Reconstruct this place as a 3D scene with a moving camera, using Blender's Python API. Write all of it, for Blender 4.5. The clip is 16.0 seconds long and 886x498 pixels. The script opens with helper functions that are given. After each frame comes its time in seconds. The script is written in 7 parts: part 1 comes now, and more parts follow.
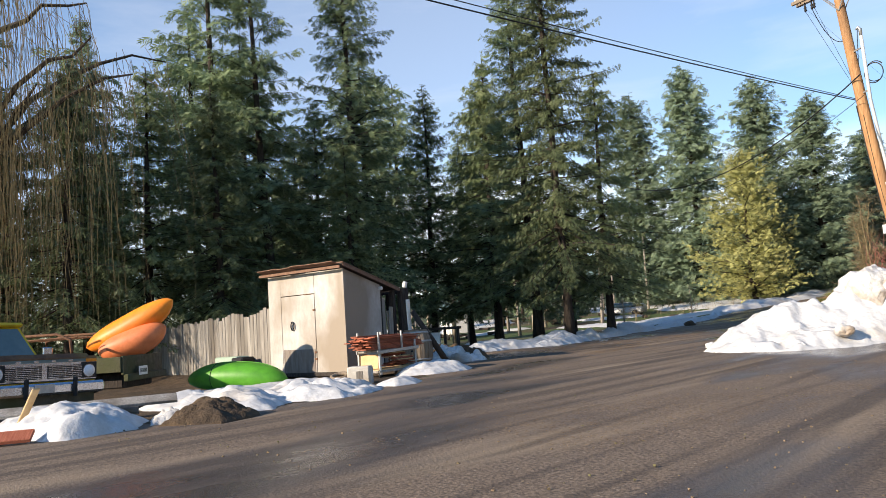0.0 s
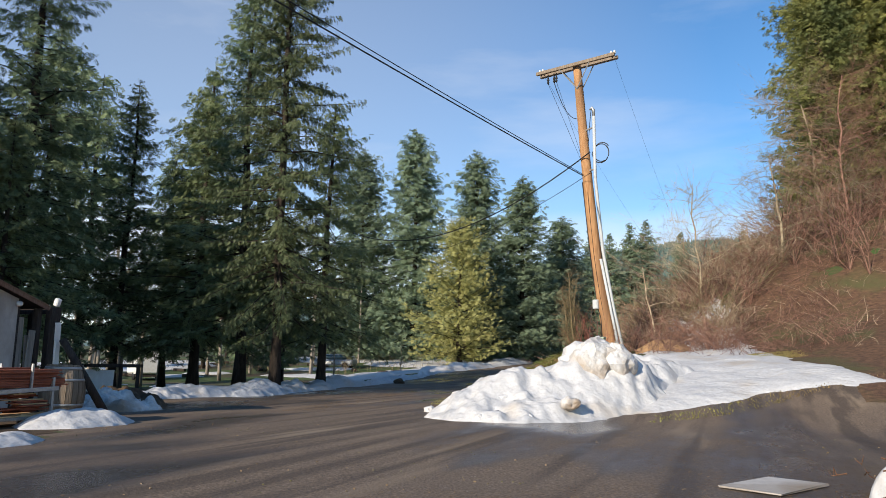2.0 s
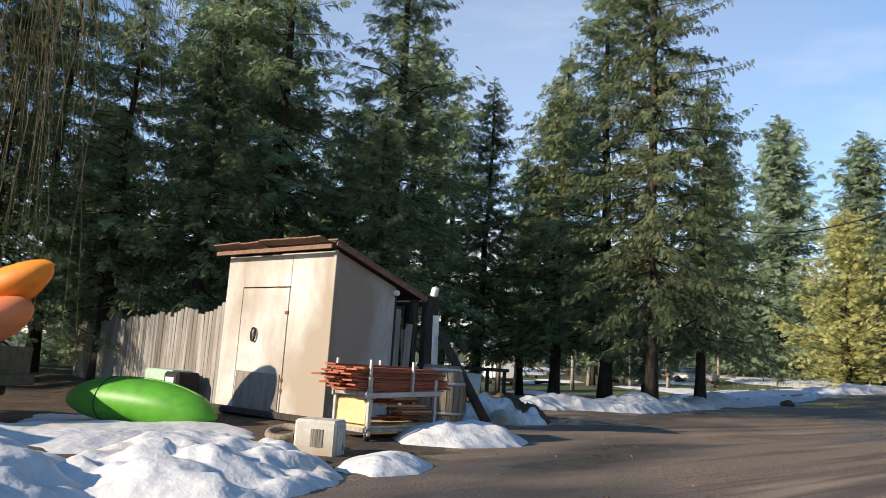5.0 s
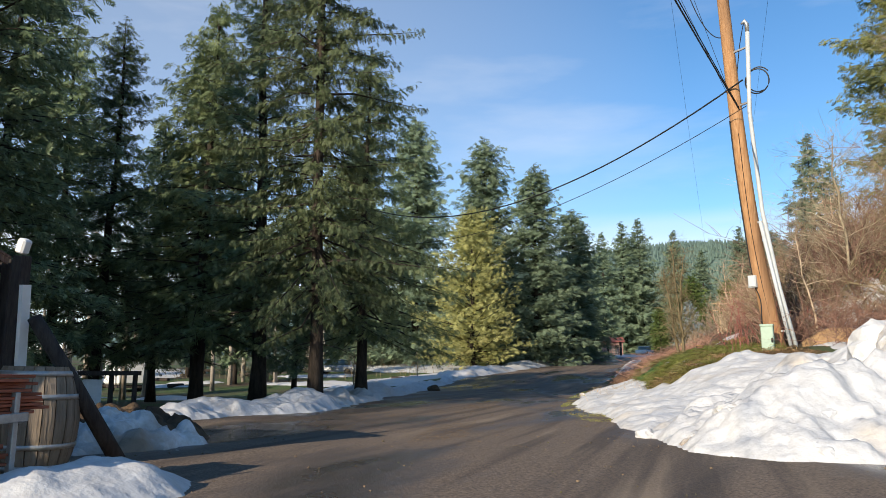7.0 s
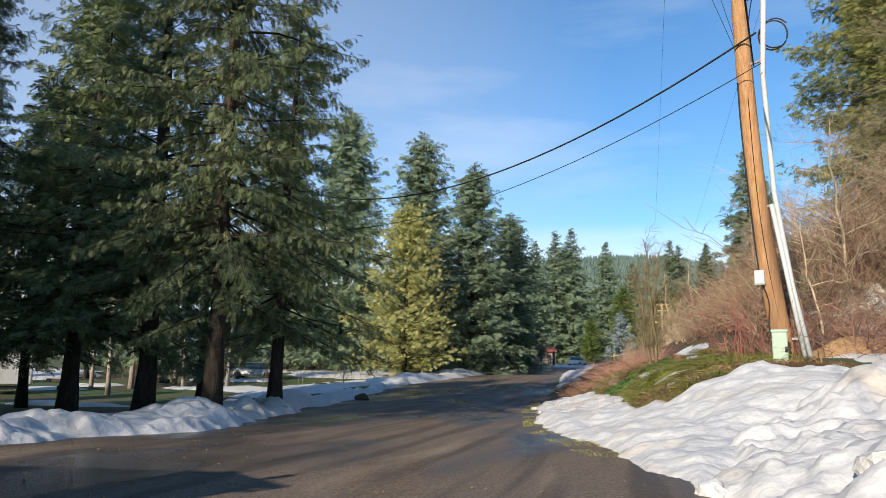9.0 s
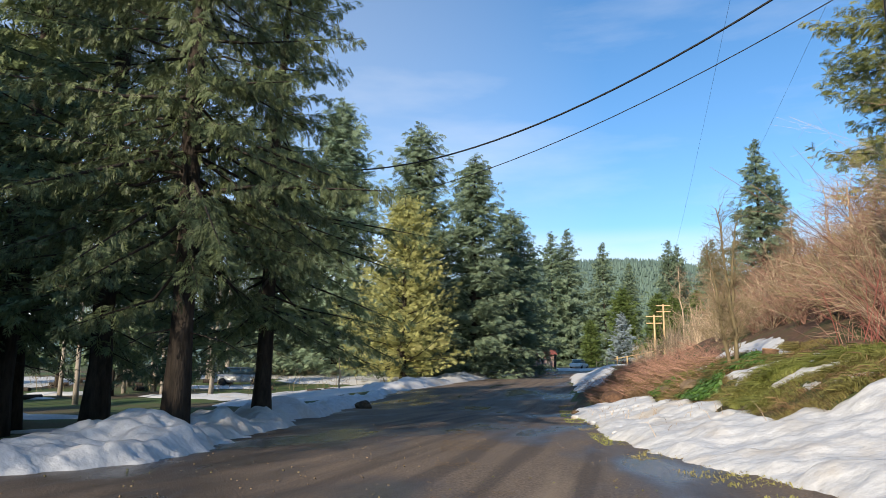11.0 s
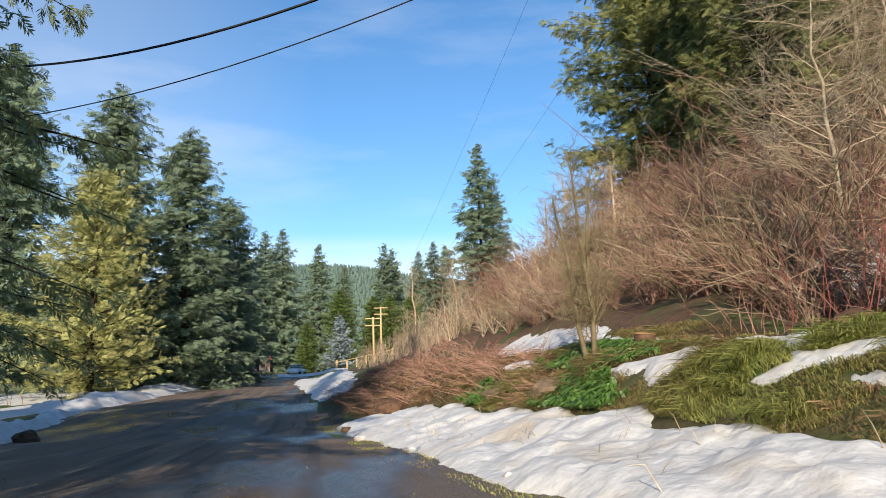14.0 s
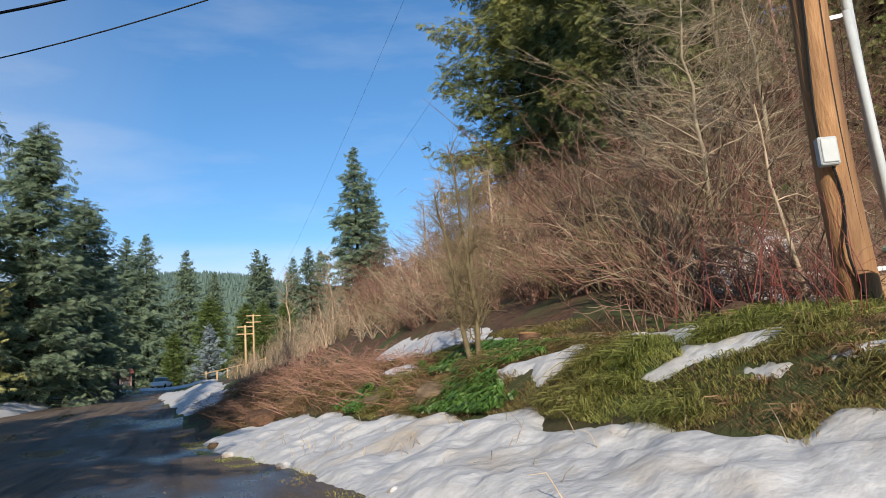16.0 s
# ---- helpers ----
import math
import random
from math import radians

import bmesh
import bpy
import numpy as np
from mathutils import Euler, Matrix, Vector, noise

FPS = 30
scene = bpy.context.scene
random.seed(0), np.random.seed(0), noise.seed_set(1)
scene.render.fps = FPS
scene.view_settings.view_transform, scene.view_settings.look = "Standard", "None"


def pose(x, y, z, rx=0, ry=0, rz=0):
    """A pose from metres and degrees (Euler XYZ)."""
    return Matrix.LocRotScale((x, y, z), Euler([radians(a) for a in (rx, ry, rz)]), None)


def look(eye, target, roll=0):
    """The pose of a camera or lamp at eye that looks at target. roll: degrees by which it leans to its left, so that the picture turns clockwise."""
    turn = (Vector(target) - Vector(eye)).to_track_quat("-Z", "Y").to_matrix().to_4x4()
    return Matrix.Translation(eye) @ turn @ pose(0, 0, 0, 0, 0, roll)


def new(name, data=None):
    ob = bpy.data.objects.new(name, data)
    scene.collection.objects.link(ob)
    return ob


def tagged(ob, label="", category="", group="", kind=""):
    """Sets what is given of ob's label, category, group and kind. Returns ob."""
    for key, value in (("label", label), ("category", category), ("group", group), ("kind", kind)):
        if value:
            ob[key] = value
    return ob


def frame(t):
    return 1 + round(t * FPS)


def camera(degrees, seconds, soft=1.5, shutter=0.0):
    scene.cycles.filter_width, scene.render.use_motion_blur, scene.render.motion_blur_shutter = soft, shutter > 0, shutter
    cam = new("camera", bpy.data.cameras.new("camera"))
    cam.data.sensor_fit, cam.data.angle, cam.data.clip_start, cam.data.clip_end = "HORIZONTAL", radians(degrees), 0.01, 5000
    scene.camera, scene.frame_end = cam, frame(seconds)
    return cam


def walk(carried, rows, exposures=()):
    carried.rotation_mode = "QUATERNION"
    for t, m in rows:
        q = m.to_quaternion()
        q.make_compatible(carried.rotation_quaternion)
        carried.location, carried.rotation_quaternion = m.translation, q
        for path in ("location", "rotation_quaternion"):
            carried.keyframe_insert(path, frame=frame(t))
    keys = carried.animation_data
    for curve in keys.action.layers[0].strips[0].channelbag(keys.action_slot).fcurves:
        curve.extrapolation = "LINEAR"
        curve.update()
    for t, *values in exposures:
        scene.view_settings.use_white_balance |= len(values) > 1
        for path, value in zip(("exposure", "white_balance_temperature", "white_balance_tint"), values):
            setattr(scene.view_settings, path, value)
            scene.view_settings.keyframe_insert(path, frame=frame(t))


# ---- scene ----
cam = camera(62.8, 16.0, soft=0.75)
PATH = [
    (0, (9.815, 1.476, 1.01), (8.447, 2.919, 1.22), -3.9),
    (0.5, (9.237, 2.12, 0.972), (8.164, 3.788, 1.223), -3.1),
    (1, (8.8, 2.798, 0.982), (7.936, 4.579, 1.268), -2.1),
    (1.5, (8.385, 3.493, 1.002), (7.666, 5.333, 1.314), -0.9),
    (2, (8.036, 4.211, 1.011), (7.315, 6.049, 1.332), 0.8),
    (2.5, (7.704, 4.788, 0.998), (6.794, 6.54, 1.32), 2.3),
    (3, (7.281, 5.349, 0.983), (6.088, 6.921, 1.303), 3.7),
    (3.5, (6.757, 5.804, 0.978), (5.311, 7.15, 1.293), 4.5),
    (3.7, (6.581, 5.908, 0.987), (5.071, 7.183, 1.297), 4.7),
    (5.8, (3.429, 7.461, 0.908), (2.13, 8.948, 1.224), 0.4),
    (6, (3.106, 7.732, 0.879), (1.941, 9.325, 1.202), -0.2),
    (6.5, (2.422, 8.67, 0.926), (1.565, 10.448, 1.25), -0.2),
    (7, (2.022, 9.432, 0.881), (1.373, 11.293, 1.218), -0.1),
    (7.5, (1.629, 10.368, 0.915), (1.087, 12.263, 1.255), 0.1),
    (8, (1.22, 11.387, 0.942), (0.741, 13.297, 1.291), 0.4),
    (8.5, (0.845, 12.352, 0.923), (0.395, 14.269, 1.273), 0.8),
    (9, (0.403, 13.524, 0.925), (-0.064, 15.436, 1.282), 1.1),
    (9.5, (-0.054, 14.53, 0.955), (-0.533, 16.439, 1.31), 1.2),
    (9.7, (-0.198, 14.82, 0.914), (-0.669, 16.73, 1.27), 1.0),
    (11.8, (-2.398, 19.706, 0.867), (-2.829, 21.622, 1.243), 0.7),
    (12, (-2.53, 20.106, 0.914), (-2.959, 22.024, 1.283), 0.7),
    (12.5, (-2.973, 20.99, 0.918), (-3.348, 22.921, 1.281), 0.1),
    (13, (-3.331, 22.191, 0.952), (-3.549, 24.147, 1.312), -0.7),
    (13.5, (-3.64, 23.123, 0.972), (-3.579, 25.089, 1.338), -1.5),
    (14, (-3.659, 24.337, 0.985), (-3.31, 26.27, 1.362), -2.1),
    (14.5, (-3.584, 24.995, 1.0), (-3.049, 26.884, 1.385), -2.4),
    (15, (-3.515, 25.158, 1.009), (-3.038, 27.06, 1.401), -2.2),
    (15.5, (-3.523, 25.131, 1.005), (-2.97, 27.014, 1.391), -3.0),
    (16, (-3.551, 25.057, 0.994), (-2.874, 26.901, 1.368), -4.2),
]
walk(cam, [(t, look(e, a, r)) for t, e, a, r in PATH],
     [(0, 0.66, 7600, 14), (1.5, 0.30, 7350, 12), (2.5, 0.24, 7000, 12), (3.5, 0.64, 7550, 13), (5.8, 0.64, 7450, 12), (7, 0.34, 7250, 11), (9, 0.36, 7200, 11), (12.5, 0.52, 7250, 11), (13.5, 0.60, 7450, 12), (14.2, 0.34, 7150, 11), (14.6, 0.16, 6950, 11), (15, 0.28, 7000, 11), (15.5, 0.30, 7000, 11), (16, 0.08, 6950, 11)])

# ---- light ----
SUN_TO = Vector((-0.27, -0.96, 0.39)).normalized()   # from the scene to the sun
sun = bpy.data.lights.new("sun", "SUN")
sun.energy, sun.angle, sun.color = 5.0, radians(0.53), (1.0, 0.94, 0.83)
sun_ob = new("sun", sun)
sun_ob.matrix_world = look((0, 0, 60), Vector((0, 0, 60)) - SUN_TO)

world = bpy.data.worlds.new("world")
scene.world = world
world.use_nodes = True
wt = world.node_tree
wt.nodes.clear()
w_out, w_bg = wt.nodes.new("ShaderNodeOutputWorld"), wt.nodes.new("ShaderNodeBackground")
w_sky = wt.nodes.new("ShaderNodeTexSky")
w_sky.sky_type, w_sky.sun_disc = "NISHITA", False
w_sky.sun_elevation = math.asin(SUN_TO.z)
w_sky.sun_rotation = math.atan2(SUN_TO.x, SUN_TO.y)
w_sky.air_density, w_sky.dust_density, w_sky.ozone_density, w_sky.altitude = 1.0, 0.0, 4.0, 300
w_co = wt.nodes.new("ShaderNodeTexCoord")
w_map = wt.nodes.new("ShaderNodeMapping")
w_map.inputs["Scale"].default_value = (1.1, 1.1, 5.0)
w_map.inputs["Rotation"].default_value = (0.25, 0.12, 0.4)
w_no = wt.nodes.new("ShaderNodeTexNoise")
w_no.inputs["Scale"].default_value, w_no.inputs["Detail"].default_value = 1.9, 7
w_no.inputs["Roughness"].default_value = 0.55
w_ramp = wt.nodes.new("ShaderNodeValToRGB")
w_ramp.color_ramp.elements[0].position, w_ramp.color_ramp.elements[1].position = 0.54, 0.84
w_ramp.color_ramp.elements[1].color = (0.30, 0.30, 0.30, 1)
w_mix = wt.nodes.new("ShaderNodeMixRGB")
w_mix.inputs[2].default_value = (5.2, 5.6, 6.2, 1)
wt.links.new(w_co.outputs["Generated"], w_map.inputs["Vector"])
wt.links.new(w_map.outputs[0], w_no.inputs["Vector"])
wt.links.new(w_no.outputs["Fac"], w_ramp.inputs[0])
w_dot = wt.nodes.new("ShaderNodeVectorMath")   # high thin cloud thickens towards the north-west
w_dot.operation = "DOT_PRODUCT"
w_dot.inputs[1].default_value = (-0.66, 0.72, 0.20)
w_veil = wt.nodes.new("ShaderNodeMapRange")
w_veil.inputs[1].default_value, w_veil.inputs[2].default_value, w_veil.inputs[3].default_value, w_veil.inputs[4].default_value = 0.74, 1.0, 0.0, 0.26
w_add = wt.nodes.new("ShaderNodeMath")
w_add.operation, w_add.use_clamp = "ADD", True
wt.links.new(w_co.outputs["Generated"], w_dot.inputs[0])
wt.links.new(w_dot.outputs["Value"], w_veil.inputs[0])
wt.links.new(w_veil.outputs[0], w_add.inputs[0])
wt.links.new(w_ramp.outputs[0], w_add.inputs[1])
w_sep = wt.nodes.new("ShaderNodeSeparateXYZ")   # a low white cloud bank over the northern ridge
wt.links.new(w_co.outputs["Generated"], w_sep.inputs[0])
w_low = wt.nodes.new("ShaderNodeValToRGB")
w_low.color_ramp.interpolation = "EASE"
for w_pos, w_val in ((0.0, 0.3), (0.16, 0.5), (0.19, 0.28), (0.215, 0.0)):
    w_el = w_low.color_ramp.elements.new(w_pos) if w_pos not in (0.0, 0.215) else w_low.color_ramp.elements[0 if w_pos == 0.0 else -1]
    w_el.position, w_el.color = w_pos, (w_val, w_val, w_val, 1)
wt.links.new(w_sep.outputs["Z"], w_low.inputs[0])
w_lmap, w_lno = wt.nodes.new("ShaderNodeMapping"), wt.nodes.new("ShaderNodeTexNoise")
w_lmap.inputs["Scale"].default_value = (3.2, 3.2, 13.0)
w_lno.inputs["Scale"].default_value, w_lno.inputs["Detail"].default_value = 1.5, 6
wt.links.new(w_co.outputs["Generated"], w_lmap.inputs["Vector"])
wt.links.new(w_lmap.outputs[0], w_lno.inputs["Vector"])
w_lr = wt.nodes.new("ShaderNodeMapRange")
w_lr.inputs[1].default_value, w_lr.inputs[2].default_value = 0.28, 0.55
wt.links.new(w_lno.outputs["Fac"], w_lr.inputs[0])
w_lm, w_la = wt.nodes.new("ShaderNodeMath"), wt.nodes.new("ShaderNodeMath")
w_lm.operation, w_la.operation, w_la.use_clamp = "MULTIPLY", "ADD", True
wt.links.new(w_low.outputs[0], w_lm.inputs[0])
wt.links.new(w_lr.outputs[0], w_lm.inputs[1])
wt.links.new(w_lm.outputs[0], w_la.inputs[0])
wt.links.new(w_add.outputs[0], w_la.inputs[1])
wt.links.new(w_la.outputs[0], w_mix.inputs[0])
w_hsv = wt.nodes.new("ShaderNodeHueSaturation")
w_hsv.inputs["Saturation"].default_value, w_hsv.inputs["Value"].default_value = 1.16, 1.08
wt.links.new(w_sky.outputs[0], w_hsv.inputs["Color"])
wt.links.new(w_hsv.outputs[0], w_mix.inputs[1])
wt.links.new(w_mix.outputs[0], w_bg.inputs[0])
w_bg.inputs[1].default_value = 0.15
wt.links.new(w_bg.outputs[0], w_out.inputs[0])


# ---- materials ----
def mat(name, a, b, scale=6.0, rough=0.8, bump=0.3, metal=0.0, c=None, stretch=(1, 1, 1), coarse=0.6, bump_scale=None,
        spec=0.3, island=0.0, trans=0.0, detail=6):
    """Two tones mixed by noise at two scales, an optional third for stains, with fine relief."""
    m = bpy.data.materials.new(name)
    m.use_nodes = True
    nt = m.node_tree
    n, l = nt.nodes, nt.links
    bs = n["Principled BSDF"]
    co = n.new("ShaderNodeTexCoord")
    mp = n.new("ShaderNodeMapping")
    mp.inputs["Scale"].default_value = stretch
    l.new(co.outputs["Object"], mp.inputs["Vector"])
    fine, big = n.new("ShaderNodeTexNoise"), n.new("ShaderNodeTexNoise")
    fine.inputs["Scale"].default_value, fine.inputs["Detail"].default_value = scale, detail
    fine.inputs["Roughness"].default_value = 0.65
    big.inputs["Scale"].default_value, big.inputs["Detail"].default_value = scale * 0.09, 4
    l.new(mp.outputs[0], fine.inputs["Vector"])
    l.new(mp.outputs[0], big.inputs["Vector"])
    mix = n.new("ShaderNodeMixRGB")
    mix.inputs[1].default_value, mix.inputs[2].default_value = (*a, 1), (*b, 1)
    r1 = n.new("ShaderNodeValToRGB")
    r1.color_ramp.elements[0].position, r1.color_ramp.elements[1].position = 0.36, 0.66
    l.new(fine.outputs["Fac"], r1.inputs[0])
    l.new(r1.outputs[0], mix.inputs[0])
    top = mix
    if c:
        r2 = n.new("ShaderNodeValToRGB")
        r2.color_ramp.elements[0].position, r2.color_ramp.elements[1].position = coarse - 0.12, coarse + 0.08
        l.new(big.outputs["Fac"], r2.inputs[0])
        mix2 = n.new("ShaderNodeMixRGB")
        mix2.inputs[2].default_value = (*c, 1)
        l.new(mix.outputs[0], mix2.inputs[1])
        l.new(r2.outputs[0], mix2.inputs[0])
        top = mix2
    if island:
        geo, hsv, mr = n.new("ShaderNodeNewGeometry"), n.new("ShaderNodeHueSaturation"), n.new("ShaderNodeMapRange")
        inf, ad = n.new("ShaderNodeObjectInfo"), n.new("ShaderNodeMath")
        ad.operation = "ADD"
        l.new(geo.outputs["Random Per Island"], ad.inputs[0])
        l.new(inf.outputs["Random"], ad.inputs[1])
        mr.inputs[1].default_value, mr.inputs[2].default_value = 0, 2
        mr.inputs[3].default_value, mr.inputs[4].default_value = 1 - island, 1 + island
        l.new(ad.outputs[0], mr.inputs[0])
        l.new(mr.outputs[0], hsv.inputs["Value"])
        l.new(top.outputs[0], hsv.inputs["Color"])
        top = hsv
    l.new(top.outputs[0], bs.inputs["Base Color"])
    bs.inputs["Roughness"].default_value, bs.inputs["Metallic"].default_value = rough, metal
    bs.inputs["Specular IOR Level"].default_value = spec
    if bump:
        bp, bn = n.new("ShaderNodeBump"), n.new("ShaderNodeTexNoise")
        bn.inputs["Scale"].default_value, bn.inputs["Detail"].default_value = bump_scale or scale * 2, 5
        l.new(mp.outputs[0], bn.inputs["Vector"])
        bp.inputs["Strength"].default_value, bp.inputs["Distance"].default_value = bump, 0.03
        l.new(bn.outputs["Fac"], bp.inputs["Height"])
        l.new(bp.outputs[0], bs.inputs["Normal"])
    if trans:
        tr, ms, out = n.new("ShaderNodeBsdfTranslucent"), n.new("ShaderNodeMixShader"), n["Material Output"]
        l.new(top.outputs[0], tr.inputs[0])
        ms.inputs[0].default_value = trans
        l.new(bs.outputs[0], ms.inputs[1])
        l.new(tr.outputs[0], ms.inputs[2])
        l.new(ms.outputs[0], out.inputs[0])
    return m


M_SNOW = mat("snow", (0.60, 0.595, 0.59), (0.50, 0.49, 0.48), 10, 0.6, 1.0, c=(0.50, 0.44, 0.37), coarse=0.66, bump_scale=6, spec=0.4)
M_SNOW_OLD = mat("old_snow", (0.66, 0.655, 0.65), (0.50, 0.47, 0.43), 9, 0.6, 1.0, c=(0.26, 0.19, 0.13), coarse=0.56, bump_scale=14, spec=0.4)
M_DIRT = mat("dirt", (0.055, 0.036, 0.022), (0.13, 0.085, 0.05), 5, 0.95, 0.8, c=(0.035, 0.025, 0.018), bump_scale=30)
M_GRASS_GROUND = mat("grass_ground", (0.04, 0.03, 0.017), (0.10, 0.06, 0.035), 3, 0.95, 0.8, c=(0.07, 0.085, 0.028), coarse=0.52, bump_scale=40)
M_FIELD = mat("field", (0.05, 0.10, 0.025), (0.075, 0.085, 0.03), 1.5, 0.95, 0.6, c=(0.09, 0.062, 0.04), coarse=0.56, bump_scale=30)
M_HILL_GROUND = mat("leaf_litter", (0.075, 0.04, 0.026), (0.17, 0.095, 0.055), 7, 0.95, 0.9, c=(0.09, 0.085, 0.035), coarse=0.6, bump_scale=35)
M_BARK = mat("bark", (0.022, 0.017, 0.013), (0.06, 0.045, 0.035), 9, 0.95, 1.0, stretch=(1, 1, 0.25), bump_scale=22)
M_BARK_GREY = mat("pale_bark", (0.24, 0.20, 0.16), (0.38, 0.33, 0.27), 9, 0.9, 0.7, stretch=(1, 1, 0.3))
M_FIR = mat("fir_needles", (0.095, 0.13, 0.062), (0.185, 0.22, 0.095), 2.2, 0.5, 0, island=0.55, trans=0.28)
M_FIR_DARK = mat("dark_fir_needles", (0.105, 0.155, 0.085), (0.205, 0.255, 0.125), 2.2, 0.5, 0, island=0.55, trans=0.28)
M_FIR_BLUE = mat("bluish_fir_needles", (0.125, 0.18, 0.115), (0.22, 0.275, 0.165), 2.2, 0.5, 0, island=0.45, trans=0.28)
M_PINE = mat("pine_needles", (0.36, 0.36, 0.13), (0.52, 0.50, 0.20), 1.2, 0.6, 0, c=(0.45, 0.37, 0.16), coarse=0.66, island=0.35, trans=0.28)
M_CEDAR = mat("cedar_foliage", (0.085, 0.13, 0.035), (0.16, 0.21, 0.055), 2, 0.7, 0, island=0.35, trans=0.2)
M_SPRUCE = mat("blue_spruce_needles", (0.14, 0.18, 0.19), (0.24, 0.28, 0.29), 2, 0.7, 0, island=0.35)
M_FIR_SUN = mat("warm_fir_needles", (0.17, 0.195, 0.065), (0.32, 0.31, 0.10), 1.0, 0.6, 0, c=(0.09, 0.125, 0.05), coarse=0.55, island=0.5, trans=0.28)
M_TWIG_RED = mat("red_brown_twigs", (0.20, 0.10, 0.072), (0.36, 0.205, 0.15), 3, 0.8, 0, island=0.75)
M_TWIG_TAN = mat("tan_twigs", (0.27, 0.195, 0.13), (0.47, 0.36, 0.25), 3, 0.8, 0, island=0.7)
M_TWIG_LICHEN = mat("lichen_twigs", (0.24, 0.185, 0.12), (0.42, 0.345, 0.235), 3, 0.85, 0, island=0.6)
M_TWIG_DOGWOOD = mat("dogwood_twigs", (0.20, 0.05, 0.042), (0.28, 0.085, 0.065), 3, 0.6, 0, island=0.35)
M_WILLOW = mat("willow_twigs", (0.12, 0.09, 0.045), (0.22, 0.165, 0.08), 3, 0.8, 0, island=0.5)
M_STRAW = mat("dead_grass", (0.18, 0.105, 0.055), (0.38, 0.25, 0.13), 3, 0.9, 0, island=0.6, trans=0.25)
M_GRASS = mat("grass_blades", (0.23, 0.27, 0.06), (0.42, 0.42, 0.13), 1.5, 0.65, 0, c=(0.34, 0.24, 0.11), coarse=0.54, island=0.6, trans=0.4)
M_IVY = mat("bramble_leaves", (0.08, 0.18, 0.035), (0.16, 0.30, 0.065), 3, 0.5, 0, island=0.4, trans=0.2)
M_POLE = mat("weathered_pole_wood", (0.34, 0.17, 0.075), (0.50, 0.28, 0.14), 7, 0.85, 0.6, c=(0.20, 0.11, 0.06), coarse=0.6, stretch=(3, 3, 0.12))
M_GREYWOOD = mat("grey_wood", (0.21, 0.19, 0.17), (0.36, 0.33, 0.29), 6, 0.9, 0.6, c=(0.14, 0.12, 0.10), coarse=0.58, stretch=(4, 4, 0.25), island=0.28)
M_SHED = mat("painted_plywood", (0.55, 0.52, 0.485), (0.43, 0.40, 0.37), 7.0, 0.85, 0.3, c=(0.30, 0.245, 0.19), coarse=0.53, stretch=(1, 1, 0.55), detail=9)
M_PLY_DARK = mat("dark_grey_plywood", (0.15, 0.12, 0.10), (0.24, 0.20, 0.17), 5, 0.7, 0.3, stretch=(2, 2, 0.4))
M_REDWOOD = mat("red_stained_lumber", (0.25, 0.065, 0.035), (0.38, 0.12, 0.065), 8, 0.75, 0.4, stretch=(6, 0.4, 6), island=0.35)
M_PLY = mat("raw_plywood", (0.52, 0.33, 0.16), (0.64, 0.45, 0.25), 5, 0.8, 0.2, island=0.2)
M_BARREL = mat("oak_barrel", (0.16, 0.12, 0.085), (0.27, 0.21, 0.155), 6, 0.85, 0.5, stretch=(3, 3, 0.3), island=0.2)
M_STEEL = mat("galvanised_steel", (0.35, 0.35, 0.34), (0.48, 0.48, 0.47), 12, 0.5, 0.1, metal=0.7)
M_RUST = mat("rusty_steel", (0.10, 0.05, 0.03), (0.22, 0.11, 0.06), 14, 0.85, 0.5)
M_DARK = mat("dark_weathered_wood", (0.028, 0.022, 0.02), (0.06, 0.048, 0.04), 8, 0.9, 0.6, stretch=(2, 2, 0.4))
M_BLACK = mat("black_rubber", (0.012, 0.012, 0.013), (0.022, 0.022, 0.023), 20, 0.7, 0.2)
M_WHITE = mat("white_enamel", (0.76, 0.75, 0.72), (0.68, 0.66, 0.62), 5, 0.45, 0.05, c=(0.52, 0.47, 0.40), coarse=0.68)
M_PVC = mat("grey_pvc", (0.50, 0.52, 0.52), (0.43, 0.45, 0.45), 6, 0.5, 0.05)
M_GREENBOX = mat("pale_green_metal", (0.36, 0.46, 0.36), (0.31, 0.40, 0.31), 8, 0.5, 0.05)
M_ORANGE = mat("orange_plastic", (0.86, 0.26, 0.025), (0.76, 0.20, 0.02), 5, 0.45, 0.05, c=(0.62, 0.18, 0.04))
M_PEACH = mat("faded_orange_plastic", (0.72, 0.21, 0.085), (0.60, 0.16, 0.06), 5, 0.5, 0.05)
M_GREEN = mat("green_plastic", (0.075, 0.30, 0.025), (0.055, 0.23, 0.02), 5, 0.45, 0.05, c=(0.05, 0.17, 0.02))
M_OLIVE = mat("mossy_grey_paint", (0.055, 0.048, 0.036), (0.12, 0.10, 0.075), 7, 0.85, 0.5, c=(0.065, 0.07, 0.03), coarse=0.58)
M_YELLOW = mat("yellow_paint", (0.68, 0.47, 0.03), (0.58, 0.38, 0.03), 5, 0.4, 0.05, c=(0.30, 0.17, 0.05), coarse=0.6)
M_CHROME = mat("worn_chrome", (0.62, 0.64, 0.67), (0.48, 0.50, 0.53), 12, 0.25, 0.05, metal=0.9)
M_HOOD = mat("rusted_brown_paint", (0.10, 0.05, 0.03), (0.19, 0.10, 0.05), 7, 0.7, 0.2, c=(0.40, 0.26, 0.05), coarse=0.62)
M_GLASS = mat("tinted_glass", (0.10, 0.15, 0.15), (0.13, 0.18, 0.18), 3, 0.08, 0, spec=0.6)
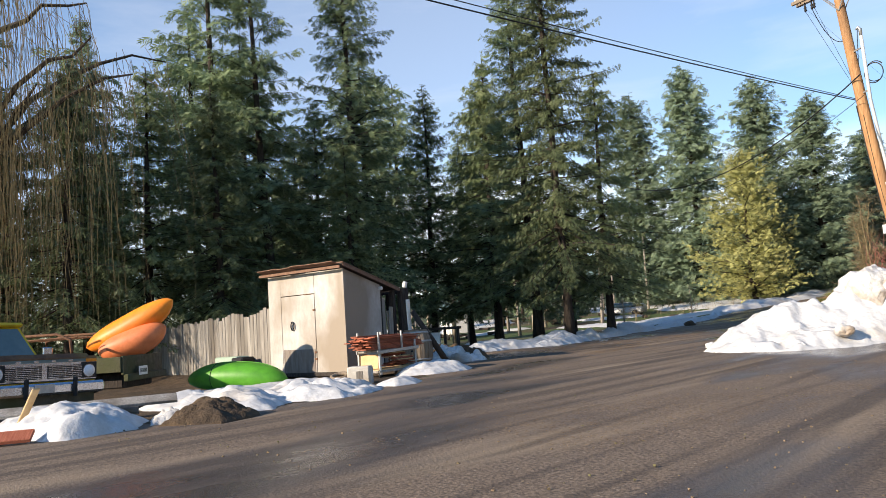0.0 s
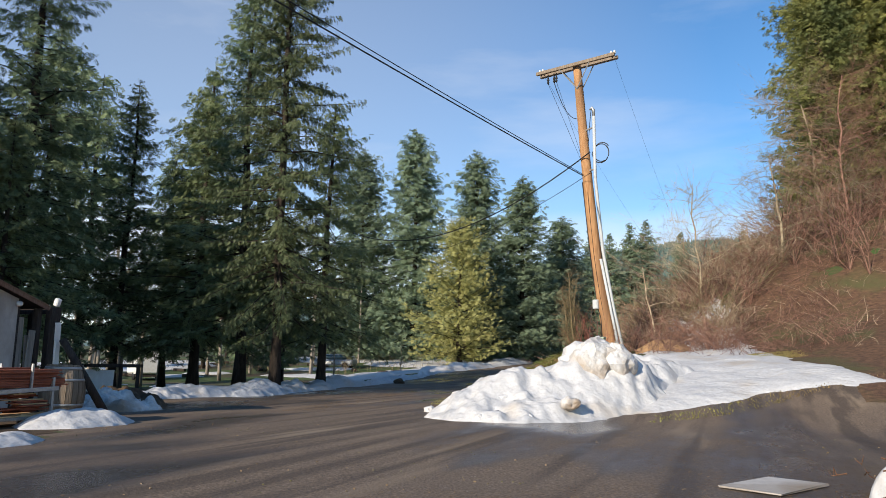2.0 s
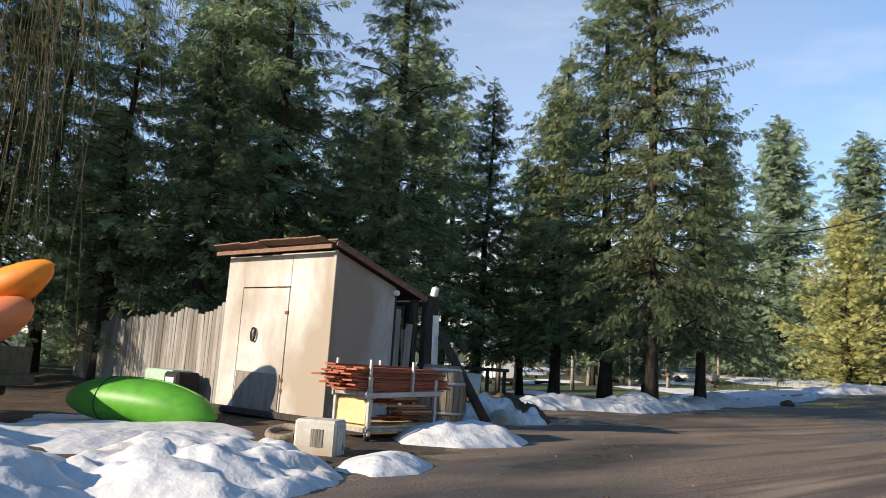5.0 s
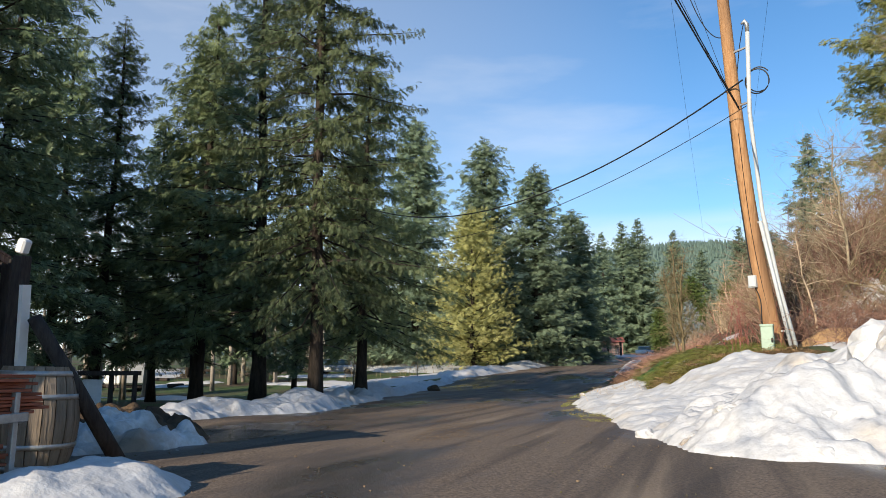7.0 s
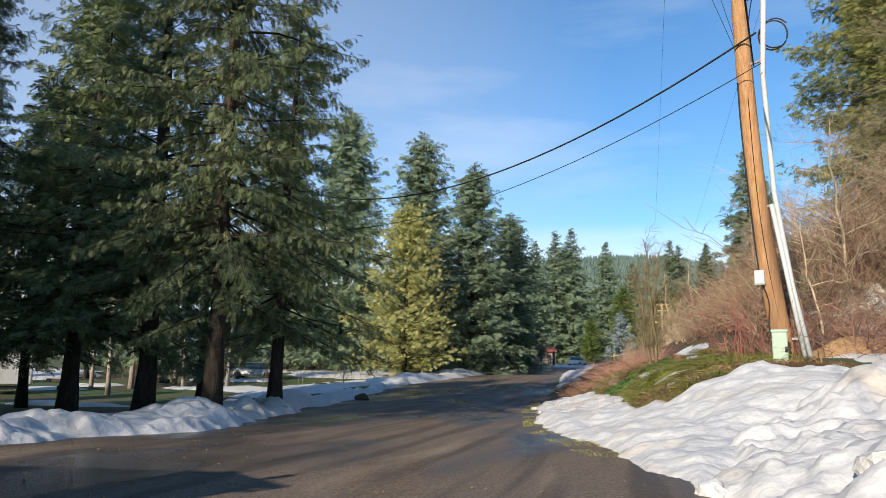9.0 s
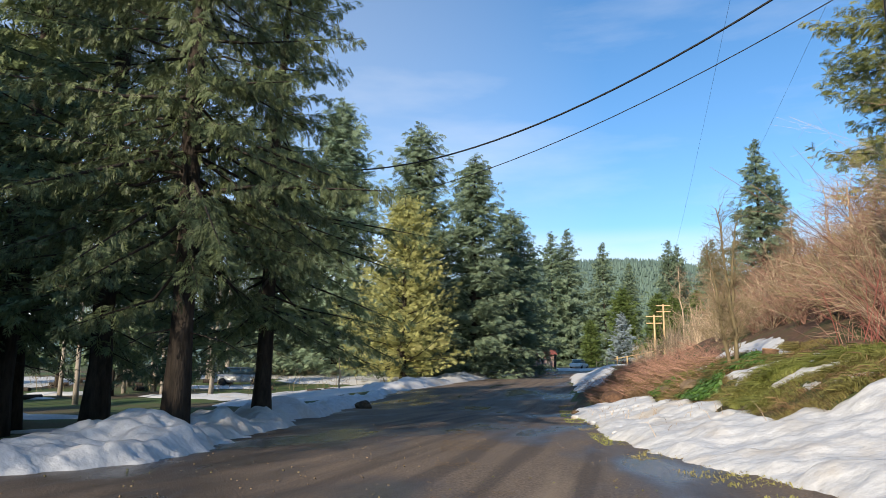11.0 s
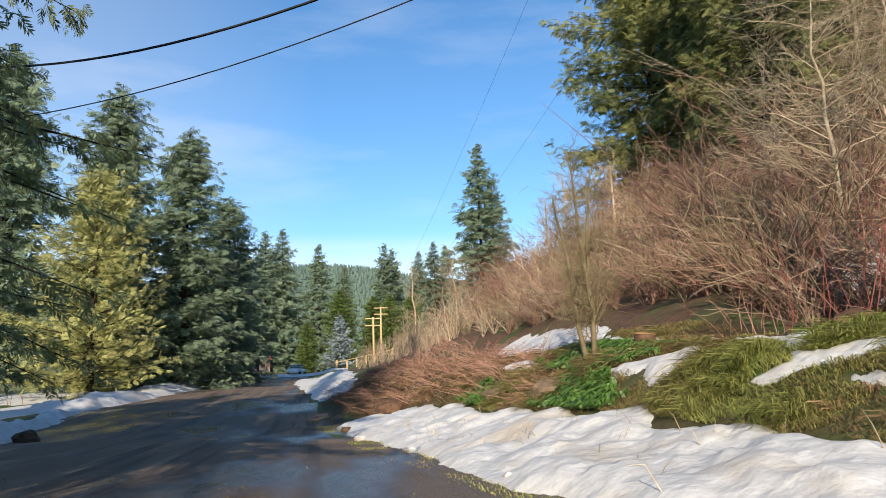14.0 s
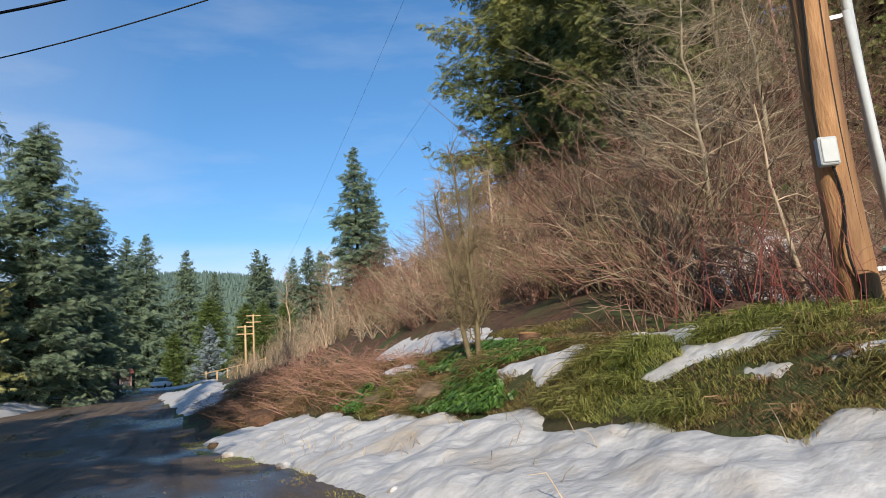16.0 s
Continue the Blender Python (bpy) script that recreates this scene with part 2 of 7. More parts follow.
M_LAMP = mat("lamp_glass", (0.75, 0.76, 0.78), (0.65, 0.66, 0.68), 14, 0.15, 0, spec=0.6)
M_AMBER = mat("amber_plastic", (0.75, 0.25, 0.03), (0.65, 0.2, 0.02), 5, 0.3, 0)
M_ROOFRED = mat("red_roof_paint", (0.20, 0.06, 0.045), (0.27, 0.09, 0.07), 5, 0.7, 0.1)
M_PINKWALL = mat("pink_board_wall", (0.36, 0.22, 0.18), (0.30, 0.18, 0.15), 4, 0.8, 0.1)
M_ROOF = mat("weathered_roof_boards", (0.15, 0.075, 0.05), (0.26, 0.16, 0.11), 8, 0.9, 0.5, stretch=(1, 5, 1))
M_TAN_EARTH = mat("sandy_earth", (0.36, 0.21, 0.10), (0.46, 0.29, 0.15), 9, 0.95, 0.7, bump_scale=25)
M_ROCK = mat("brown_rock", (0.13, 0.09, 0.055), (0.24, 0.17, 0.11), 6, 0.9, 0.8, c=(0.10, 0.11, 0.04), coarse=0.6)
M_APPLIANCE = mat("weathered_enamel", (0.56, 0.52, 0.46), (0.46, 0.42, 0.36), 9, 0.6, 0.15, c=(0.34, 0.27, 0.20), coarse=0.55)
M_CABLE = mat("black_cable", (0.012, 0.012, 0.013), (0.02, 0.02, 0.02), 20, 0.6, 0)


def road_material():
    m = bpy.data.materials.new("wet_gravel_road")
    m.use_nodes = True
    n, l = m.node_tree.nodes, m.node_tree.links
    bs = n["Principled BSDF"]
    co = n.new("ShaderNodeTexCoord")

    def tex(kind, scale, detail=4, stretch=None):
        t = n.new(kind)
        t.inputs["Scale"].default_value = scale
        if kind == "ShaderNodeTexNoise":
            t.inputs["Detail"].default_value = detail
        src = co.outputs["Object"]
        if stretch:
            mp = n.new("ShaderNodeMapping")
            mp.inputs["Scale"].default_value, mp.inputs["Rotation"].default_value = stretch, (0, 0, radians(-14))
            l.new(src, mp.inputs["Vector"])
            src = mp.outputs[0]
        l.new(src, t.inputs["Vector"])
        return t

    def ramp(src, p0, p1, c0=(0, 0, 0, 1), c1=(1, 1, 1, 1)):
        r = n.new("ShaderNodeValToRGB")
        r.color_ramp.elements[0].position, r.color_ramp.elements[1].position = p0, p1
        r.color_ramp.elements[0].color, r.color_ramp.elements[1].color = c0, c1
        l.new(src, r.inputs[0])
        return r

    def mixed(fac, a, b):
        x = n.new("ShaderNodeMixRGB")
        l.new(fac, x.inputs[0])
        for k, v in ((1, a), (2, b)):
            if isinstance(v, tuple):
                x.inputs[k].default_value = (*v, 1)
            else:
                l.new(v, x.inputs[k])
        return x.outputs[0]

    grit = tex("ShaderNodeTexNoise", 38, 6)
    stones = tex("ShaderNodeTexVoronoi", 34)
    patch = tex("ShaderNodeTexNoise", 0.35, 6, (1.0, 0.30, 1))
    streak = tex("ShaderNodeTexNoise", 1.1, 5, (1.0, 0.12, 1))
    base = mixed(ramp(grit.outputs["Fac"], 0.35, 0.68).outputs[0], (0.088, 0.063, 0.046), (0.24, 0.172, 0.12))
    stone = mixed(ramp(stones.outputs["Distance"], 0.10, 0.16).outputs[0], (0.25, 0.20, 0.15), base)
    rub = ramp(tex("ShaderNodeTexNoise", 0.8, 4).outputs["Fac"], 0.54, 0.64)
    base = mixed(rub.outputs[0], base, stone)
    tan = ramp(streak.outputs["Fac"], 0.56, 0.72)
    base = mixed(tan.outputs[0], base, (0.27, 0.20, 0.135))
    pebble = tex("ShaderNodeTexVoronoi", 16)
    few = ramp(tex("ShaderNodeTexNoise", 5.0, 3).outputs["Fac"], 0.56, 0.60)
    base = mixed(few.outputs[0], base, mixed(ramp(pebble.outputs["Distance"], 0.13, 0.20).outputs[0], (0.30, 0.24, 0.18), base))
    rut = ramp(tex("ShaderNodeTexNoise", 2.6, 3, (1.0, 0.035, 1)).outputs["Fac"], 0.50, 0.62)
    base = mixed(rut.outputs[0], base, mixed(ramp(grit.outputs["Fac"], 0.3, 0.7).outputs[0], (0.05, 0.037, 0.028), (0.13, 0.092, 0.066)))
    wet = ramp(patch.outputs["Fac"], 0.47, 0.60)
    dark = mixed(wet.outputs[0], base, (0.055, 0.047, 0.044))
    l.new(dark, bs.inputs["Base Color"])
    rr = ramp(wet.outputs[0], 0.0, 1.0, (0.86, 0.86, 0.86, 1), (0.20, 0.20, 0.20, 1))
    l.new(rr.outputs[0], bs.inputs["Roughness"])
    bs.inputs["Specular IOR Level"].default_value = 0.4
    bp = n.new("ShaderNodeBump")
    bp.inputs["Strength"].default_value, bp.inputs["Distance"].default_value = 0.42, 0.025
    l.new(grit.outputs["Fac"], bp.inputs["Height"])
    l.new(bp.outputs[0], bs.inputs["Normal"])
    return m


M_ROAD = road_material()

# ---- tools ----
RNG = np.random.default_rng(11)


def lattice(seed):
    return np.random.default_rng(seed).random((64, 64))


LAT = [lattice(100 + i) for i in range(6)]


def vnoise(x, y, k=0):
    """Smooth value noise in 0..1 on arrays."""
    x, y = np.asarray(x, float), np.asarray(y, float)
    xi, yi = np.floor(x).astype(int), np.floor(y).astype(int)
    u, v = x - xi, y - yi
    u, v = u * u * (3 - 2 * u), v * v * (3 - 2 * v)
    t = LAT[k % 6]
    g = lambda a, b: t[a % 64, b % 64]
    return (g(xi, yi) * (1 - u) + g(xi + 1, yi) * u) * (1 - v) + (g(xi, yi + 1) * (1 - u) + g(xi + 1, yi + 1) * u) * v


def fbm(x, y, scale=1.0, k=0, octaves=4):
    out, amp, tot = 0, 1.0, 0
    for i in range(octaves):
        out = out + amp * vnoise(np.asarray(x) * scale * 2**i + 17.3 * i, np.asarray(y) * scale * 2**i + 9.1 * i, k + i)
        tot, amp = tot + amp, amp * 0.5
    return out / tot


def smooth(a, b, x):
    t = np.clip((np.asarray(x, float) - a) / (b - a), 0, 1)
    return t * t * (3 - 2 * t)


class Geo:
    """Collects vertices and faces for one mesh."""

    def __init__(self):
        self.v, self.f, self.n = [], [], 0

    def add(self, v, f):
        v = np.asarray(v, float)
        self.v.append(v)
        self.f.extend([tuple(i + self.n for i in face) for face in f])
        self.n += len(v)
        return self

    def addm(self, v, faces):
        """Like add, with faces as an integer array of one width."""
        self.v.append(np.asarray(v, float))
        self.f.extend(map(tuple, (np.asarray(faces) + self.n).tolist()))
        self.n += len(v)
        return self

    def box(self, centre, size, rz=0.0, ry=0.0, rx=0.0, jitter=0.0, bev=0.0):
        sx, sy, sz = (s / 2 for s in size)
        if bev:
            b = min(bev, sx * 0.9, sy * 0.9, sz * 0.9)
            v = []
            for (x, y, z) in [(x, y, z) for x in (-1, 1) for y in (-1, 1) for z in (-1, 1)]:
                v += [(x * (sx - b), y * (sy - b), z * sz), (x * (sx - b), y * sy, z * (sz - b)), (x * sx, y * (sy - b), z * (sz - b))]
            idx = lambda x, y, z, k: 3 * ((x > 0) * 4 + (y > 0) * 2 + (z > 0)) + k
            f = []
            for s in (-1, 1):
                f.append((idx(-1, -1, s, 0), idx(1, -1, s, 0), idx(1, 1, s, 0), idx(-1, 1, s, 0))[::s])
                f.append((idx(-1, s, -1, 1), idx(-1, s, 1, 1), idx(1, s, 1, 1), idx(1, s, -1, 1))[::s])
                f.append((idx(s, -1, -1, 2), idx(s, 1, -1, 2), idx(s, 1, 1, 2), idx(s, -1, 1, 2))[::s])
            for a in (-1, 1):
                for c in (-1, 1):
                    f.append((idx(-1, a, c, 0), idx(1, a, c, 0), idx(1, a, c, 1), idx(-1, a, c, 1)))
                    f.append((idx(a, -1, c, 0), idx(a, 1, c, 0), idx(a, 1, c, 2), idx(a, -1, c, 2)))
                    f.append((idx(a, c, -1, 1), idx(a, c, 1, 1), idx(a, c, 1, 2), idx(a, c, -1, 2)))
            for a in (-1, 1):
                for c in (-1, 1):
                    for d in (-1, 1):
                        f.append(tuple(idx(a, c, d, k) for k in range(3)))
        else:
            v = [(x, y, z) for x in (-sx, sx) for y in (-sy, sy) for z in (-sz, sz)]
            f = [(0, 1, 3, 2), (4, 6, 7, 5), (0, 4, 5, 1), (2, 3, 7, 6), (0, 2, 6, 4), (1, 5, 7, 3)]
        v = np.array(v)
        if jitter:
            v = v + RNG.normal(0, jitter, v.shape)
        r = np.array(Euler((rx, ry, rz)).to_matrix())
        return self.add(v @ r.T + np.asarray(centre), f)

    def tube(self, pts, radii, sides=6, cap=True):
        pts = np.asarray(pts, float)
        radii = np.broadcast_to(np.asarray(radii, float), (len(pts),))
        d = np.gradient(pts, axis=0)
        d /= np.linalg.norm(d, axis=1, keepdims=True) + 1e-9
        ref = np.where(np.abs(d[:, 2:3]) > 0.9, np.array([[1.0, 0, 0]]), np.array([[0, 0, 1.0]]))
        a = np.cross(d, ref)
        a /= np.linalg.norm(a, axis=1, keepdims=True) + 1e-9
        b = np.cross(d, a)
        ang = np.arange(sides) * 2 * np.pi / sides
        v = pts[:, None] + radii[:, None, None] * (np.cos(ang)[None, :, None] * a[:, None] + np.sin(ang)[None, :, None] * b[:, None])
        k = len(pts)
        f = [(i * sides + j, i * sides + (j + 1) % sides, (i + 1) * sides + (j + 1) % sides, (i + 1) * sides + j)
             for i in range(k - 1) for j in range(sides)]
        if cap:
            f += [tuple(range(sides))[::-1], tuple((k - 1) * sides + j for j in range(sides))]
        return self.add(v.reshape(-1, 3), f)

    def lathe(self, profile, sides=20, centre=(0, 0, 0)):
        ang = np.arange(sides) * 2 * np.pi / sides
        v = np.array([[(r * math.cos(a), r * math.sin(a), z) for a in ang] for r, z in profile]).reshape(-1, 3)
        k = len(profile)
        f = [(i * sides + j, i * sides + (j + 1) % sides, (i + 1) * sides + (j + 1) % sides, (i + 1) * sides + j)
             for i in range(k - 1) for j in range(sides)]
        f += [tuple(range(sides))[::-1], tuple((k - 1) * sides + j for j in range(sides))]
        return self.add(v + np.asarray(centre), f)

    def mesh(self, name, material, soft=False):
        me = bpy.data.meshes.new(name)
        me.from_pydata(np.concatenate(self.v).tolist() if self.v else [], [], self.f)
        me.materials.append(material)
        if soft:
            me.polygons.foreach_set("use_smooth", [True] * len(me.polygons))
        me.update()
        return me


def part(name, geo, material, parent, label="", soft=False):
    ob = new(name, geo.mesh(name, material, soft))
    ob.parent = parent
    if label:
        ob["label"] = label
    return ob


def thing(name, label, category, place=None, group="", kind=""):
    """An Empty at a thing's base, to hold its parts."""
    ob = new(name)
    ob.empty_display_size = 0.1
    if place is not None:
        ob.matrix_basis = place
    return tagged(ob, label, category, group, kind)


def single(name, geo, material, label, category, place=None, group="", kind="", soft=False):
    ob = new(name, geo.mesh(name, material, soft))
    if place is not None:
        ob.matrix_basis = place
    return tagged(ob, label, category, group, kind)


# ---- the lie of the land ----
ROAD_R = ([-60, 17.6, 18.2, 19, 21, 23, 26, 29, 33, 38, 43, 58, 80, 110, 150, 400], [30, 30, 9.0, 2.3, 1.3, 0.6, -0.3, -1.2, -1.7, -2.4, -2.9, -4.0, -5.2, -5.0, -4.2, 10])
ROAD_L = ([-60, 0, 4, 6, 8.5, 11, 14, 15.5, 18, 20, 22, 26, 28, 30.5, 35, 41, 50, 62, 80, 110, 150, 400],
          [-2.5, -2.0, -0.8, -0.1, 0.2, -0.5, -1.8, -4.2, -7.0, -7.8, -8.0, -7.4, -7.5, -8.2, -9.6, -10.8, -13.0, -14.3, -13.2, -11.0, -9.6, 2])


def road_r(y):
    return np.interp(y, *ROAD_R)


def road_l(y):
    return np.interp(y, *ROAD_L)


def ground_z(x, y):
    """Height of the bare ground."""
    x, y = np.asarray(x, float), np.asarray(y, float)
    up = 0.043 * np.maximum(0, y - 47) * smooth(40, 60, y)
    up = np.where(y > 150, 0.043 * 103 + 0.03 * (y - 150), up)
    z = -0.08 + up
    s = x - np.interp(y, [0, 18.0, 19, 21, 23, 26, 29, 33, 38, 43, 58, 80, 110, 150, 400],
                      [4, 3.0, 2.3, 1.3, 0.6, -0.3, -1.2, -1.7, -2.4, -2.9, -4.0, -5.2, -5.0, -4.2, 10])
    bank = np.interp(s, [0, 0.8, 1.4, 2.0, 2.5, 3, 4, 6, 12], [0, 0.10, 0.26, 0.52, 0.80, 1.22, 1.50, 1.62, 1.75])
    low = np.interp(s, [0, 1.0, 3, 5, 10], [0, 0.12, 0.45, 0.8, 1.2])
    w = smooth(24, 32, y)
    z = z + (bank * w + low * (1 - w) * smooth(19, 26, y)) * (1 - 0.55 * smooth(60, 110, y))
    z = z + np.minimum(0.8, 0.20 * np.maximum(0, s - 3.7)) * smooth(33.5, 38, y) * (1 - smooth(56, 70, y))
    z = z + 0.36 * np.clip(s - 5.7, 0, 12) * smooth(0, 1, (y - 31.5) / (6.5 + 0.9 * np.maximum(0, x - 7))) * (1 - 0.6 * smooth(60, 120, y))
    xs = np.interp(y, [10, 26, 34, 42, 60, 120], [16, 12, 7.5, 5.5, 5, 6])
    z = z + 0.24 * np.maximum(0, x - xs) * smooth(8, 30, y) * np.where(x > 60, 60 / np.maximum(x, 1), 1)
    z = z - 0.20 * smooth(4.6, 6.8, -x) * (1 - smooth(11.8, 13.2, y)) * smooth(5, 8, y)
    z = z - 0.45 * smooth(1.0, 9, road_l(y) - x) * smooth(17, 23, y) * (1 - smooth(60, 90, y))
    z = z + 0.05 * (fbm(x, y, 0.7, 1, 3) - 0.5) * smooth(0.3, 1.5, np.maximum(road_l(y) - x, s))
    z = z + 0.22 * (fbm(x, y, 0.9, 2, 4) - 0.5) * smooth(2.0, 3.2, s) * smooth(26, 33, y)
    return z


def sheet(name, xs, ys, zf, material, keep=None, label="", category="", kind="structure"):
    gx, gy = np.meshgrid(xs, ys)
    gz = zf(gx, gy)
    nx, ny = len(xs), len(ys)
    idx = np.arange(nx * ny).reshape(ny, nx)
    quads = np.stack([idx[:-1, :-1], idx[:-1, 1:], idx[1:, 1:], idx[1:, :-1]], -1).reshape(-1, 4)
    v = np.stack([gx, gy, gz], -1).reshape(-1, 3)
    if keep is not None:
        k = keep(gx, gy).reshape(-1)
        quads = quads[k[quads].any(1)]
        used = np.unique(quads)
        remap = -np.ones(nx * ny, int)
        remap[used] = np.arange(len(used))
        v, quads = v[used], remap[quads]
    g = Geo()
    g.addm(v, quads)
    return single(name, g, material, label, category, kind=kind, soft=True)


def poly_dist(x, y, poly):
    """Signed distance to a polygon's rim, positive inside."""
    px, py = np.asarray(poly, float).T
    qx, qy = np.roll(px, -1), np.roll(py, -1)
    best, inside = np.full(x.shape, 1e9), np.zeros(x.shape, bool)
    for ax, ay, bx, by in zip(px, py, qx, qy):
        t = np.clip(((x - ax) * (bx - ax) + (y - ay) * (by - ay)) / ((bx - ax) ** 2 + (by - ay) ** 2), 0, 1)
        best = np.minimum(best, np.hypot(x - ax - t * (bx - ax), y - ay - t * (by - ay)))
        inside ^= ((ay > y) != (by > y)) & (x < (bx - ax) * (y - ay) / (by - ay + 1e-12) + ax)
    return np.where(inside, best, -best)


def heap(name, poly, height, material, label, category, res=0.08, round_=0.5, rough=0.4, ragged=0.25, peaks=(), kind="", group="", k=0, soft=True, lump=1.6):
    """A mound of snow or earth on the ground, with a ragged rim and an uneven top."""
    p = np.asarray(poly, float)
    xs, ys = np.arange(p[:, 0].min() - 0.4, p[:, 0].max() + 0.4, res), np.arange(p[:, 1].min() - 0.4, p[:, 1].max() + 0.4, res)
    gx, gy = np.meshgrid(xs, ys)
    d = poly_dist(gx, gy, p) + ragged * 2 * (fbm(gx, gy, lump, k, 4) - 0.5)
    h = height * (1 - np.exp(-np.maximum(d, 0) / round_)) * (1 + rough * 2 * (fbm(gx, gy, lump * 0.8, k + 2, 5) - 0.5))
    for cx, cy, r, ph in peaks:
        h = h + ph * np.exp(-((gx - cx) ** 2 + (gy - cy) ** 2) / r**2) * smooth(0, 0.4, d) * (0.8 + 0.5 * fbm(gx, gy, 2.5, k + 1, 4))
    h = h + np.minimum(0.16, 0.5 * height) * rough * 1.5 * (smooth(0.25, 0.75, fbm(gx, gy, lump * 2.0, k + 4, 3)) - 0.5) * smooth(0, 0.35, d)
    h = h + 0.16 * height * rough * (fbm(gx, gy, 7, k + 3, 3) - 0.5) * smooth(0, 0.3, d)
    z = ground_z(gx, gy) + np.where(d > 0, np.maximum(h, 0.004), -0.06)
    return sheet(name, xs, ys, lambda a, b: z, material, keep=lambda a, b: d > 0, label=label, category=category, kind=kind) if not group else \
        tagged(sheet(name, xs, ys, lambda a, b: z, material, keep=lambda a, b: d > 0, label=label, category=category, kind=kind), group=group)


gx_ = np.concatenate([np.linspace(-900, -60, 22), np.arange(-58, -16, 1.5), np.arange(-16, 14, 0.3), np.arange(14, 60, 1.5), np.linspace(62, 900, 22)])
gy_ = np.concatenate([np.linspace(-300, -22, 10), np.arange(-20, 4, 1.0), np.arange(4, 50, 0.3), np.arange(50, 160, 2.0), np.linspace(165, 900, 22)])


def ground_sheet_z(x, y):
    on_road = smooth(0, 0.5, np.minimum(x - road_l(y), road_r(y) - x))
    return ground_z(x, y) - 0.06 * on_road


ground = sheet("ground", gx_, gy_, ground_sheet_z, M_FIELD, label="damp winter grass and bare earth beside the road", category="ground")


def band(name, x0, x1, y0, y1, res, inside, lift, material, label, category="ground"):
    xs, ys = np.arange(x0, x1, res), np.arange(y0, y1, res)
    return sheet(name, xs, ys, lambda a, b: np.where(inside(a, b), ground_z(a, b) + lift, ground_z(a, b) - 0.09), material, keep=inside, label=label, category=category)


def road_inside(x, y):
    wob = 0.35 * (fbm(x, y, 0.8, 3, 4) - 0.5)
    lot = (x > 3.5) & (y < 18.8 + 1.2 * (x - 4) + 2 * wob) & (y < 26.5 + 3 * wob)
    return (x > road_l(y) - 0.6 + wob) & ((x < road_r(y) + 0.55 + wob) | lot)


xs_r = np.concatenate([np.arange(-20, 32, 0.4)])
ys_r = np.concatenate([np.arange(-40, 4, 1.0), np.arange(4, 60, 0.35), np.arange(60, 150, 1.5)])
road = sheet("road", xs_r, ys_r, lambda a, b: ground_z(a, b) + np.where(road_inside(a, b), 0.012 + 0.03 * (fbm(a, b, 0.5, 4, 3) - 0.5) + 0.022 * (fbm(a + 0.25 * b, 0.12 * b, 1.6, 2, 3) - 0.5), -0.08), M_ROAD,
             keep=road_inside, label="wet brown gravel road with puddles and ruts", category="road")
yard_ground = band("yard_ground", -17, 1.0, -4, 18.5, 0.3, lambda x, y: (x < road_l(y) - 0.3) & (x > -16) & (y < 17.4 + 0.8 * np.sin(x)), 0.012, M_DIRT, "muddy brown yard beside the shed")
bank_ground = band("bank_ground", -6, 6.5, 25, 60, 0.3, lambda x, y: (x > np.interp(y, ROAD_R[0], ROAD_R[1]) + 0.5) & (x < np.interp(y, [25, 60], [4, 1]) + 1.0), 0.012,
                   M_GRASS_GROUND, "mossy grass bank beside the road")
hill_ground = band("hill_ground", 2.0, 48, 22, 120, 0.8, lambda x, y: x > np.interp(y, [22, 30, 38, 60, 120], [10.5, 6.2, 3.4, 2.0, 0.5]), 0.03,
                   M_HILL_GROUND, "hillside of brown leaf litter under brush")

# ---- snow and earth ----
heap("snow_bank", [(-6.9, 18.6)] + [(float(road_l(y)) + 0.15 - 0.25 * math.sin(y * 0.9), y) for y in np.arange(19.5, 60, 2.0)]
     + [(float(road_l(y)) - 1.6 - 0.8 * math.sin(y * 0.53) - 0.4 * math.sin(y * 1.7), y) for y in np.arange(59, 19, -2.0)], 0.27, M_SNOW,
     "ploughed snow bank along the road under the firs", "snow bank", 0.08, 0.3, 0.7, 0.4, k=1, lump=1.7,
     peaks=((-8.5, 27.5, 0.7, 0.16), (-9.2, 30.5, 0.6, 0.2), (-11.5, 38, 1.2, 0.25), (-9.9, 34, 0.6, 0.22), (-8.6, 24, 0.6, 0.12)))
heap("snow_bank", [(float(road_l(y)) + 0.1, y) for y in np.arange(60, 112, 4.0)] + [(float(road_l(y)) - 3.0 - 1.2 * math.sin(y * 0.4), y) for y in np.arange(110, 59, -4.0)],
     0.5, M_SNOW, "ploughed snow bank beyond the pine", "snow bank", 0.35, 0.6, 0.7, 0.5, k=2, lump=0.8)
LONG_BANK = [(1.1, 21.4), (0.5, 23.3), (-0.2, 26), (-1.1, 28.5), (-1.65, 32), (-2.2, 37.5), (-2.9, 43.0), (-3.0, 46.6), (-2.3, 47.4), (-1.5, 46.6), (-0.95, 44.6), (-0.5, 41.6), (-0.35, 39.6), (-0.3, 37.9), (0.03, 36.3),
             (0.15, 35.0), (0.35, 34.1), (0.6, 33.45), (0.5, 32.3), (0.66, 31.2), (0.62, 30.6), (0.82, 30.3), (0.76, 29.7), (0.7, 29.3), (1.15, 29.4), (1.3, 28.9), (2.4, 29.2), (3.2, 30.0), (4.6, 28.5), (4.2, 26), (2.6, 23.5)]
heap("snow_bank", LONG_BANK, 0.2, M_SNOW,
     "long white snow bank sloping down to the road", "snow bank", 0.075, 0.35, 0.6, 0.28, k=3, lump=1.1)
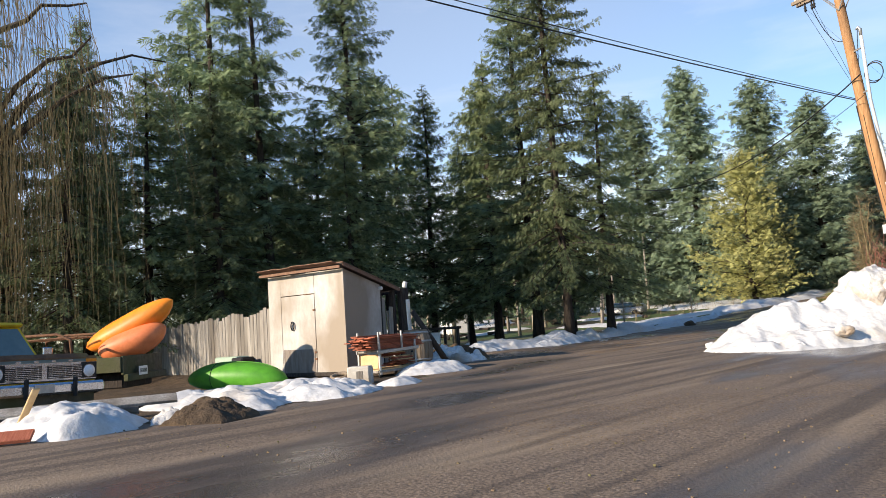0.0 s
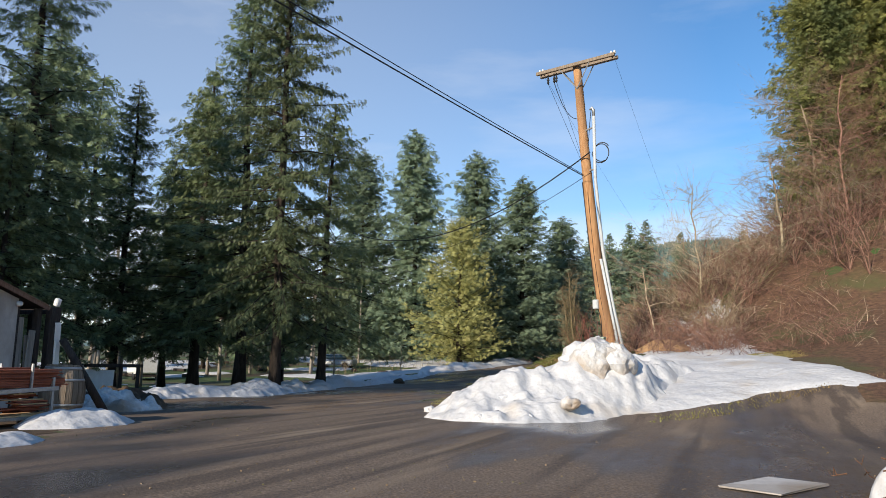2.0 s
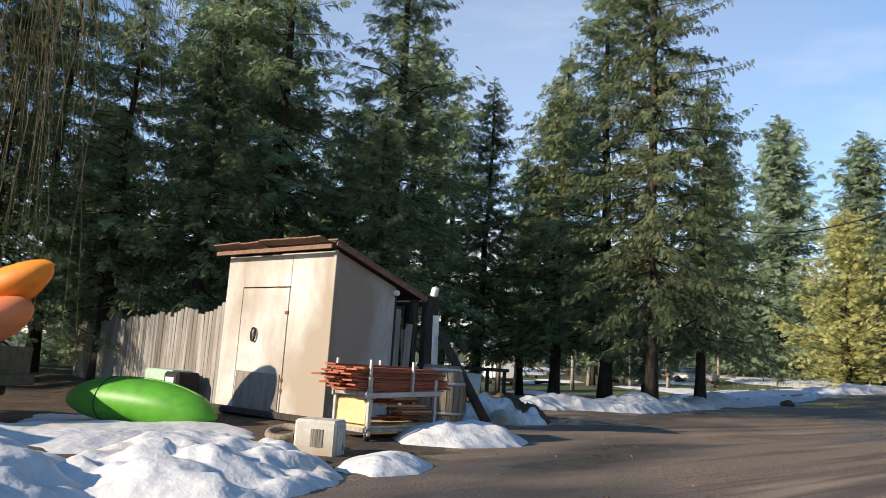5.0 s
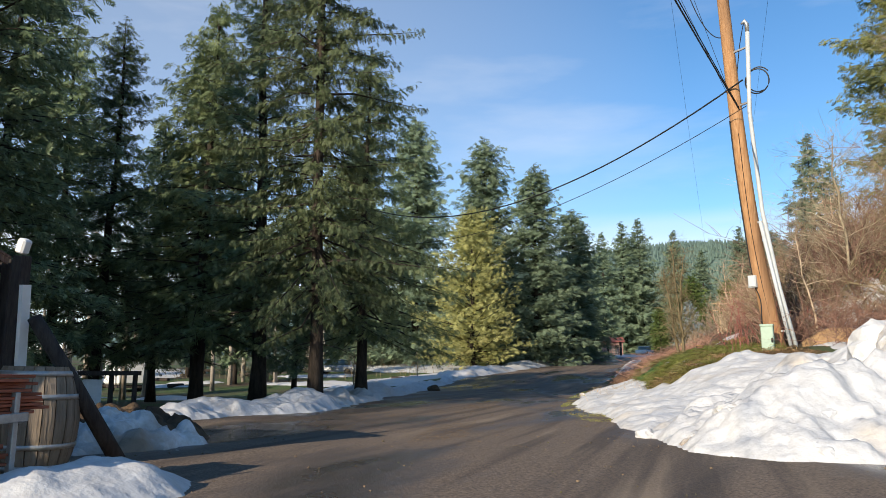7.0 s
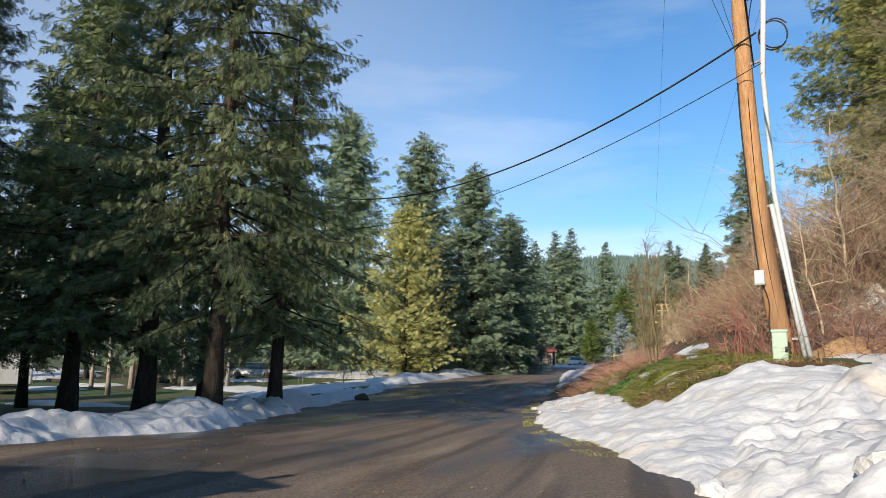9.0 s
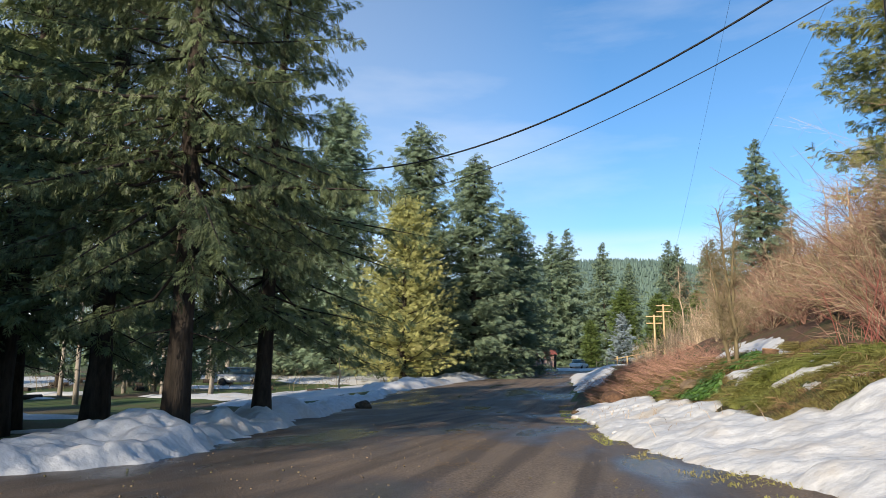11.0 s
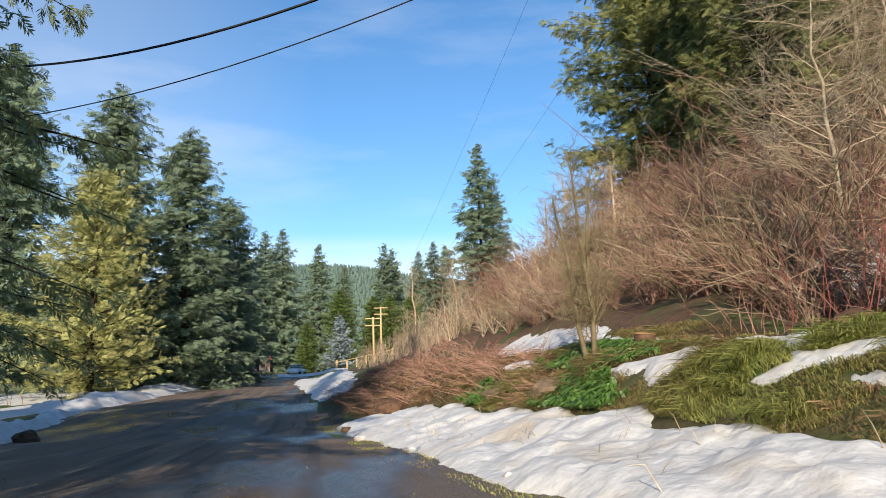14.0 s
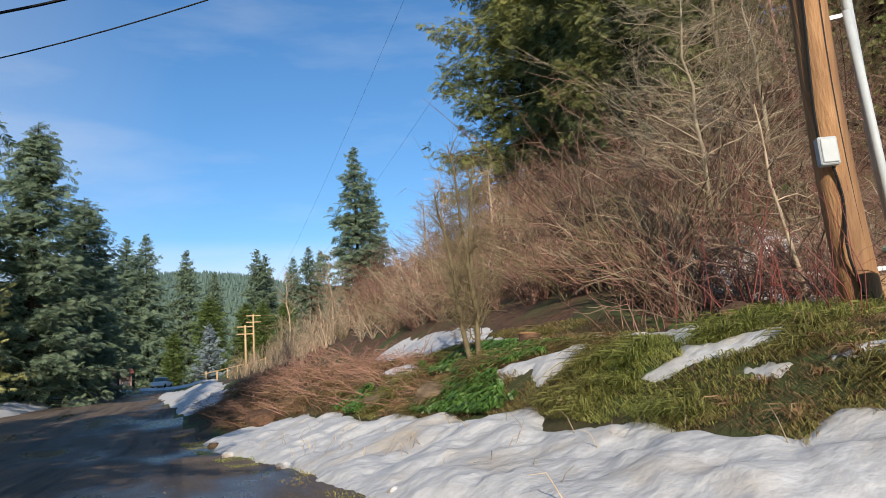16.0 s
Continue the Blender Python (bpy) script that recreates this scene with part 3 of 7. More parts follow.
heap("snow_mound", [(1.2, 20.9), (1.9, 19.0), (2.9, 18.3), (4.3, 18.3), (5.6, 20.0), (6.6, 22.0), (7.2, 25.2), (5.2, 27.2), (3.2, 26.4), (1.6, 23.6)], 0.42, M_SNOW,
     "high ploughed snow pile in front of the utility pole", "snow pile", 0.07, 0.6, 0.7, 0.25, k=4, lump=1.4,
     peaks=((5.1, 21.9, 0.75, 1.15), (4.2, 20.9, 0.8, 0.55), (3.1, 20.2, 0.7, 0.45), (6.0, 22.6, 0.7, 0.35), (5.2, 24.4, 1.5, 0.35)))
heap("snow_patch", [(5.8, 20.4), (7.6, 21.7), (9.0, 22.7), (10.4, 23.1), (11.8, 23.6), (11.0, 25), (9.7, 27.6), (9.3, 31.5), (8.2, 36), (6.8, 40), (5.4, 38), (5.0, 33.0), (5.2, 28)], 0.10, M_SNOW,
     "thin snow sheet on the slope behind the pole", "snow patch", 0.12, 0.3, 0.6, 0.5, k=5, lump=0.9)
BANK_SNOW = [
    [(2.4, 49.5), (3.7, 48.5), (3.8, 43.8), (3.5, 41.2), (2.9, 40.6), (2.2, 42.1)],
    [(1.0, 42.4), (1.65, 41.7), (1.4, 40.2), (0.8, 39.3)],
    [(3.3, 41.3), (3.0, 38.6), (2.75, 36.9), (2.06, 36.3), (2.2, 38.3)],
    [(0.78, 35.85), (1.13, 35.3), (1.87, 35.05), (2.05, 34.3), (1.7, 33.9), (1.2, 33.65), (0.86, 33.8), (1.0, 34.4)],
    [(3.08, 36.9), (3.3, 35.7), (3.9, 35.0), (4.3, 34.5), (2.3, 32.1), (1.8, 31.95), (1.95, 32.3), (2.6, 33.7)],
    [(1.17, 32.15), (1.33, 31.9), (1.49, 31.65), (1.74, 31.95), (1.8, 31.45), (2.15, 31.3), (2.4, 30.9), (2.0, 30.75), (1.7, 30.9), (1.4, 31.3), (1.16, 31.65)],
    [(1.41, 30.8), (1.54, 30.7), (1.6, 30.2), (1.38, 30.15), (1.28, 30.6)],
    [(1.69, 29.86), (2.1, 29.7), (2.5, 29.6), (1.85, 29.4)]]
for i, poly in enumerate(BANK_SNOW):
    heap("snow_patch", poly, 0.06, M_SNOW, "melting snow patch on the grassy bank", "snow patch", 0.04, 0.10, 0.5, 0.15, k=i, group="melting patches on the bank", lump=3.6)

heap("snow_mound", [(-0.6, 8.3), (0.1, 9.1), (0.0, 9.9), (-0.5, 10.6), (-1.55, 11.0), (-2.6, 10.8), (-2.4, 9.0), (-1.3, 8.2)], 0.29, M_SNOW,
     "smooth white snow mound in front of the shed", "snow mound", 0.05, 0.45, 0.55, 0.16, k=1)
heap("snow_mound", [(-0.45, 10.75), (-0.5, 11.4), (-0.9, 11.9), (-1.5, 12.0), (-1.6, 11.3), (-1.1, 10.8)], 0.2, M_SNOW,
     "small snow mound beside the lumber cart", "snow mound", 0.05, 0.35, 0.3, 0.1, k=2)
heap("snow_mound", [(-2.5, 12.8), (-1.9, 13.3), (-1.8, 14.4), (-2.3, 15.1), (-3.2, 15.2), (-3.5, 14.2), (-3.1, 13.1)], 0.36, M_SNOW,
     "smooth white snow mound in front of the barrel", "snow mound", 0.05, 0.5, 0.25, 0.1, k=3)
heap("snow_mound", [(-4.9, 16.2), (-4.2, 17.2), (-4.9, 18.6), (-6.6, 18.6), (-7.0, 16.6)], 0.24, M_SNOW_OLD,
     "dirty broken snow behind the leaning log", "snow mound", 0.04, 0.2, 1.3, 0.4, k=4, lump=2.0)
heap("snow_mound", [(-3.0, 6.9), (-0.2, 6.9), (0.3, 7.7), (-0.5, 8.5), (-1.9, 8.8), (-3.3, 8.4)], 0.30, M_SNOW,
     "low snow mound beside the dirt pile", "snow mound", 0.06, 0.5, 0.5, 0.2, k=5)
heap("snow_mound", [(-5.6, 8.0), (-2.6, 8.6), (-2.3, 10.6), (-4.4, 11.9), (-7.6, 12.0), (-9.0, 10.4)], 0.07, M_SNOW,
     "thin snow around the green kayak", "snow patch", 0.08, 0.4, 0.5, 0.3, k=0)
heap("snow_mound", [(-0.9, 4.2), (0.1, 4.7), (0.1, 5.7), (-0.7, 6.2), (-2.2, 5.9), (-2.4, 4.6)], 0.44, M_SNOW,
     "rounded snow mound in front of the pickup", "snow mound", 0.06, 0.5, 0.5, 0.2, k=2)
heap("dirt_mound", [(-5.3, 17.7), (-4.8, 18.6), (-6.0, 20.0), (-7.8, 20.3), (-8.2, 18.7), (-6.6, 17.5)], 0.34, M_DIRT, "dark earth and roots behind the broken snow", "dirt pile", 0.05, 0.4, 0.9, 0.25, k=2, lump=2.6)
heap("dirt_mound", [(0.1, 5.9), (0.95, 6.4), (0.7, 7.2), (-0.2, 7.4), (-0.8, 6.7)], 0.42, M_DIRT, "dark clumpy dirt pile with old snow in it", "dirt pile", 0.025, 0.5, 0.28, 0.12, k=3, lump=4.0)
heap("snow_mound", [(-0.7, 6.15), (-0.2, 6.0), (0.1, 6.35), (-0.3, 6.75)], 0.30, M_SNOW_OLD, "dirty old snow stuck on the dirt pile", "snow mound", 0.025, 0.25, 0.6, 0.12, k=2, lump=4.0)
heap("dirt_mound", [(8.85, 10.4), (9.4, 9.7), (10.8, 10.0), (11.2, 11.7), (10.0, 12.2), (9.1, 11.6)], 0.42, M_DIRT, "dark earth and brush pile with snow on top", "dirt pile", 0.03, 0.5, 0.5, 0.2, k=1, lump=5.0)
heap("snow_mound", [(8.98, 11.1), (9.2, 10.85), (9.7, 10.9), (9.8, 11.35), (9.3, 11.5)], 0.60, M_SNOW, "lump of snow on the earth pile", "snow mound", 0.03, 0.10, 0.5, 0.08, k=5)
heap("earth_mound", [(4.6, 32.4), (5.4, 31.6), (6.6, 32.0), (6.9, 33.0), (5.8, 33.6)], 0.62, M_TAN_EARTH, "rounded sandy earth mound behind the pole", "earth mound", 0.08, 0.45, 0.2, 0.08, k=2)
rs = random.Random(5)
for i in range(26):
    cx, cy = rs.uniform(-46, -13.5), rs.uniform(19, 75)
    if cx > road_l(cy) - 4:
        continue
    r = rs.uniform(1.2, 4.5)
    heap("snow_patch", [(cx + r * rs.uniform(0.6, 1.2) * math.cos(a), cy + 0.6 * r * rs.uniform(0.6, 1.2) * math.sin(a)) for a in np.arange(0, 6.28, 0.8)],
         rs.uniform(0.06, 0.16), M_SNOW, "thin snow patch on the grass under the trees", "snow patch", 0.28, 0.4, 0.5, 0.5, k=i, group="snow patches under the firs", lump=0.7)
for cx, cy, rx_, ry_ in ((-20, 62, 4, 9), (-24, 84, 8, 9), (-15.5, 100, 4, 14), (-8, 128, 9, 6), (-60, 70, 14, 12), (-38, 95, 12, 14)):
    heap("snow_patch", [(cx + rx_ * math.cos(a), cy + ry_ * math.sin(a)) for a in np.arange(0, 6.28, 0.6)], 0.2, M_SNOW,
         "snow lying on the far meadow", "snow patch", 0.7, 0.6, 0.5, 1.2, k=3, group="snow on the far meadow", lump=0.4)


# ---- trees ----
def frond_template():
    """A spray of needled shoots: a middle shoot and pairs of side shoots, each a slim leaf-shaped blade, bent out of one plane."""
    v, f = [], []

    def shoot(a, b, w, bend):
        a, b = np.array(a, float), np.array(b, float)
        d = b - a
        n = np.array([-d[1], d[0], 0.0]) / (np.hypot(d[0], d[1]) + 1e-9)
        k, m = len(v), a + d * 0.55
        v.extend([a, m + n * w + (0, 0, bend), b, m - n * w - (0, 0, bend)])
        f.extend([(k, k + 3, k + 1), (k + 1, k + 3, k + 2)])

    shoot((0.0, 0, 0), (0.62, 0, -0.06), 0.034, 0.026)
    shoot((0.5, 0, -0.04), (1.02, 0.02, -0.17), 0.034, -0.024)
    for i, x in enumerate((0.06, 0.22, 0.38, 0.54, 0.70)):
        reach = 0.46 * (1 - 0.55 * x)
        for q in (-1, 1):
            z = -0.10 * x * x
            shoot((x, 0, z), (x + reach * (0.62 + 0.12 * (i % 2)), q * reach * (0.78 - 0.10 * (i % 3)), z - reach * (0.14 + 0.22 * ((i + q) % 2))), 0.037 + 0.008 * (i % 2), 0.024 * q)
    return np.array(v), np.array(f)


FR_V, FR_F = frond_template()


def place_fronds(geo, base, ahead, up, size):
    """Sprays at arrays of places, with a way ahead, a way up and a size."""
    ahead = ahead / (np.linalg.norm(ahead, axis=1, keepdims=True) + 1e-9)
    side = np.cross(up, ahead)
    side /= np.linalg.norm(side, axis=1, keepdims=True) + 1e-9
    top = np.cross(ahead, side)
    v = base[:, None] + size[:, None, None] * (FR_V[None, :, :1] * ahead[:, None] + FR_V[None, :, 1:2] * side[:, None] + FR_V[None, :, 2:] * top[:, None])
    faces = FR_F[None] + (np.arange(len(base)) * len(FR_V))[:, None, None]
    geo.addm(v.reshape(-1, 3), faces.reshape(-1, 3))


def conifer_meshes(name, seed, height, radius, trunk, bare=0.12, step=0.42, per=6, spray=0.55, spacing=0.26, droop=0.35, needles=M_FIR, sparse=0.0,
                   lift=0.0, hang=0.5, power=0.8, dead=True, lean=0.0, puff=0.09, tumble=0.75, fan=0.0, reps=1):
    r = np.random.default_rng(seed)
    tg, cg = Geo(), Geo()
    zs = np.linspace(0, height, 14)
    wig = np.cumsum(r.normal(0, 0.035, (14, 2)), 0) * height / 20
    axis = np.column_stack([wig[:, 0] - wig[0, 0] + lean * zs, wig[:, 1] - wig[0, 1], zs])
    rad = trunk * (1 - zs / height) ** 0.8 + 0.012
    rad[0] *= 1.35
    tg.tube(axis, rad, 9)
    z, base, ahead, up, size = height * bare, [], [], [], []
    while z < height * 0.985:
        t = (z / height - bare) / (1 - bare)
        reach = radius * ((1 - t) ** power) * (0.55 + 0.45 * min(1, (t + 0.10) / 0.18)) + 0.12
        n = max(3, int(per * (0.75 + 0.5 * r.random())))
        c = np.array([np.interp(z, zs, axis[:, i]) for i in range(3)])
        off = r.random() * 6.28
        reach *= r.uniform(0.74, 1.12)
        for j in range(n):
            if r.random() < sparse:
                continue
            a = off + j * 6.283 / n + r.normal(0, 0.25)
            ln = reach * (r.uniform(0.5, 1.0) + 0.22 * math.sin(3 * a + z * 0.9 + seed) * r.random() + (0.25 if r.random() < 0.12 else 0))
            out = np.array([math.cos(a), math.sin(a), 0])
            rise = (0.45 * t - 0.10 + lift + r.normal(0, 0.13)) * ln
            k = max(3, int(ln / spacing))
            q = np.linspace(0.0, 1, k + 1)[1:]
            pts = c + out * (q[:, None] * ln) + np.array([0, 0, 1.0]) * ((rise * q - droop * ln * q**2 * (1 - 0.7 * t) + 0.10 * ln * q**4))[:, None]
            pts[:, 2] += r.normal(0, 0.26)
            bp = np.vstack([c, pts])
            sel = bp[np.unique(np.linspace(0, len(bp) - 1, 4).astype(int))]
            tg.tube(sel, np.linspace(max(0.010, 0.012 * ln), 0.004, len(sel)), 3, cap=False)
            pf = puff * min(1.0, ln / 2.2)
            for side in (-1, 0, 1) * reps:
                m = q > (0.12 if side else 0.30)
                if not m.any():
                    continue
                b = pts[m] + r.normal(0, 1, (int(m.sum()), 3)) * pf * np.array([0.5, 0.5, 1.0])
                lat = np.cross([0, 0, 1.0], out)
                kk = len(b)
                if fan and side:
                    b = b + lat * (side * r.uniform(0, fan, kk) * ln * (1.05 - q[m]))[:, None]
                if side:
                    d = out * r.uniform(0.35, 0.9, (kk, 1)) + lat * side * r.uniform(0.6, 1.1, (kk, 1)) + np.array([0, 0, -1.0]) * r.uniform(min(0, hang), max(0, hang), (kk, 1)) + r.normal(0, 0.15, (kk, 3))
                else:
                    d = out * r.uniform(0.5, 1.0, (kk, 1)) + np.array([0, 0, -1.0]) * r.uniform(min(0, hang * 1.6), max(0, hang * 1.6), (kk, 1)) + r.normal(0, 0.25, (kk, 3))
                d = d + r.normal(0, 1.2, (kk, 3)) * pf
                base.append(b), ahead.append(d)
                up.append(np.tile([0, 0, 1.0], (kk, 1)) + r.normal(0, tumble, (kk, 3)))
                size.append(spray * r.uniform(0.6, 1.25, kk) * min(1.0, max(0.30, ln / (spray * 1.6))) * np.where(q[m] > 0.8, 0.8, 1.0))
        if dead and t < 0.05:
            for _ in range(3):
                a, ln = r.random() * 6.28, r.uniform(0.5, 1.6)
                zz = z - r.uniform(0.2, 1.6)
                o = np.array([math.cos(a), math.sin(a), -0.2])
                tg.tube(np.array([[c[0], c[1], zz], c * [1, 1, 0] + [0, 0, zz] + o * ln * 0.6, c * [1, 1, 0] + [0, 0, zz] + o * ln + [0, 0, -0.15]]), [0.02, 0.012, 0.004], 3, cap=False)
        z += step * (0.8 + 0.4 * r.random()) * (1.0 if t < 0.7 else 0.6)
    place_fronds(cg, np.concatenate(base), np.concatenate(ahead), np.concatenate(up), np.concatenate(size))
    return tg.mesh(name + "_trunk", M_BARK, True), cg.mesh(name + "_crown", needles)


def plant(meshes, x, y, label, scale=1.0, turn=0.0, name="fir_tree", category="tree", group="", tilt=(0, 0), squash=1.0, dz=-0.05):
    e = thing(name, label, category, pose(x, y, float(ground_z(x, y)) + dz, tilt[0], tilt[1], turn) @ Matrix.Diagonal((scale * squash, scale * squash, scale, 1)), group)
    for nm, me in zip(("trunk", "crown"), meshes):
        o = new(nm, me)
        o.parent = e
    return e


FIR_BIG = conifer_meshes("fir_big", 3, 24, 4.9, 0.235, bare=0.13, step=0.36, per=7, spray=0.27, spacing=0.165, droop=0.30, needles=M_FIR, hang=1.7, puff=0.06, tumble=0.55, fan=0.16, reps=2)
FIR_TALL = conifer_meshes("fir_tall", 4, 21, 4.7, 0.27, bare=0.145, step=0.44, per=7, spray=0.42, spacing=0.20, droop=0.24, needles=M_FIR_DARK, hang=0.7)
FIR_SPARSE = conifer_meshes("fir_sparse", 5, 22, 3.9, 0.22, bare=0.12, step=0.46, per=6, spray=0.66, spacing=0.28, droop=0.35, needles=M_FIR_DARK, sparse=0.30, hang=0.6)
FIR_BLUE = conifer_meshes("fir_blue", 6, 20, 5.7, 0.26, bare=0.03, step=0.42, per=9, spray=0.78, spacing=0.40, droop=0.15, needles=M_FIR_BLUE, lift=0.12, hang=0.35, power=0.75, puff=0.15)
FIR_LOW = conifer_meshes("fir_low", 7, 15, 4.6, 0.22, bare=0.18, step=0.38, per=7, spray=0.40, spacing=0.20, droop=0.34, needles=M_FIR, hang=1.1)
PINE = conifer_meshes("pine", 8, 15, 6.6, 0.26, bare=0.06, step=0.46, per=9, spray=0.62, spacing=0.30, droop=0.02, needles=M_PINE, lift=0.20, hang=-0.25, power=0.72, puff=0.22, tumble=1.2)
FIR_WOOD = conifer_meshes("fir_wood", 17, 18, 4.4, 0.24, bare=0.19, step=0.6, per=7, spray=1.0, spacing=0.6, droop=0.25, needles=M_FIR_DARK, hang=0.7)
FIR_FAR = conifer_meshes("fir_far", 9, 30, 6.6, 0.35, bare=0.02, step=0.85, per=8, spray=1.9, spacing=0.9, droop=0.2, needles=M_FIR_BLUE, lift=0.1, hang=0.3, power=0.8, dead=False)
CEDAR = conifer_meshes("cedar", 10, 14, 3.2, 0.2, bare=0.01, step=0.42, per=9, spray=1.3, spacing=0.6, droop=-0.25, needles=M_CEDAR, lift=0.5, hang=-0.3, power=0.55, dead=False)
SPRUCE = conifer_meshes("spruce", 12, 9, 3.2, 0.15, bare=0.02, step=0.45, per=7, spray=0.9, spacing=0.5, droop=0.0, needles=M_SPRUCE, lift=0.15, hang=0.1, power=0.75, dead=False)
FIR_SUNNY = conifer_meshes("fir_sunny", 13, 34, 7.6, 0.45, bare=0.05, step=0.85, per=8, spray=0.72, spacing=0.32, droop=0.14, needles=M_FIR_SUN, hang=0.5, lift=0.05, power=0.45, puff=0.24, tumble=0.9, fan=0.42, reps=2)

NEAR = "firs along the road"
plant(FIR_WOOD, -24.2, 39.8, "dark fir in the second row", 0.85, 15, group=NEAR)
plant(FIR_TALL, -19.4, 31.2, "dark fir behind the snow bank", 0.75, 250, group=NEAR)
for x, y, s in ((-24, 5.5, 0.5), (-28, 11, 0.55), (-30, 17, 0.6), (-31, 25, 0.55), (-36, 8, 0.7), (-38, 20, 0.7), (-35, 32, 0.55), (-20.5, 4.0, 0.4)):
    plant(FIR_BLUE, x, y, "young full fir behind the yard", s, x * 40, group="young firs behind the yard")
plant(FIR_BIG, -9.2, 29.6, "tall green fir with drooping branches beside the road", 1.05, 20, group=NEAR, squash=0.82)
plant(FIR_TALL, -13.5, 33.0, "tall dark fir behind the snow bank", 1.0, 70, group=NEAR)
plant(FIR_LOW, -16.4, 33.2, "dark fir with two tops behind the snow bank", 1.12, 150, group=NEAR)
plant(FIR_LOW, -10.1, 34.75, "fir with drooping shaded branches over the snow bank", 0.95, 200, group=NEAR)
plant(FIR_TALL, -15.6, 22.6, "tall full fir behind the shed", 1.0, 10, group="firs behind the shed")
plant(FIR_SPARSE, -18.4, 17.2, "thin dark fir with gaps behind the fence", 1.0, 40, group="firs behind the shed")
plant(FIR_SPARSE, -16.6, 18.9, "thin leaning fir with a bare trunk behind the fence", 0.95, 200, group="firs behind the shed", tilt=(0, 3))
plant(FIR_LOW, -13.5, 20.5, "low fir behind the shed", 0.62, 90, group="firs behind the shed")
plant(FIR_LOW, -14.6, 15.2, "full green fir behind the fence", 0.72, 10, group="firs behind the shed")
plant(FIR_WOOD, -22.5, 18.5, "dark fir behind the fence", 1.0, 110, group="firs behind the shed")
plant(FIR_WOOD, -25, 22.5, "dark fir behind the fence", 1.05, 250, group="firs behind the shed")
plant(FIR_WOOD, -20.5, 27.5, "dark fir behind the shed", 1.0, 320, group="firs behind the shed")
plant(FIR_WOOD, -24.5, 9.0, "dark fir behind the willow", 1.0, 60, group="firs behind the shed")
plant(FIR_LOW, -16.2, 10.4, "full green fir behind the willow", 0.75, 200, group="firs behind the shed")
plant(FIR_WOOD, -19.0, 36.5, "dark fir in the second row", 0.95, 45, group=NEAR)
plant(FIR_WOOD, -18.5, 44.0, "dark fir in the second row", 0.62, 145, group=NEAR)
plant(FIR_LOW, -17.0, 13.6, "dark green fir behind the fence", 0.8, 300, group="firs behind the shed")
plant(FIR_WOOD, -21.5, 13.0, "dark fir behind the willow", 0.85, 130, group="firs behind the shed")
plant(FIR_LOW, -19.5, 9.5, "green fir behind the pickup", 0.7, 30, group="firs behind the shed")
plant(FIR_BLUE, -36.0, 88.0, "bluish fir behind the near firs", 1.42, 60, group=NEAR)
plant(FIR_BLUE, -29.5, 90.0, "full bluish fir behind the near firs", 1.55, 20, group=NEAR)
plant(FIR_WOOD, -25, 34.0, "dark fir in the second row", 1.0, 210, group=NEAR)
plant(FIR_WOOD, -24, 27.0, "dark fir in the second row", 0.85, 100, group=NEAR)
plant(FIR_WOOD, -33.5, 60.0, "bluish fir in the second row", 0.8, 140, group=NEAR)
plant(PINE, -18.4, 76.8, "yellow-green pine beside the road", 1.06, 0, name="pine_tree")
plant(FIR_BLUE, -19.5, 86.4, "tall bluish spruce behind the pine", 1.30, 80, name="fir_tree", group="firs behind the pine")
plant(FIR_BLUE, -14.4, 87.0, "tall bluish fir behind the pine", 1.12, 200, name="fir_tree", group="firs behind the pine", squash=1.1)
plant(FIR_BLUE, -12.6, 101.0, "dark broad fir beside the far road", 0.98, 300, name="fir_tree", group="firs behind the pine", squash=1.25)
plant(CEDAR, -12.0, 106, "small yellow-green conifer beside the far road", 0.62, 0, name="cedar_tree")

# ---- utility pole ----
def gz(x, y):
    return float(ground_z(x, y))


def arc(a, b, sag, n=24, reach=1.0):
    a, b = np.asarray(a, float), np.asarray(b, float)
    t = np.linspace(0, reach, n)[:, None]
    p = a * (1 - t) + b * t
    p[:, 2] -= (4 * sag * t * (1 - t))[:, 0]
    return p


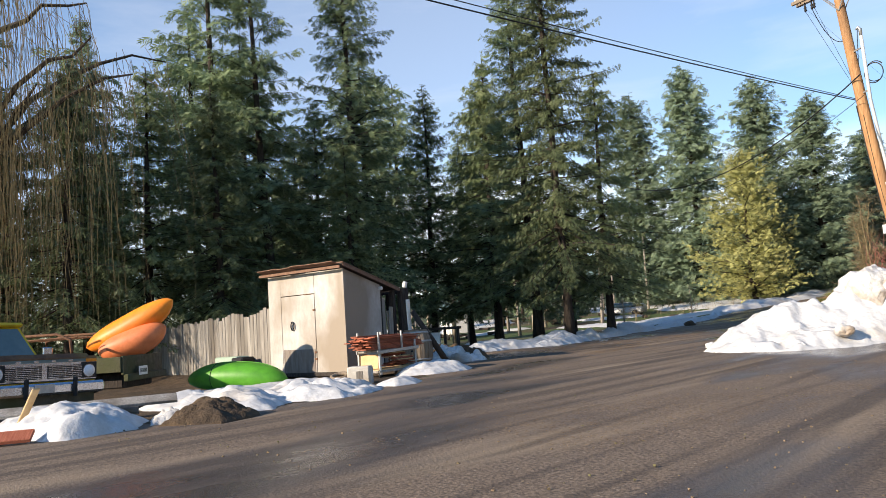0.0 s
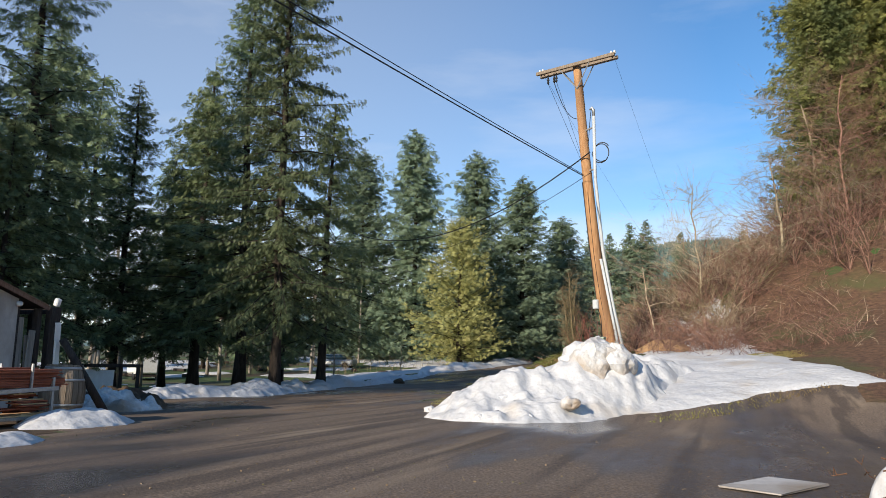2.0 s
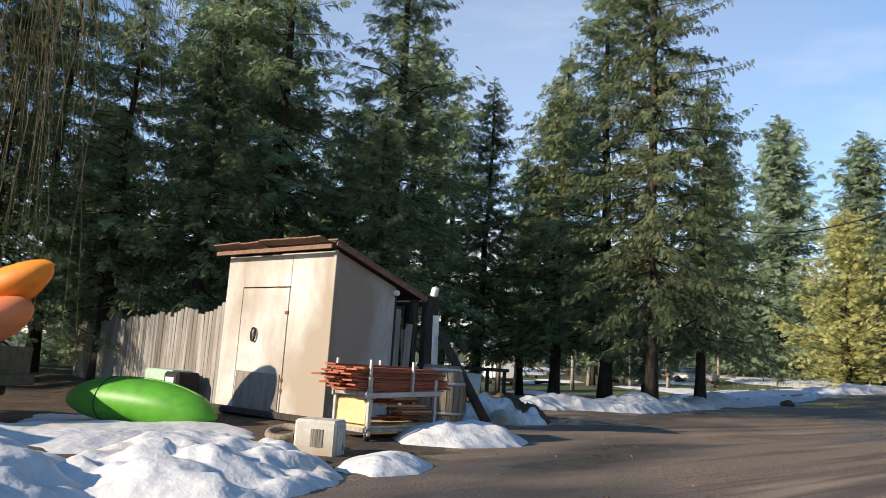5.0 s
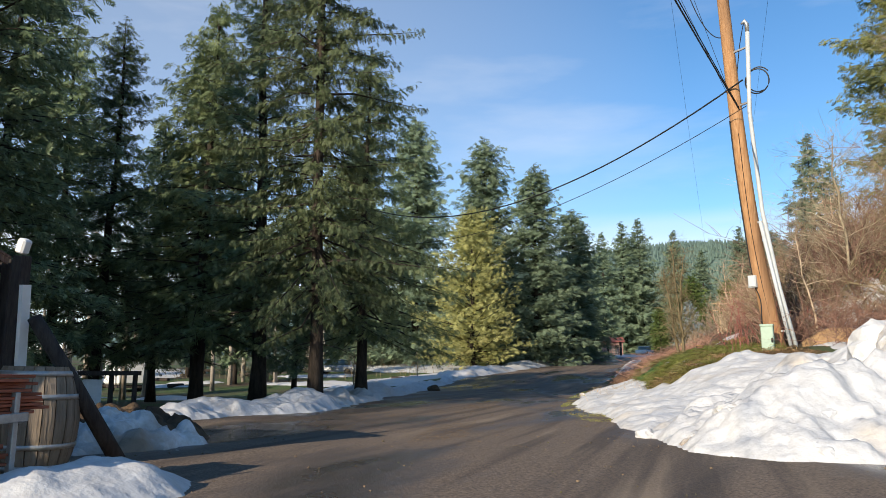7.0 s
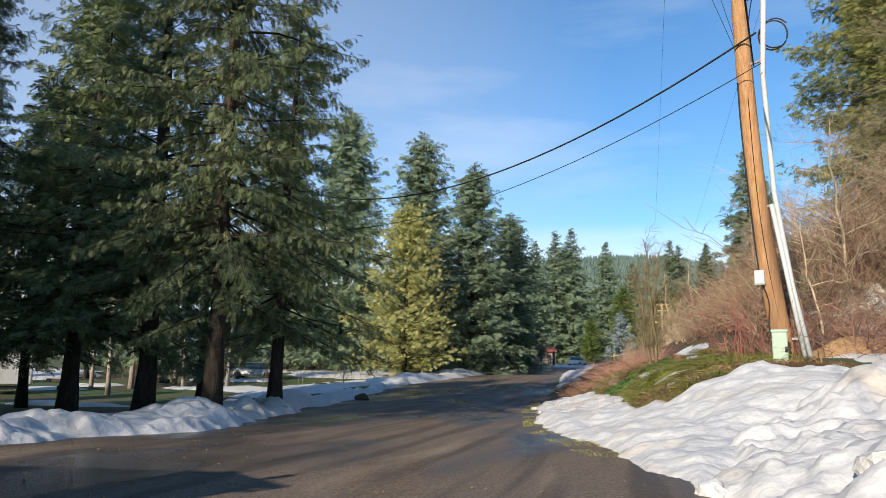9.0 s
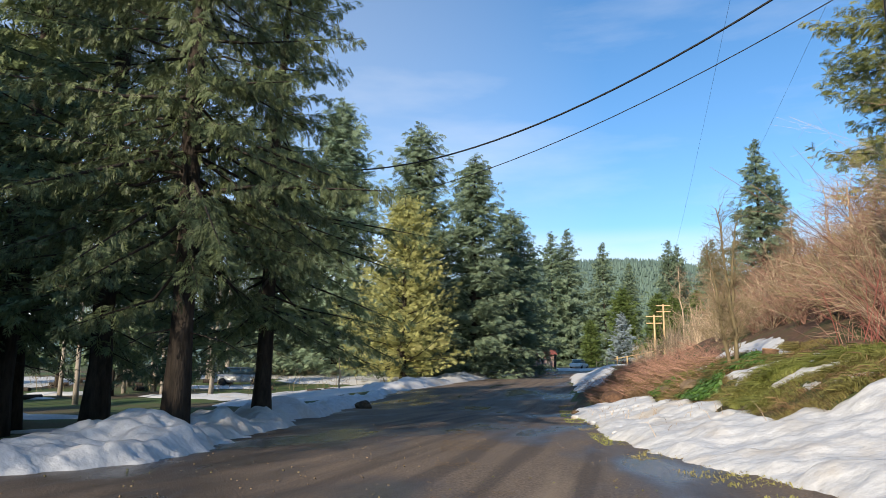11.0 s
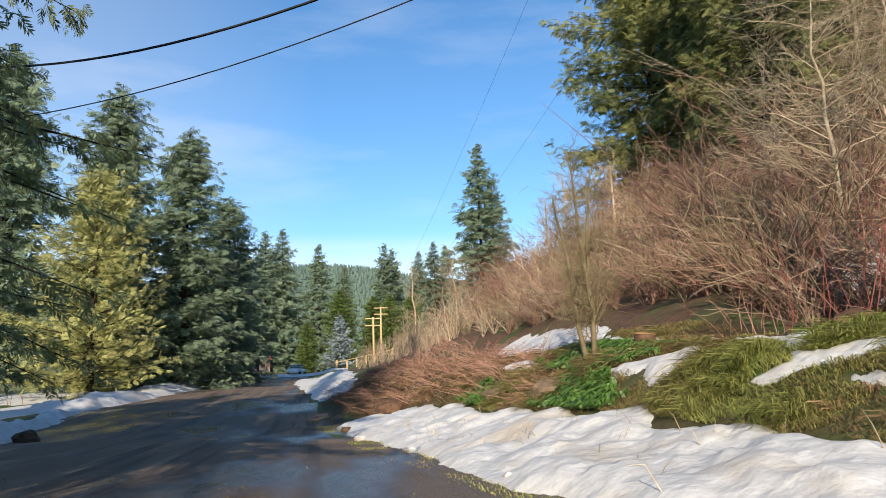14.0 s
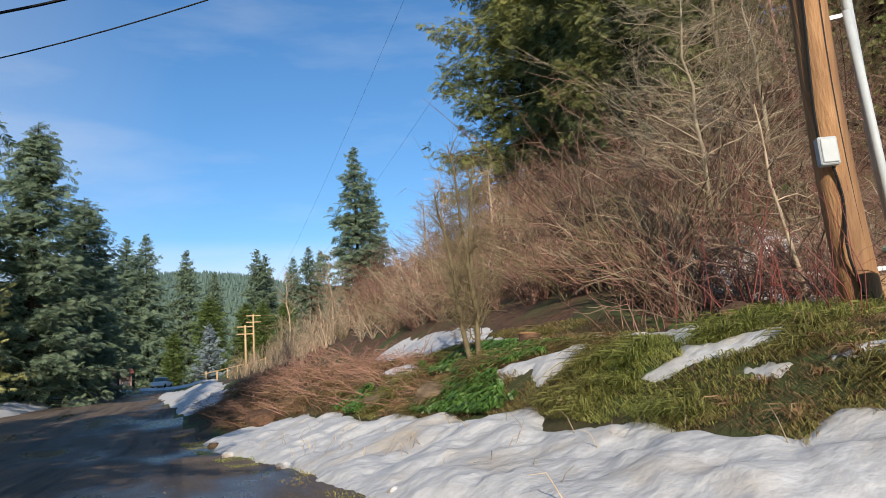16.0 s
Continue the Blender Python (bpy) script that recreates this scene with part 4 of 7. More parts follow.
def utility_pole():
    foot, top = np.array([4.21, 31.5, 1.0]), np.array([3.20, 30.05, 12.35])
    at = lambda z: foot + (top - foot) * (z - foot[2]) / (top[2] - foot[2]) + np.array([-0.23, 0.15, 0]) * math.sin(math.pi * (max(0.0, z - 1.0) / 11.35) ** 0.7)
    e = thing("utility_pole", "leaning weathered wooden utility pole with a double crossarm", "utility pole")
    g = Geo()
    zs = np.linspace(1.0, 12.35, 16)
    g.tube([at(z) for z in zs], np.interp(zs, [1, 12.35], [0.235, 0.15]), 18)
    part("pole", g, M_POLE, e, "orange-brown weathered pole", True)
    a, b = np.array([1.66, 30.34, 12.16]), np.array([4.72, 29.62, 12.24])
    d = (b - a) / np.linalg.norm(b - a)
    rz, ry = math.atan2(d[1], d[0]), -math.asin(d[2])
    for off in (-0.17, 0.17):
        n = np.array([-d[1], d[0], 0]) * off
        part("crossarm", Geo().box((a + b) / 2 + n + (0, 0, 0.02), (np.linalg.norm(b - a), 0.10, 0.13), rz, ry, bev=0.012), M_BARREL, e, "weathered grey-brown crossarm")
    c = at(11.35)
    for q in (0.30, 0.70):
        for off in (-0.2, 0.2):
            p = a + (b - a) * q + np.array([-d[1], d[0], 0]) * off
            part("brace", Geo().tube([p, c + np.array([-d[1], d[0], 0]) * off * 0.9], 0.022, 5), M_STEEL, e, "flat steel brace")
    for q in (0.02, 0.06, 0.94, 0.98):
        p = a + (b - a) * q
        ins = part("insulator", Geo().lathe([(0.02, 0.05), (0.03, 0.09), (0.055, 0.11), (0.03, 0.15), (0.05, 0.17), (0.025, 0.22)], 10, p + (0, 0, 0.02)), M_WHITE, e, "small pale insulator", True)
    for q in (0.13, 0.21, 0.24):
        p = a + (b - a) * q
        part("insulator", Geo().lathe([(0.02, -0.42), (0.05, -0.36), (0.03, -0.31), (0.055, -0.26), (0.03, -0.2), (0.02, -0.05)], 10, p), M_BLACK, e, "hanging dark insulator", True)
    g = Geo().tube([np.array([4.62, 31.28, 1.05]), np.array([4.20, 31.08, 3.2]), np.array([3.90, 30.84, 5.3]), np.array([3.74, 30.43, 8.0]), np.array([3.80, 30.0, 10.2])], 0.058, 10)
    part("conduit", g, M_PVC, e, "tall pale grey conduit", True)
    g = Geo().tube([np.array([4.46, 31.16, 1.05]), np.array([3.82, 30.80, 5.0])], 0.05, 10)
    part("conduit", g, M_PVC, e, "short pale grey conduit", True)
    cap = [np.array([3.80, 30.0, 10.2]), np.array([3.80, 29.99, 10.42]), np.array([3.74, 29.97, 10.52]), np.array([3.66, 29.97, 10.44])]
    part("weatherhead", Geo().tube(cap, [0.05, 0.06, 0.06, 0.03], 8), M_STEEL, e, "", True)
    for z in (2.0, 5.0, 8.3, 9.8):
        p, q = at(z), np.array([np.interp(z, [1.05, 3.2, 5.3, 8, 10.2], [4.62, 4.20, 3.90, 3.74, 3.80]), np.interp(z, [1.05, 3.2, 5.3, 8, 10.2], [31.28, 31.08, 30.84, 30.43, 30.0]), z])
        part("bracket", Geo().box((p + q) / 2, (np.linalg.norm(q - p), 0.05, 0.05), math.atan2(q[1] - p[1], q[0] - p[0])), M_STEEL, e)
    m = at(3.37) + np.array([-0.25, -0.16, 0])
    box = part("meter_box", Geo().box(m, (0.22, 0.13, 0.34), radians(-25), bev=0.015), M_PVC, e, "pale grey plastic meter box")
    part("lid", Geo().box(m + (-0.03, -0.068, 0), (0.18, 0.02, 0.29), radians(-25), bev=0.008), M_PVC, box)
    part("riser_cable", Geo().tube([at(z) + np.array([-0.235 + 0.006 * z, -0.07 + 0.03 * math.sin(z * 2.1), 0]) for z in np.linspace(3.5, 7.9, 14)], 0.02, 5), M_CABLE, e, "black cable down the pole")
    part("riser_cable", Geo().tube([at(z) + np.array([-0.20 + 0.05 * math.sin(z * 5), -0.17, 0]) for z in np.linspace(1.6, 3.2, 10)], 0.016, 5), M_CABLE, e, "black cable under the meter box")
    part("ground_wire", Geo().tube([at(z) + np.array([-0.03 + 0.02 * math.sin(z), -0.225 + 0.004 * z, 0]) for z in np.linspace(1.3, 7.5, 14)], 0.009, 4), M_CABLE, e)
    loop = [np.array([3.98, 30.3, 8.85]) + np.array([0.30 * math.cos(t), -0.05 * math.cos(t), 0.36 * math.sin(t)]) for t in np.linspace(0, 6.28, 22)]
    part("cable_loop", Geo().tube(loop, 0.02, 5), M_CABLE, e, "coiled black cable")
    part("cable_loop", Geo().tube([p + np.array([0.04, 0, 0.05]) for p in loop[2:18]], 0.018, 5), M_CABLE, e)
    part("jumper_wire", Geo().tube(arc(a + (b - a) * 0.21 + (0, 0, -0.4), at(10.35), 0.55), 0.014, 5), M_CABLE, e, "black jumper wire")
    part("jumper_wire", Geo().tube(arc(a + (b - a) * 0.13 + (0, 0, -0.4), at(8.2), 0.0), 0.007, 5), M_CABLE, e)
    part("jumper_wire", Geo().tube(arc(a + (b - a) * 0.24 + (0, 0, -0.4), at(8.3), 0.0), 0.007, 5), M_CABLE, e)
    part("jumper_wire", Geo().tube(arc(at(8.9) + (0.1, 0, 0), (3.72, 29.97, 10.45), -0.2), 0.013, 5), M_CABLE, e)
    return e


utility_pole()
for a, b, s, r, rc, lb in (((3.43, 29.75, 7.9), (-2.28, 2.96, 8.05), 0.12, 0.018, 1.7, "black service wire over the yard"),
                           ((3.43, 29.75, 7.95), (-2.2, 2.96, 8.22), 0.12, 0.012, 1.7, "thin black service wire over the yard"),
                           ((3.6, 30.15, 8.88), (-20.47, 47.63, 13.40), 3.49, 0.024, 1.0, "thick black wire across the road"),
                           ((3.65, 30.1, 8.10), (-20.77, 47.21, 9.97), 2.52, 0.011, 1.0, "thin black wire across the road"),
                           ((1.8, 30.3, 12.3), (5.4, 144.6, 12.9), 2.5, 0.004, 1.0, "thin wire to the far poles"),
                           ((4.6, 29.65, 12.35), (6.4, 144.6, 12.9), 2.5, 0.004, 1.0, "thin wire to the far poles")):
    single("overhead_wire", Geo().tube(arc(a, b, s, 40, rc), r, 5), M_CABLE, lb, "wire", group="overhead wires")

e = thing("utility_box", "pale green metal utility pedestal beside the pole", "utility box", pose(3.78, 30.62, 1.1, rz=-12))
part("cabinet", Geo().box((0, 0, 0.5), (0.31, 0.24, 1.0), bev=0.02), M_GREENBOX, e)
part("lid", Geo().box((0, 0, 1.02), (0.34, 0.27, 0.06), bev=0.015), M_GREENBOX, e)
part("latch", Geo().box((0.12, -0.127, 0.62), (0.05, 0.03, 0.12), bev=0.006), M_BLACK, e, "dark latch")


# ---- shed ----
def shed():
    e = thing("shed", "small plywood shed with a lean-to roof and a plank door", "shed", pose(-7.54, 12.65, -0.07, rz=9.3))
    w, dp, hf, hb = 2.79, 1.45, 2.72, 2.30
    front = part("front_wall", Geo().box((0.24, 0.03, hf / 2), (0.48, 0.05, hf), bev=0.004).box((w - 0.52, 0.03, hf / 2), (1.04, 0.05, hf), bev=0.004)
                 .box((1.11, 0.03, (hf + 2.16) / 2), (1.26, 0.05, hf - 2.16), bev=0.004), M_SHED, e, "cream plywood front with dirt near the ground")
    door = part("door", Geo().box((1.11, 0.022, 1.10), (1.235, 0.035, 2.08), bev=0.006), M_SHED, e, "closed flush plywood door")
    # thin board over the door's lower third, darker than the plywood around it
    part("lower_panel", Geo().box((1.11, -0.004, 0.38), (1.16, 0.012, 0.66), ry=0.01, bev=0.003), M_PLY_DARK, door, "dark grey board on the lower door")
    ring = [np.array([0.92 + 0.055 * math.cos(t), -0.03, 1.34 + 0.11 * math.sin(t)]) for t in np.linspace(0, 6.283, 20)]
    part("handle", Geo().tube(ring, 0.018, 6), M_BLACK, door, "black oval ring handle", True)
    for z in (0.45, 0.62, 1.72):
        part("hinge", Geo().box((1.72, -0.006, z), (0.09, 0.012, 0.05)), M_RUST, door)
    part("latch", Geo().box((1.50, -0.008, 2.15), (0.26, 0.012, 0.02)), M_RUST, front)
    g = Geo()
    g.add([(w - 0.05, 0.0, 0), (w, 0.0, 0), (w - 0.05, dp, 0), (w, dp, 0), (w - 0.05, 0.0, hf), (w, 0.0, hf), (w - 0.05, dp, hb), (w, dp, hb)],
          [(0, 2, 3, 1), (4, 5, 7, 6), (0, 1, 5, 4), (2, 6, 7, 3), (0, 4, 6, 2), (1, 3, 7, 5)])
    part("side_wall", g, M_SHED, e, "grey-beige plywood side wall")
    g = Geo()
    g.add([(0, 0.06, 0), (0.05, 0.06, 0), (0, dp, 0), (0.05, dp, 0), (0, 0.06, hf), (0.05, 0.06, hf), (0, dp, hb), (0.05, dp, hb)],
          [(0, 2, 3, 1), (4, 5, 7, 6), (0, 1, 5, 4), (2, 6, 7, 3), (0, 4, 6, 2), (1, 3, 7, 5)])
    part("side_wall", g, M_SHED, e)
    part("corner_trim", Geo().box((w + 0.004, -0.006, hf / 2), (0.06, 0.05, hf), bev=0.006), M_SHED, e)
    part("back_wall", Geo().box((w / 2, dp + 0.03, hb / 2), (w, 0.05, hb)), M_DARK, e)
    slope = math.atan2(hf - hb, dp)
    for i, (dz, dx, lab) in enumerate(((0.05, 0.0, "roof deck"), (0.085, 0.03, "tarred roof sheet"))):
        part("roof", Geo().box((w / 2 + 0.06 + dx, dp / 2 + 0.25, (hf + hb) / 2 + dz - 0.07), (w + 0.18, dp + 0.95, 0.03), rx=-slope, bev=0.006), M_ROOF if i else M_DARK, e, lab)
    rr = random.Random(3)
    for i in range(11):
        part("roof_board", Geo().box((w * (i + 0.5) / 11, -0.17, hf + 0.10 + rr.uniform(-0.01, 0.02)), (0.27, 0.42, 0.022), rz=rr.uniform(-0.06, 0.06), rx=-slope, bev=0.004), M_ROOF, e)
    part("fascia", Geo().box((w / 2, -0.21, hf + 0.03), (w + 0.2, 0.03, 0.07), bev=0.004), M_ROOF, e, "brown fascia board")
    part("roof_edge", Geo().box((w + 0.16, dp / 2 + 0.25, (hf + hb) / 2 - 0.02), (0.025, dp + 0.9, 0.10), rx=-slope), M_ROOF, e, "brown roof edge board")
    part("lamp", Geo().lathe([(0.03, -0.05), (0.06, -0.03), (0.06, 0.03), (0.03, 0.05)], 10, (w + 0.05, dp - 0.03, hb - 0.10)), M_WHITE, e, "small round white lamp", True)
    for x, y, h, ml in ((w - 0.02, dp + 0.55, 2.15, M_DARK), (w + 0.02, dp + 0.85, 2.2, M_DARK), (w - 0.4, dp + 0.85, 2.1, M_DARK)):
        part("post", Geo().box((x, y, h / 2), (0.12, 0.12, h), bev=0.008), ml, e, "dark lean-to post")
    for x, y, h, r_ in ((w - 0.08, dp + 0.20, 1.95, 0.02), (w + 0.05, dp + 0.33, 1.7, -0.05), (w - 0.05, dp + 0.42, 1.6, 0.06)):
        part("board", Geo().box((x, y, h / 2), (0.03, 0.16, h), rx=r_, bev=0.004), M_GREYWOOD, e, "upright grey board")
    part("beam", Geo().box((w / 2 + 0.1, dp + 0.86, 2.12), (w + 0.1, 0.08, 0.12)), M_DARK, e)
    part("sill", Geo().box((w / 2, -0.03, 0.05), (w + 0.05, 0.10, 0.10), bev=0.01), M_DARK, e, "rotten dark sill")
    return e


shed()
e = thing("post", "dark leaning post with a white cap behind the shed", "post", pose(-4.72, 15.15, -0.1, 3, 4, 0))
part("shaft", Geo().box((0, 0, 1.1), (0.13, 0.13, 2.2), bev=0.01), M_DARK, e)
part("cap", Geo().box((0.0, 0, 2.3), (0.11, 0.11, 0.16), ry=0.3, bev=0.02), M_WHITE, e, "white plastic cap")
part("strip", Geo().box((0.11, 0.0, 1.25), (0.05, 0.10, 1.3), rx=0.04), M_WHITE, e, "white board strip")
single("leaning_log", Geo().tube([(-3.98, 15.95, -0.05), (-4.2, 15.5, 0.75), (-4.35, 15.05, 1.45)], [0.085, 0.08, 0.07], 9), M_DARK,
       "dark log leaning against the barrel", "log", soft=True)
e = thing("fence", "grey weathered board fence beside the shed", "fence")
rr = random.Random(8)
f0, f1 = np.array([-7.75, 12.95]), np.array([-19.4, 13.7])
nb = 58
rzf = math.atan2(f1[1] - f0[1], f1[0] - f0[0])
for i in range(nb):
    p = f0 + (f1 - f0) * (i + 0.5) / nb
    h = 1.88 + 0.05 * math.sin(i * 0.7) + rr.uniform(-0.05, 0.05) - 0.004 * i
    gap = 0.02 if i % 5 else 0.045
    part("board", Geo().box((p[0], p[1], h / 2 - 0.1), (11.65 / nb - gap * 0.5, 0.022, h), rz=rzf + rr.uniform(-0.03, 0.03), ry=rr.uniform(-0.03, 0.035), bev=0.003), M_GREYWOOD, e)
for z in (0.4, 1.35):
    part("rail", Geo().box((*((f0 + f1) / 2 + (0, 0.06)), z), (11.5, 0.04, 0.09), rz=rzf), M_GREYWOOD, e)


# ---- lumber cart, barrel, box ----
def lumber_cart():
    base = pose(-2.85, 12.45, -0.07, rz=6)
    e = thing("lumber_cart", "steel lumber cart holding plywood offcuts", "cart", base)
    wd, ln = 0.66, 1.36   # x to the camera's far side is negative
    for x in (-wd, 0):
        for y in (0.05, ln - 0.05):
            part("upright", Geo().box((x, y, 0.45), (0.05, 0.05, 0.72), bev=0.006), M_STEEL, e, "galvanised upright")
            w_ = part("caster", Geo().box((x, y, 0.10), (0.07, 0.05, 0.06)), M_STEEL, e)
            part("wheel", Geo().tube([(x - 0.018, y, 0.05), (x + 0.018, y, 0.05)], 0.05, 14), M_BLACK, w_, "", True)
    for x in (-wd, 0):
        part("rail", Geo().box((x, ln / 2, 0.14), (0.05, ln, 0.05), bev=0.006), M_GREYWOOD, e)
        part("rail", Geo().box((x + 0.03, ln / 2, 0.60), (0.03, ln + 0.1, 0.07), rx=0.03, bev=0.006), M_STEEL, e)
    for y in (0, ln):
        part("rail", Geo().box((-wd / 2, y, 0.14), (wd, 0.05, 0.06), bev=0.006), M_GREYWOOD, e)
        part("rail", Geo().box((-wd / 2, y, 0.60), (wd + 0.05, 0.04, 0.06), bev=0.006), M_GREYWOOD, e)
    part("deck", Geo().box((-wd / 2, ln / 2, 0.18), (wd, ln, 0.025)), M_PLY, e)
    for x in (-wd, 0):
        part("stake", Geo().box((x + 0.02, ln * 0.60, 0.83), (0.035, 0.035, 0.42)), M_STEEL, e)
        part("stake", Geo().box((x + 0.02, 0.02, 0.83), (0.035, 0.035, 0.42)), M_STEEL, e)
    r_ = random.Random(4)
    for i in range(4):
        single("plywood_sheet", Geo().box((0, 0, 0), (0.60 + r_.uniform(-0.06, 0.02), 0.022, 0.34 + r_.uniform(-0.04, 0.02)), ry=r_.uniform(-0.03, 0.03), bev=0.003), M_PLY,
                    "upright raw plywood offcut on the cart", "plywood", base @ pose(-wd / 2, 0.06 + 0.03 * i, 0.36, rx=-3), group="plywood offcuts")
    for i in range(16):
        x0 = -0.15 - 0.40 * r_.random()
        single("offcut_board", Geo().box((0, 0, 0), (0.12 + 0.14 * r_.random(), 0.5 + 0.5 * r_.random(), 0.02), bev=0.003), r_.choice([M_PLY, M_REDWOOD, M_REDWOOD]),
               "short board lying in the cart", "board", base @ pose(x0 + 0.1, 0.82 + r_.uniform(-0.1, 0.25), 0.205 + 0.0235 * i, rz=r_.uniform(-9, 9)), group="boards in the cart")
    for i in range(34):
        layer, col = divmod(i, 3)
        single("lumber_board", Geo().box((0, 0, 0), (0.19 + 0.03 * r_.random(), 1.55 + 0.3 * r_.random(), 0.024), bev=0.004), M_REDWOOD,
               "red-stained board stacked on the cart", "board", base @ pose(-0.60 + 0.24 * col + r_.uniform(-0.03, 0.03), 0.66 + r_.uniform(-0.14, 0.14), 0.655 + 0.0275 * layer, r_.uniform(-0.4, 0.4), 0, r_.uniform(-1.5, 1.5)),
               group="red boards on the cart")


lumber_cart()


def barrel():
    e = thing("barrel", "old grey oak wine barrel standing behind the cart", "barrel", pose(-4.52, 15.3, -0.10, 0, 1.5, 0))
    prof = lambda z: 0.34 + 0.09 * (1 - ((z - 0.52) / 0.52) ** 2)
    n = 22
    for i in range(n):
        a0, a1 = 2 * math.pi * i / n + 0.012, 2 * math.pi * (i + 1) / n - 0.012
        v, f = [], []
        zs = np.linspace(0, 1.06, 7)
        for z in zs:
            for rr_, a in ((prof(z), a0), (prof(z), a1), (prof(z) - 0.03, a1), (prof(z) - 0.03, a0)):
                v.append((rr_ * math.cos(a), rr_ * math.sin(a), z))
        for k in range(6):
            for j in range(4):
                f.append((4 * k + j, 4 * k + (j + 1) % 4, 4 * k + 4 + (j + 1) % 4, 4 * k + 4 + j))
        f += [(3, 2, 1, 0), (24, 25, 26, 27)]
        part("stave", Geo().add(v, f), M_BARREL, e)
    for z in (0.06, 0.27, 0.76, 0.99):
        part("hoop", Geo().lathe([(prof(z - 0.025) + 0.001, z - 0.025), (prof(z - 0.025) + 0.007, z - 0.025), (prof(z + 0.025) + 0.007, z + 0.025), (prof(z + 0.025) + 0.001, z + 0.025)], 26), M_STEEL, e, "grey iron hoop", True)
    part("head", Geo().lathe([(0.30, 0.98), (0.31, 1.0), (0.0, 1.0)], 22), M_BARREL, e, "round barrel head")
    a = -1.1
    part("bung", Geo().tube([(0.40 * math.cos(a), 0.40 * math.sin(a), 0.50), (0.437 * math.cos(a), 0.437 * math.sin(a), 0.50)], 0.03, 10), M_BLACK, e, "dark bung hole")


barrel()
e = thing("discarded_appliance", "white enamel appliance lying in the snow by the shed", "appliance", pose(-2.12, 11.3, -0.14, 0, 0, 38) @ Matrix.Diagonal((0.84, 0.84, 0.86, 1)))
part("body", Geo().box((0, 0, 0.25), (0.56, 0.46, 0.50), bev=0.03), M_APPLIANCE, e)
part("side_panel", Geo().box((0.285, 0, 0.25), (0.016, 0.34, 0.38), bev=0.006), M_APPLIANCE, e, "ribbed side panel")
for i in range(4):
    part("rib", Geo().box((0.297, -0.12 + 0.08 * i, 0.25), (0.008, 0.03, 0.3)), M_PVC, e)
part("recess", Geo().box((0.03, -0.232, 0.28), (0.17, 0.01, 0.22), bev=0.003), M_GREYWOOD, e, "grey recess")
part("label_bar", Geo().box((0.300, 0.05, 0.17), (0.006, 0.03, 0.10)), M_BLACK, e, "dark label")
g = Geo()
g.tube([(0.17 * math.cos(t), 0.17 * math.sin(t), 0) for t in np.linspace(0, 6.283, 26)], 0.045, 8, cap=False)
single("hoop_ring", g, M_BARREL, "pale round wooden ring lying in the snow", "ring", pose(-2.55, 11.1, 0.10, 14, 8, 0), soft=True)


# ---- kayaks, trailer, pickup ----
def hull(length, width, depth, tip=0.12, n=22, sides=16, flat=0.9):
    """A kayak's closed shell with rounded, upswept ends."""
    v, f = [], []
    for i in range(n):
        t = i / (n - 1) * 2 - 1
        s = max(0.0, 1 - abs(t) ** 2.6) ** 0.62
        for j in range(sides):
            a = 2 * math.pi * j / sides
            y, z = math.cos(a) * width / 2 * s, math.sin(a) * depth / 2 * s
            z = z * (flat if z > 0 else 1) + tip * t * t * 0.5
            v.append((t * length / 2, y, z))
    for i in range(n - 1):
        for j in range(sides):
            f.append((i * sides + j, i * sides + (j + 1) % sides, (i + 1) * sides + (j + 1) % sides, (i + 1) * sides + j))
    return Geo().add(v, f)


def kayak(label, m, length, width, depth, place, strap=True):
    e = thing("kayak", label, "kayak", place)
    part("hull", hull(length, width, depth), m, e, "", True)
    under = lambda t: -depth / 2 * max(0.0, 1 - abs(t) ** 2.6) ** 0.62 + 0.06 * t * t
    part("keel", Geo().tube([(t * length / 2, 0, under(t) + 0.004) for t in np.linspace(-0.8, 0.8, 15)], 0.018, 6), m, e, "", True)
    if strap:
        part("strap", Geo().tube([(-length * 0.18, width / 2 * 0.965 * math.cos(t), depth / 2 * 0.965 * math.sin(t) * (0.9 if math.sin(t) > 0 else 1) + 0.008) for t in np.linspace(0, 6.283, 20)], 0.008, 4), M_BLACK, e, "thin dark strap")
    return e


kayak("bright green plastic kayak lying upside down on snow", M_GREEN, 2.75, 0.84, 0.74, pose(-6.35, 10.9, 0.11, 180, 2, 29))
kayak("bright orange plastic kayak leaning up on the trailer", M_ORANGE, 2.4, 0.80, 0.68, pose(-7.75, 8.94, 1.51, 20, -25, 40), False)
kayak("faded orange plastic kayak lying on the trailer", M_PEACH, 1.7, 0.80, 0.70, pose(-7.45, 8.85, 1.12, 0, -18, 44), False)
e = thing("storage_box", "grey plastic storage box with a dark lid by the fence", "box", pose(-9.4, 12.55, -0.1, rz=8))
part("body", Geo().box((0, 0, 0.36), (1.0, 0.5, 0.55), bev=0.04), M_GREENBOX, e)
part("lid", Geo().box((0.55, -0.05, 0.40), (0.5, 0.5, 0.42), bev=0.05), M_BLACK, e, "dark plastic end")
part("label_bar", Geo().box((0.55, -0.305, 0.45), (0.28, 0.012, 0.12)), M_WHITE, e, "white label")


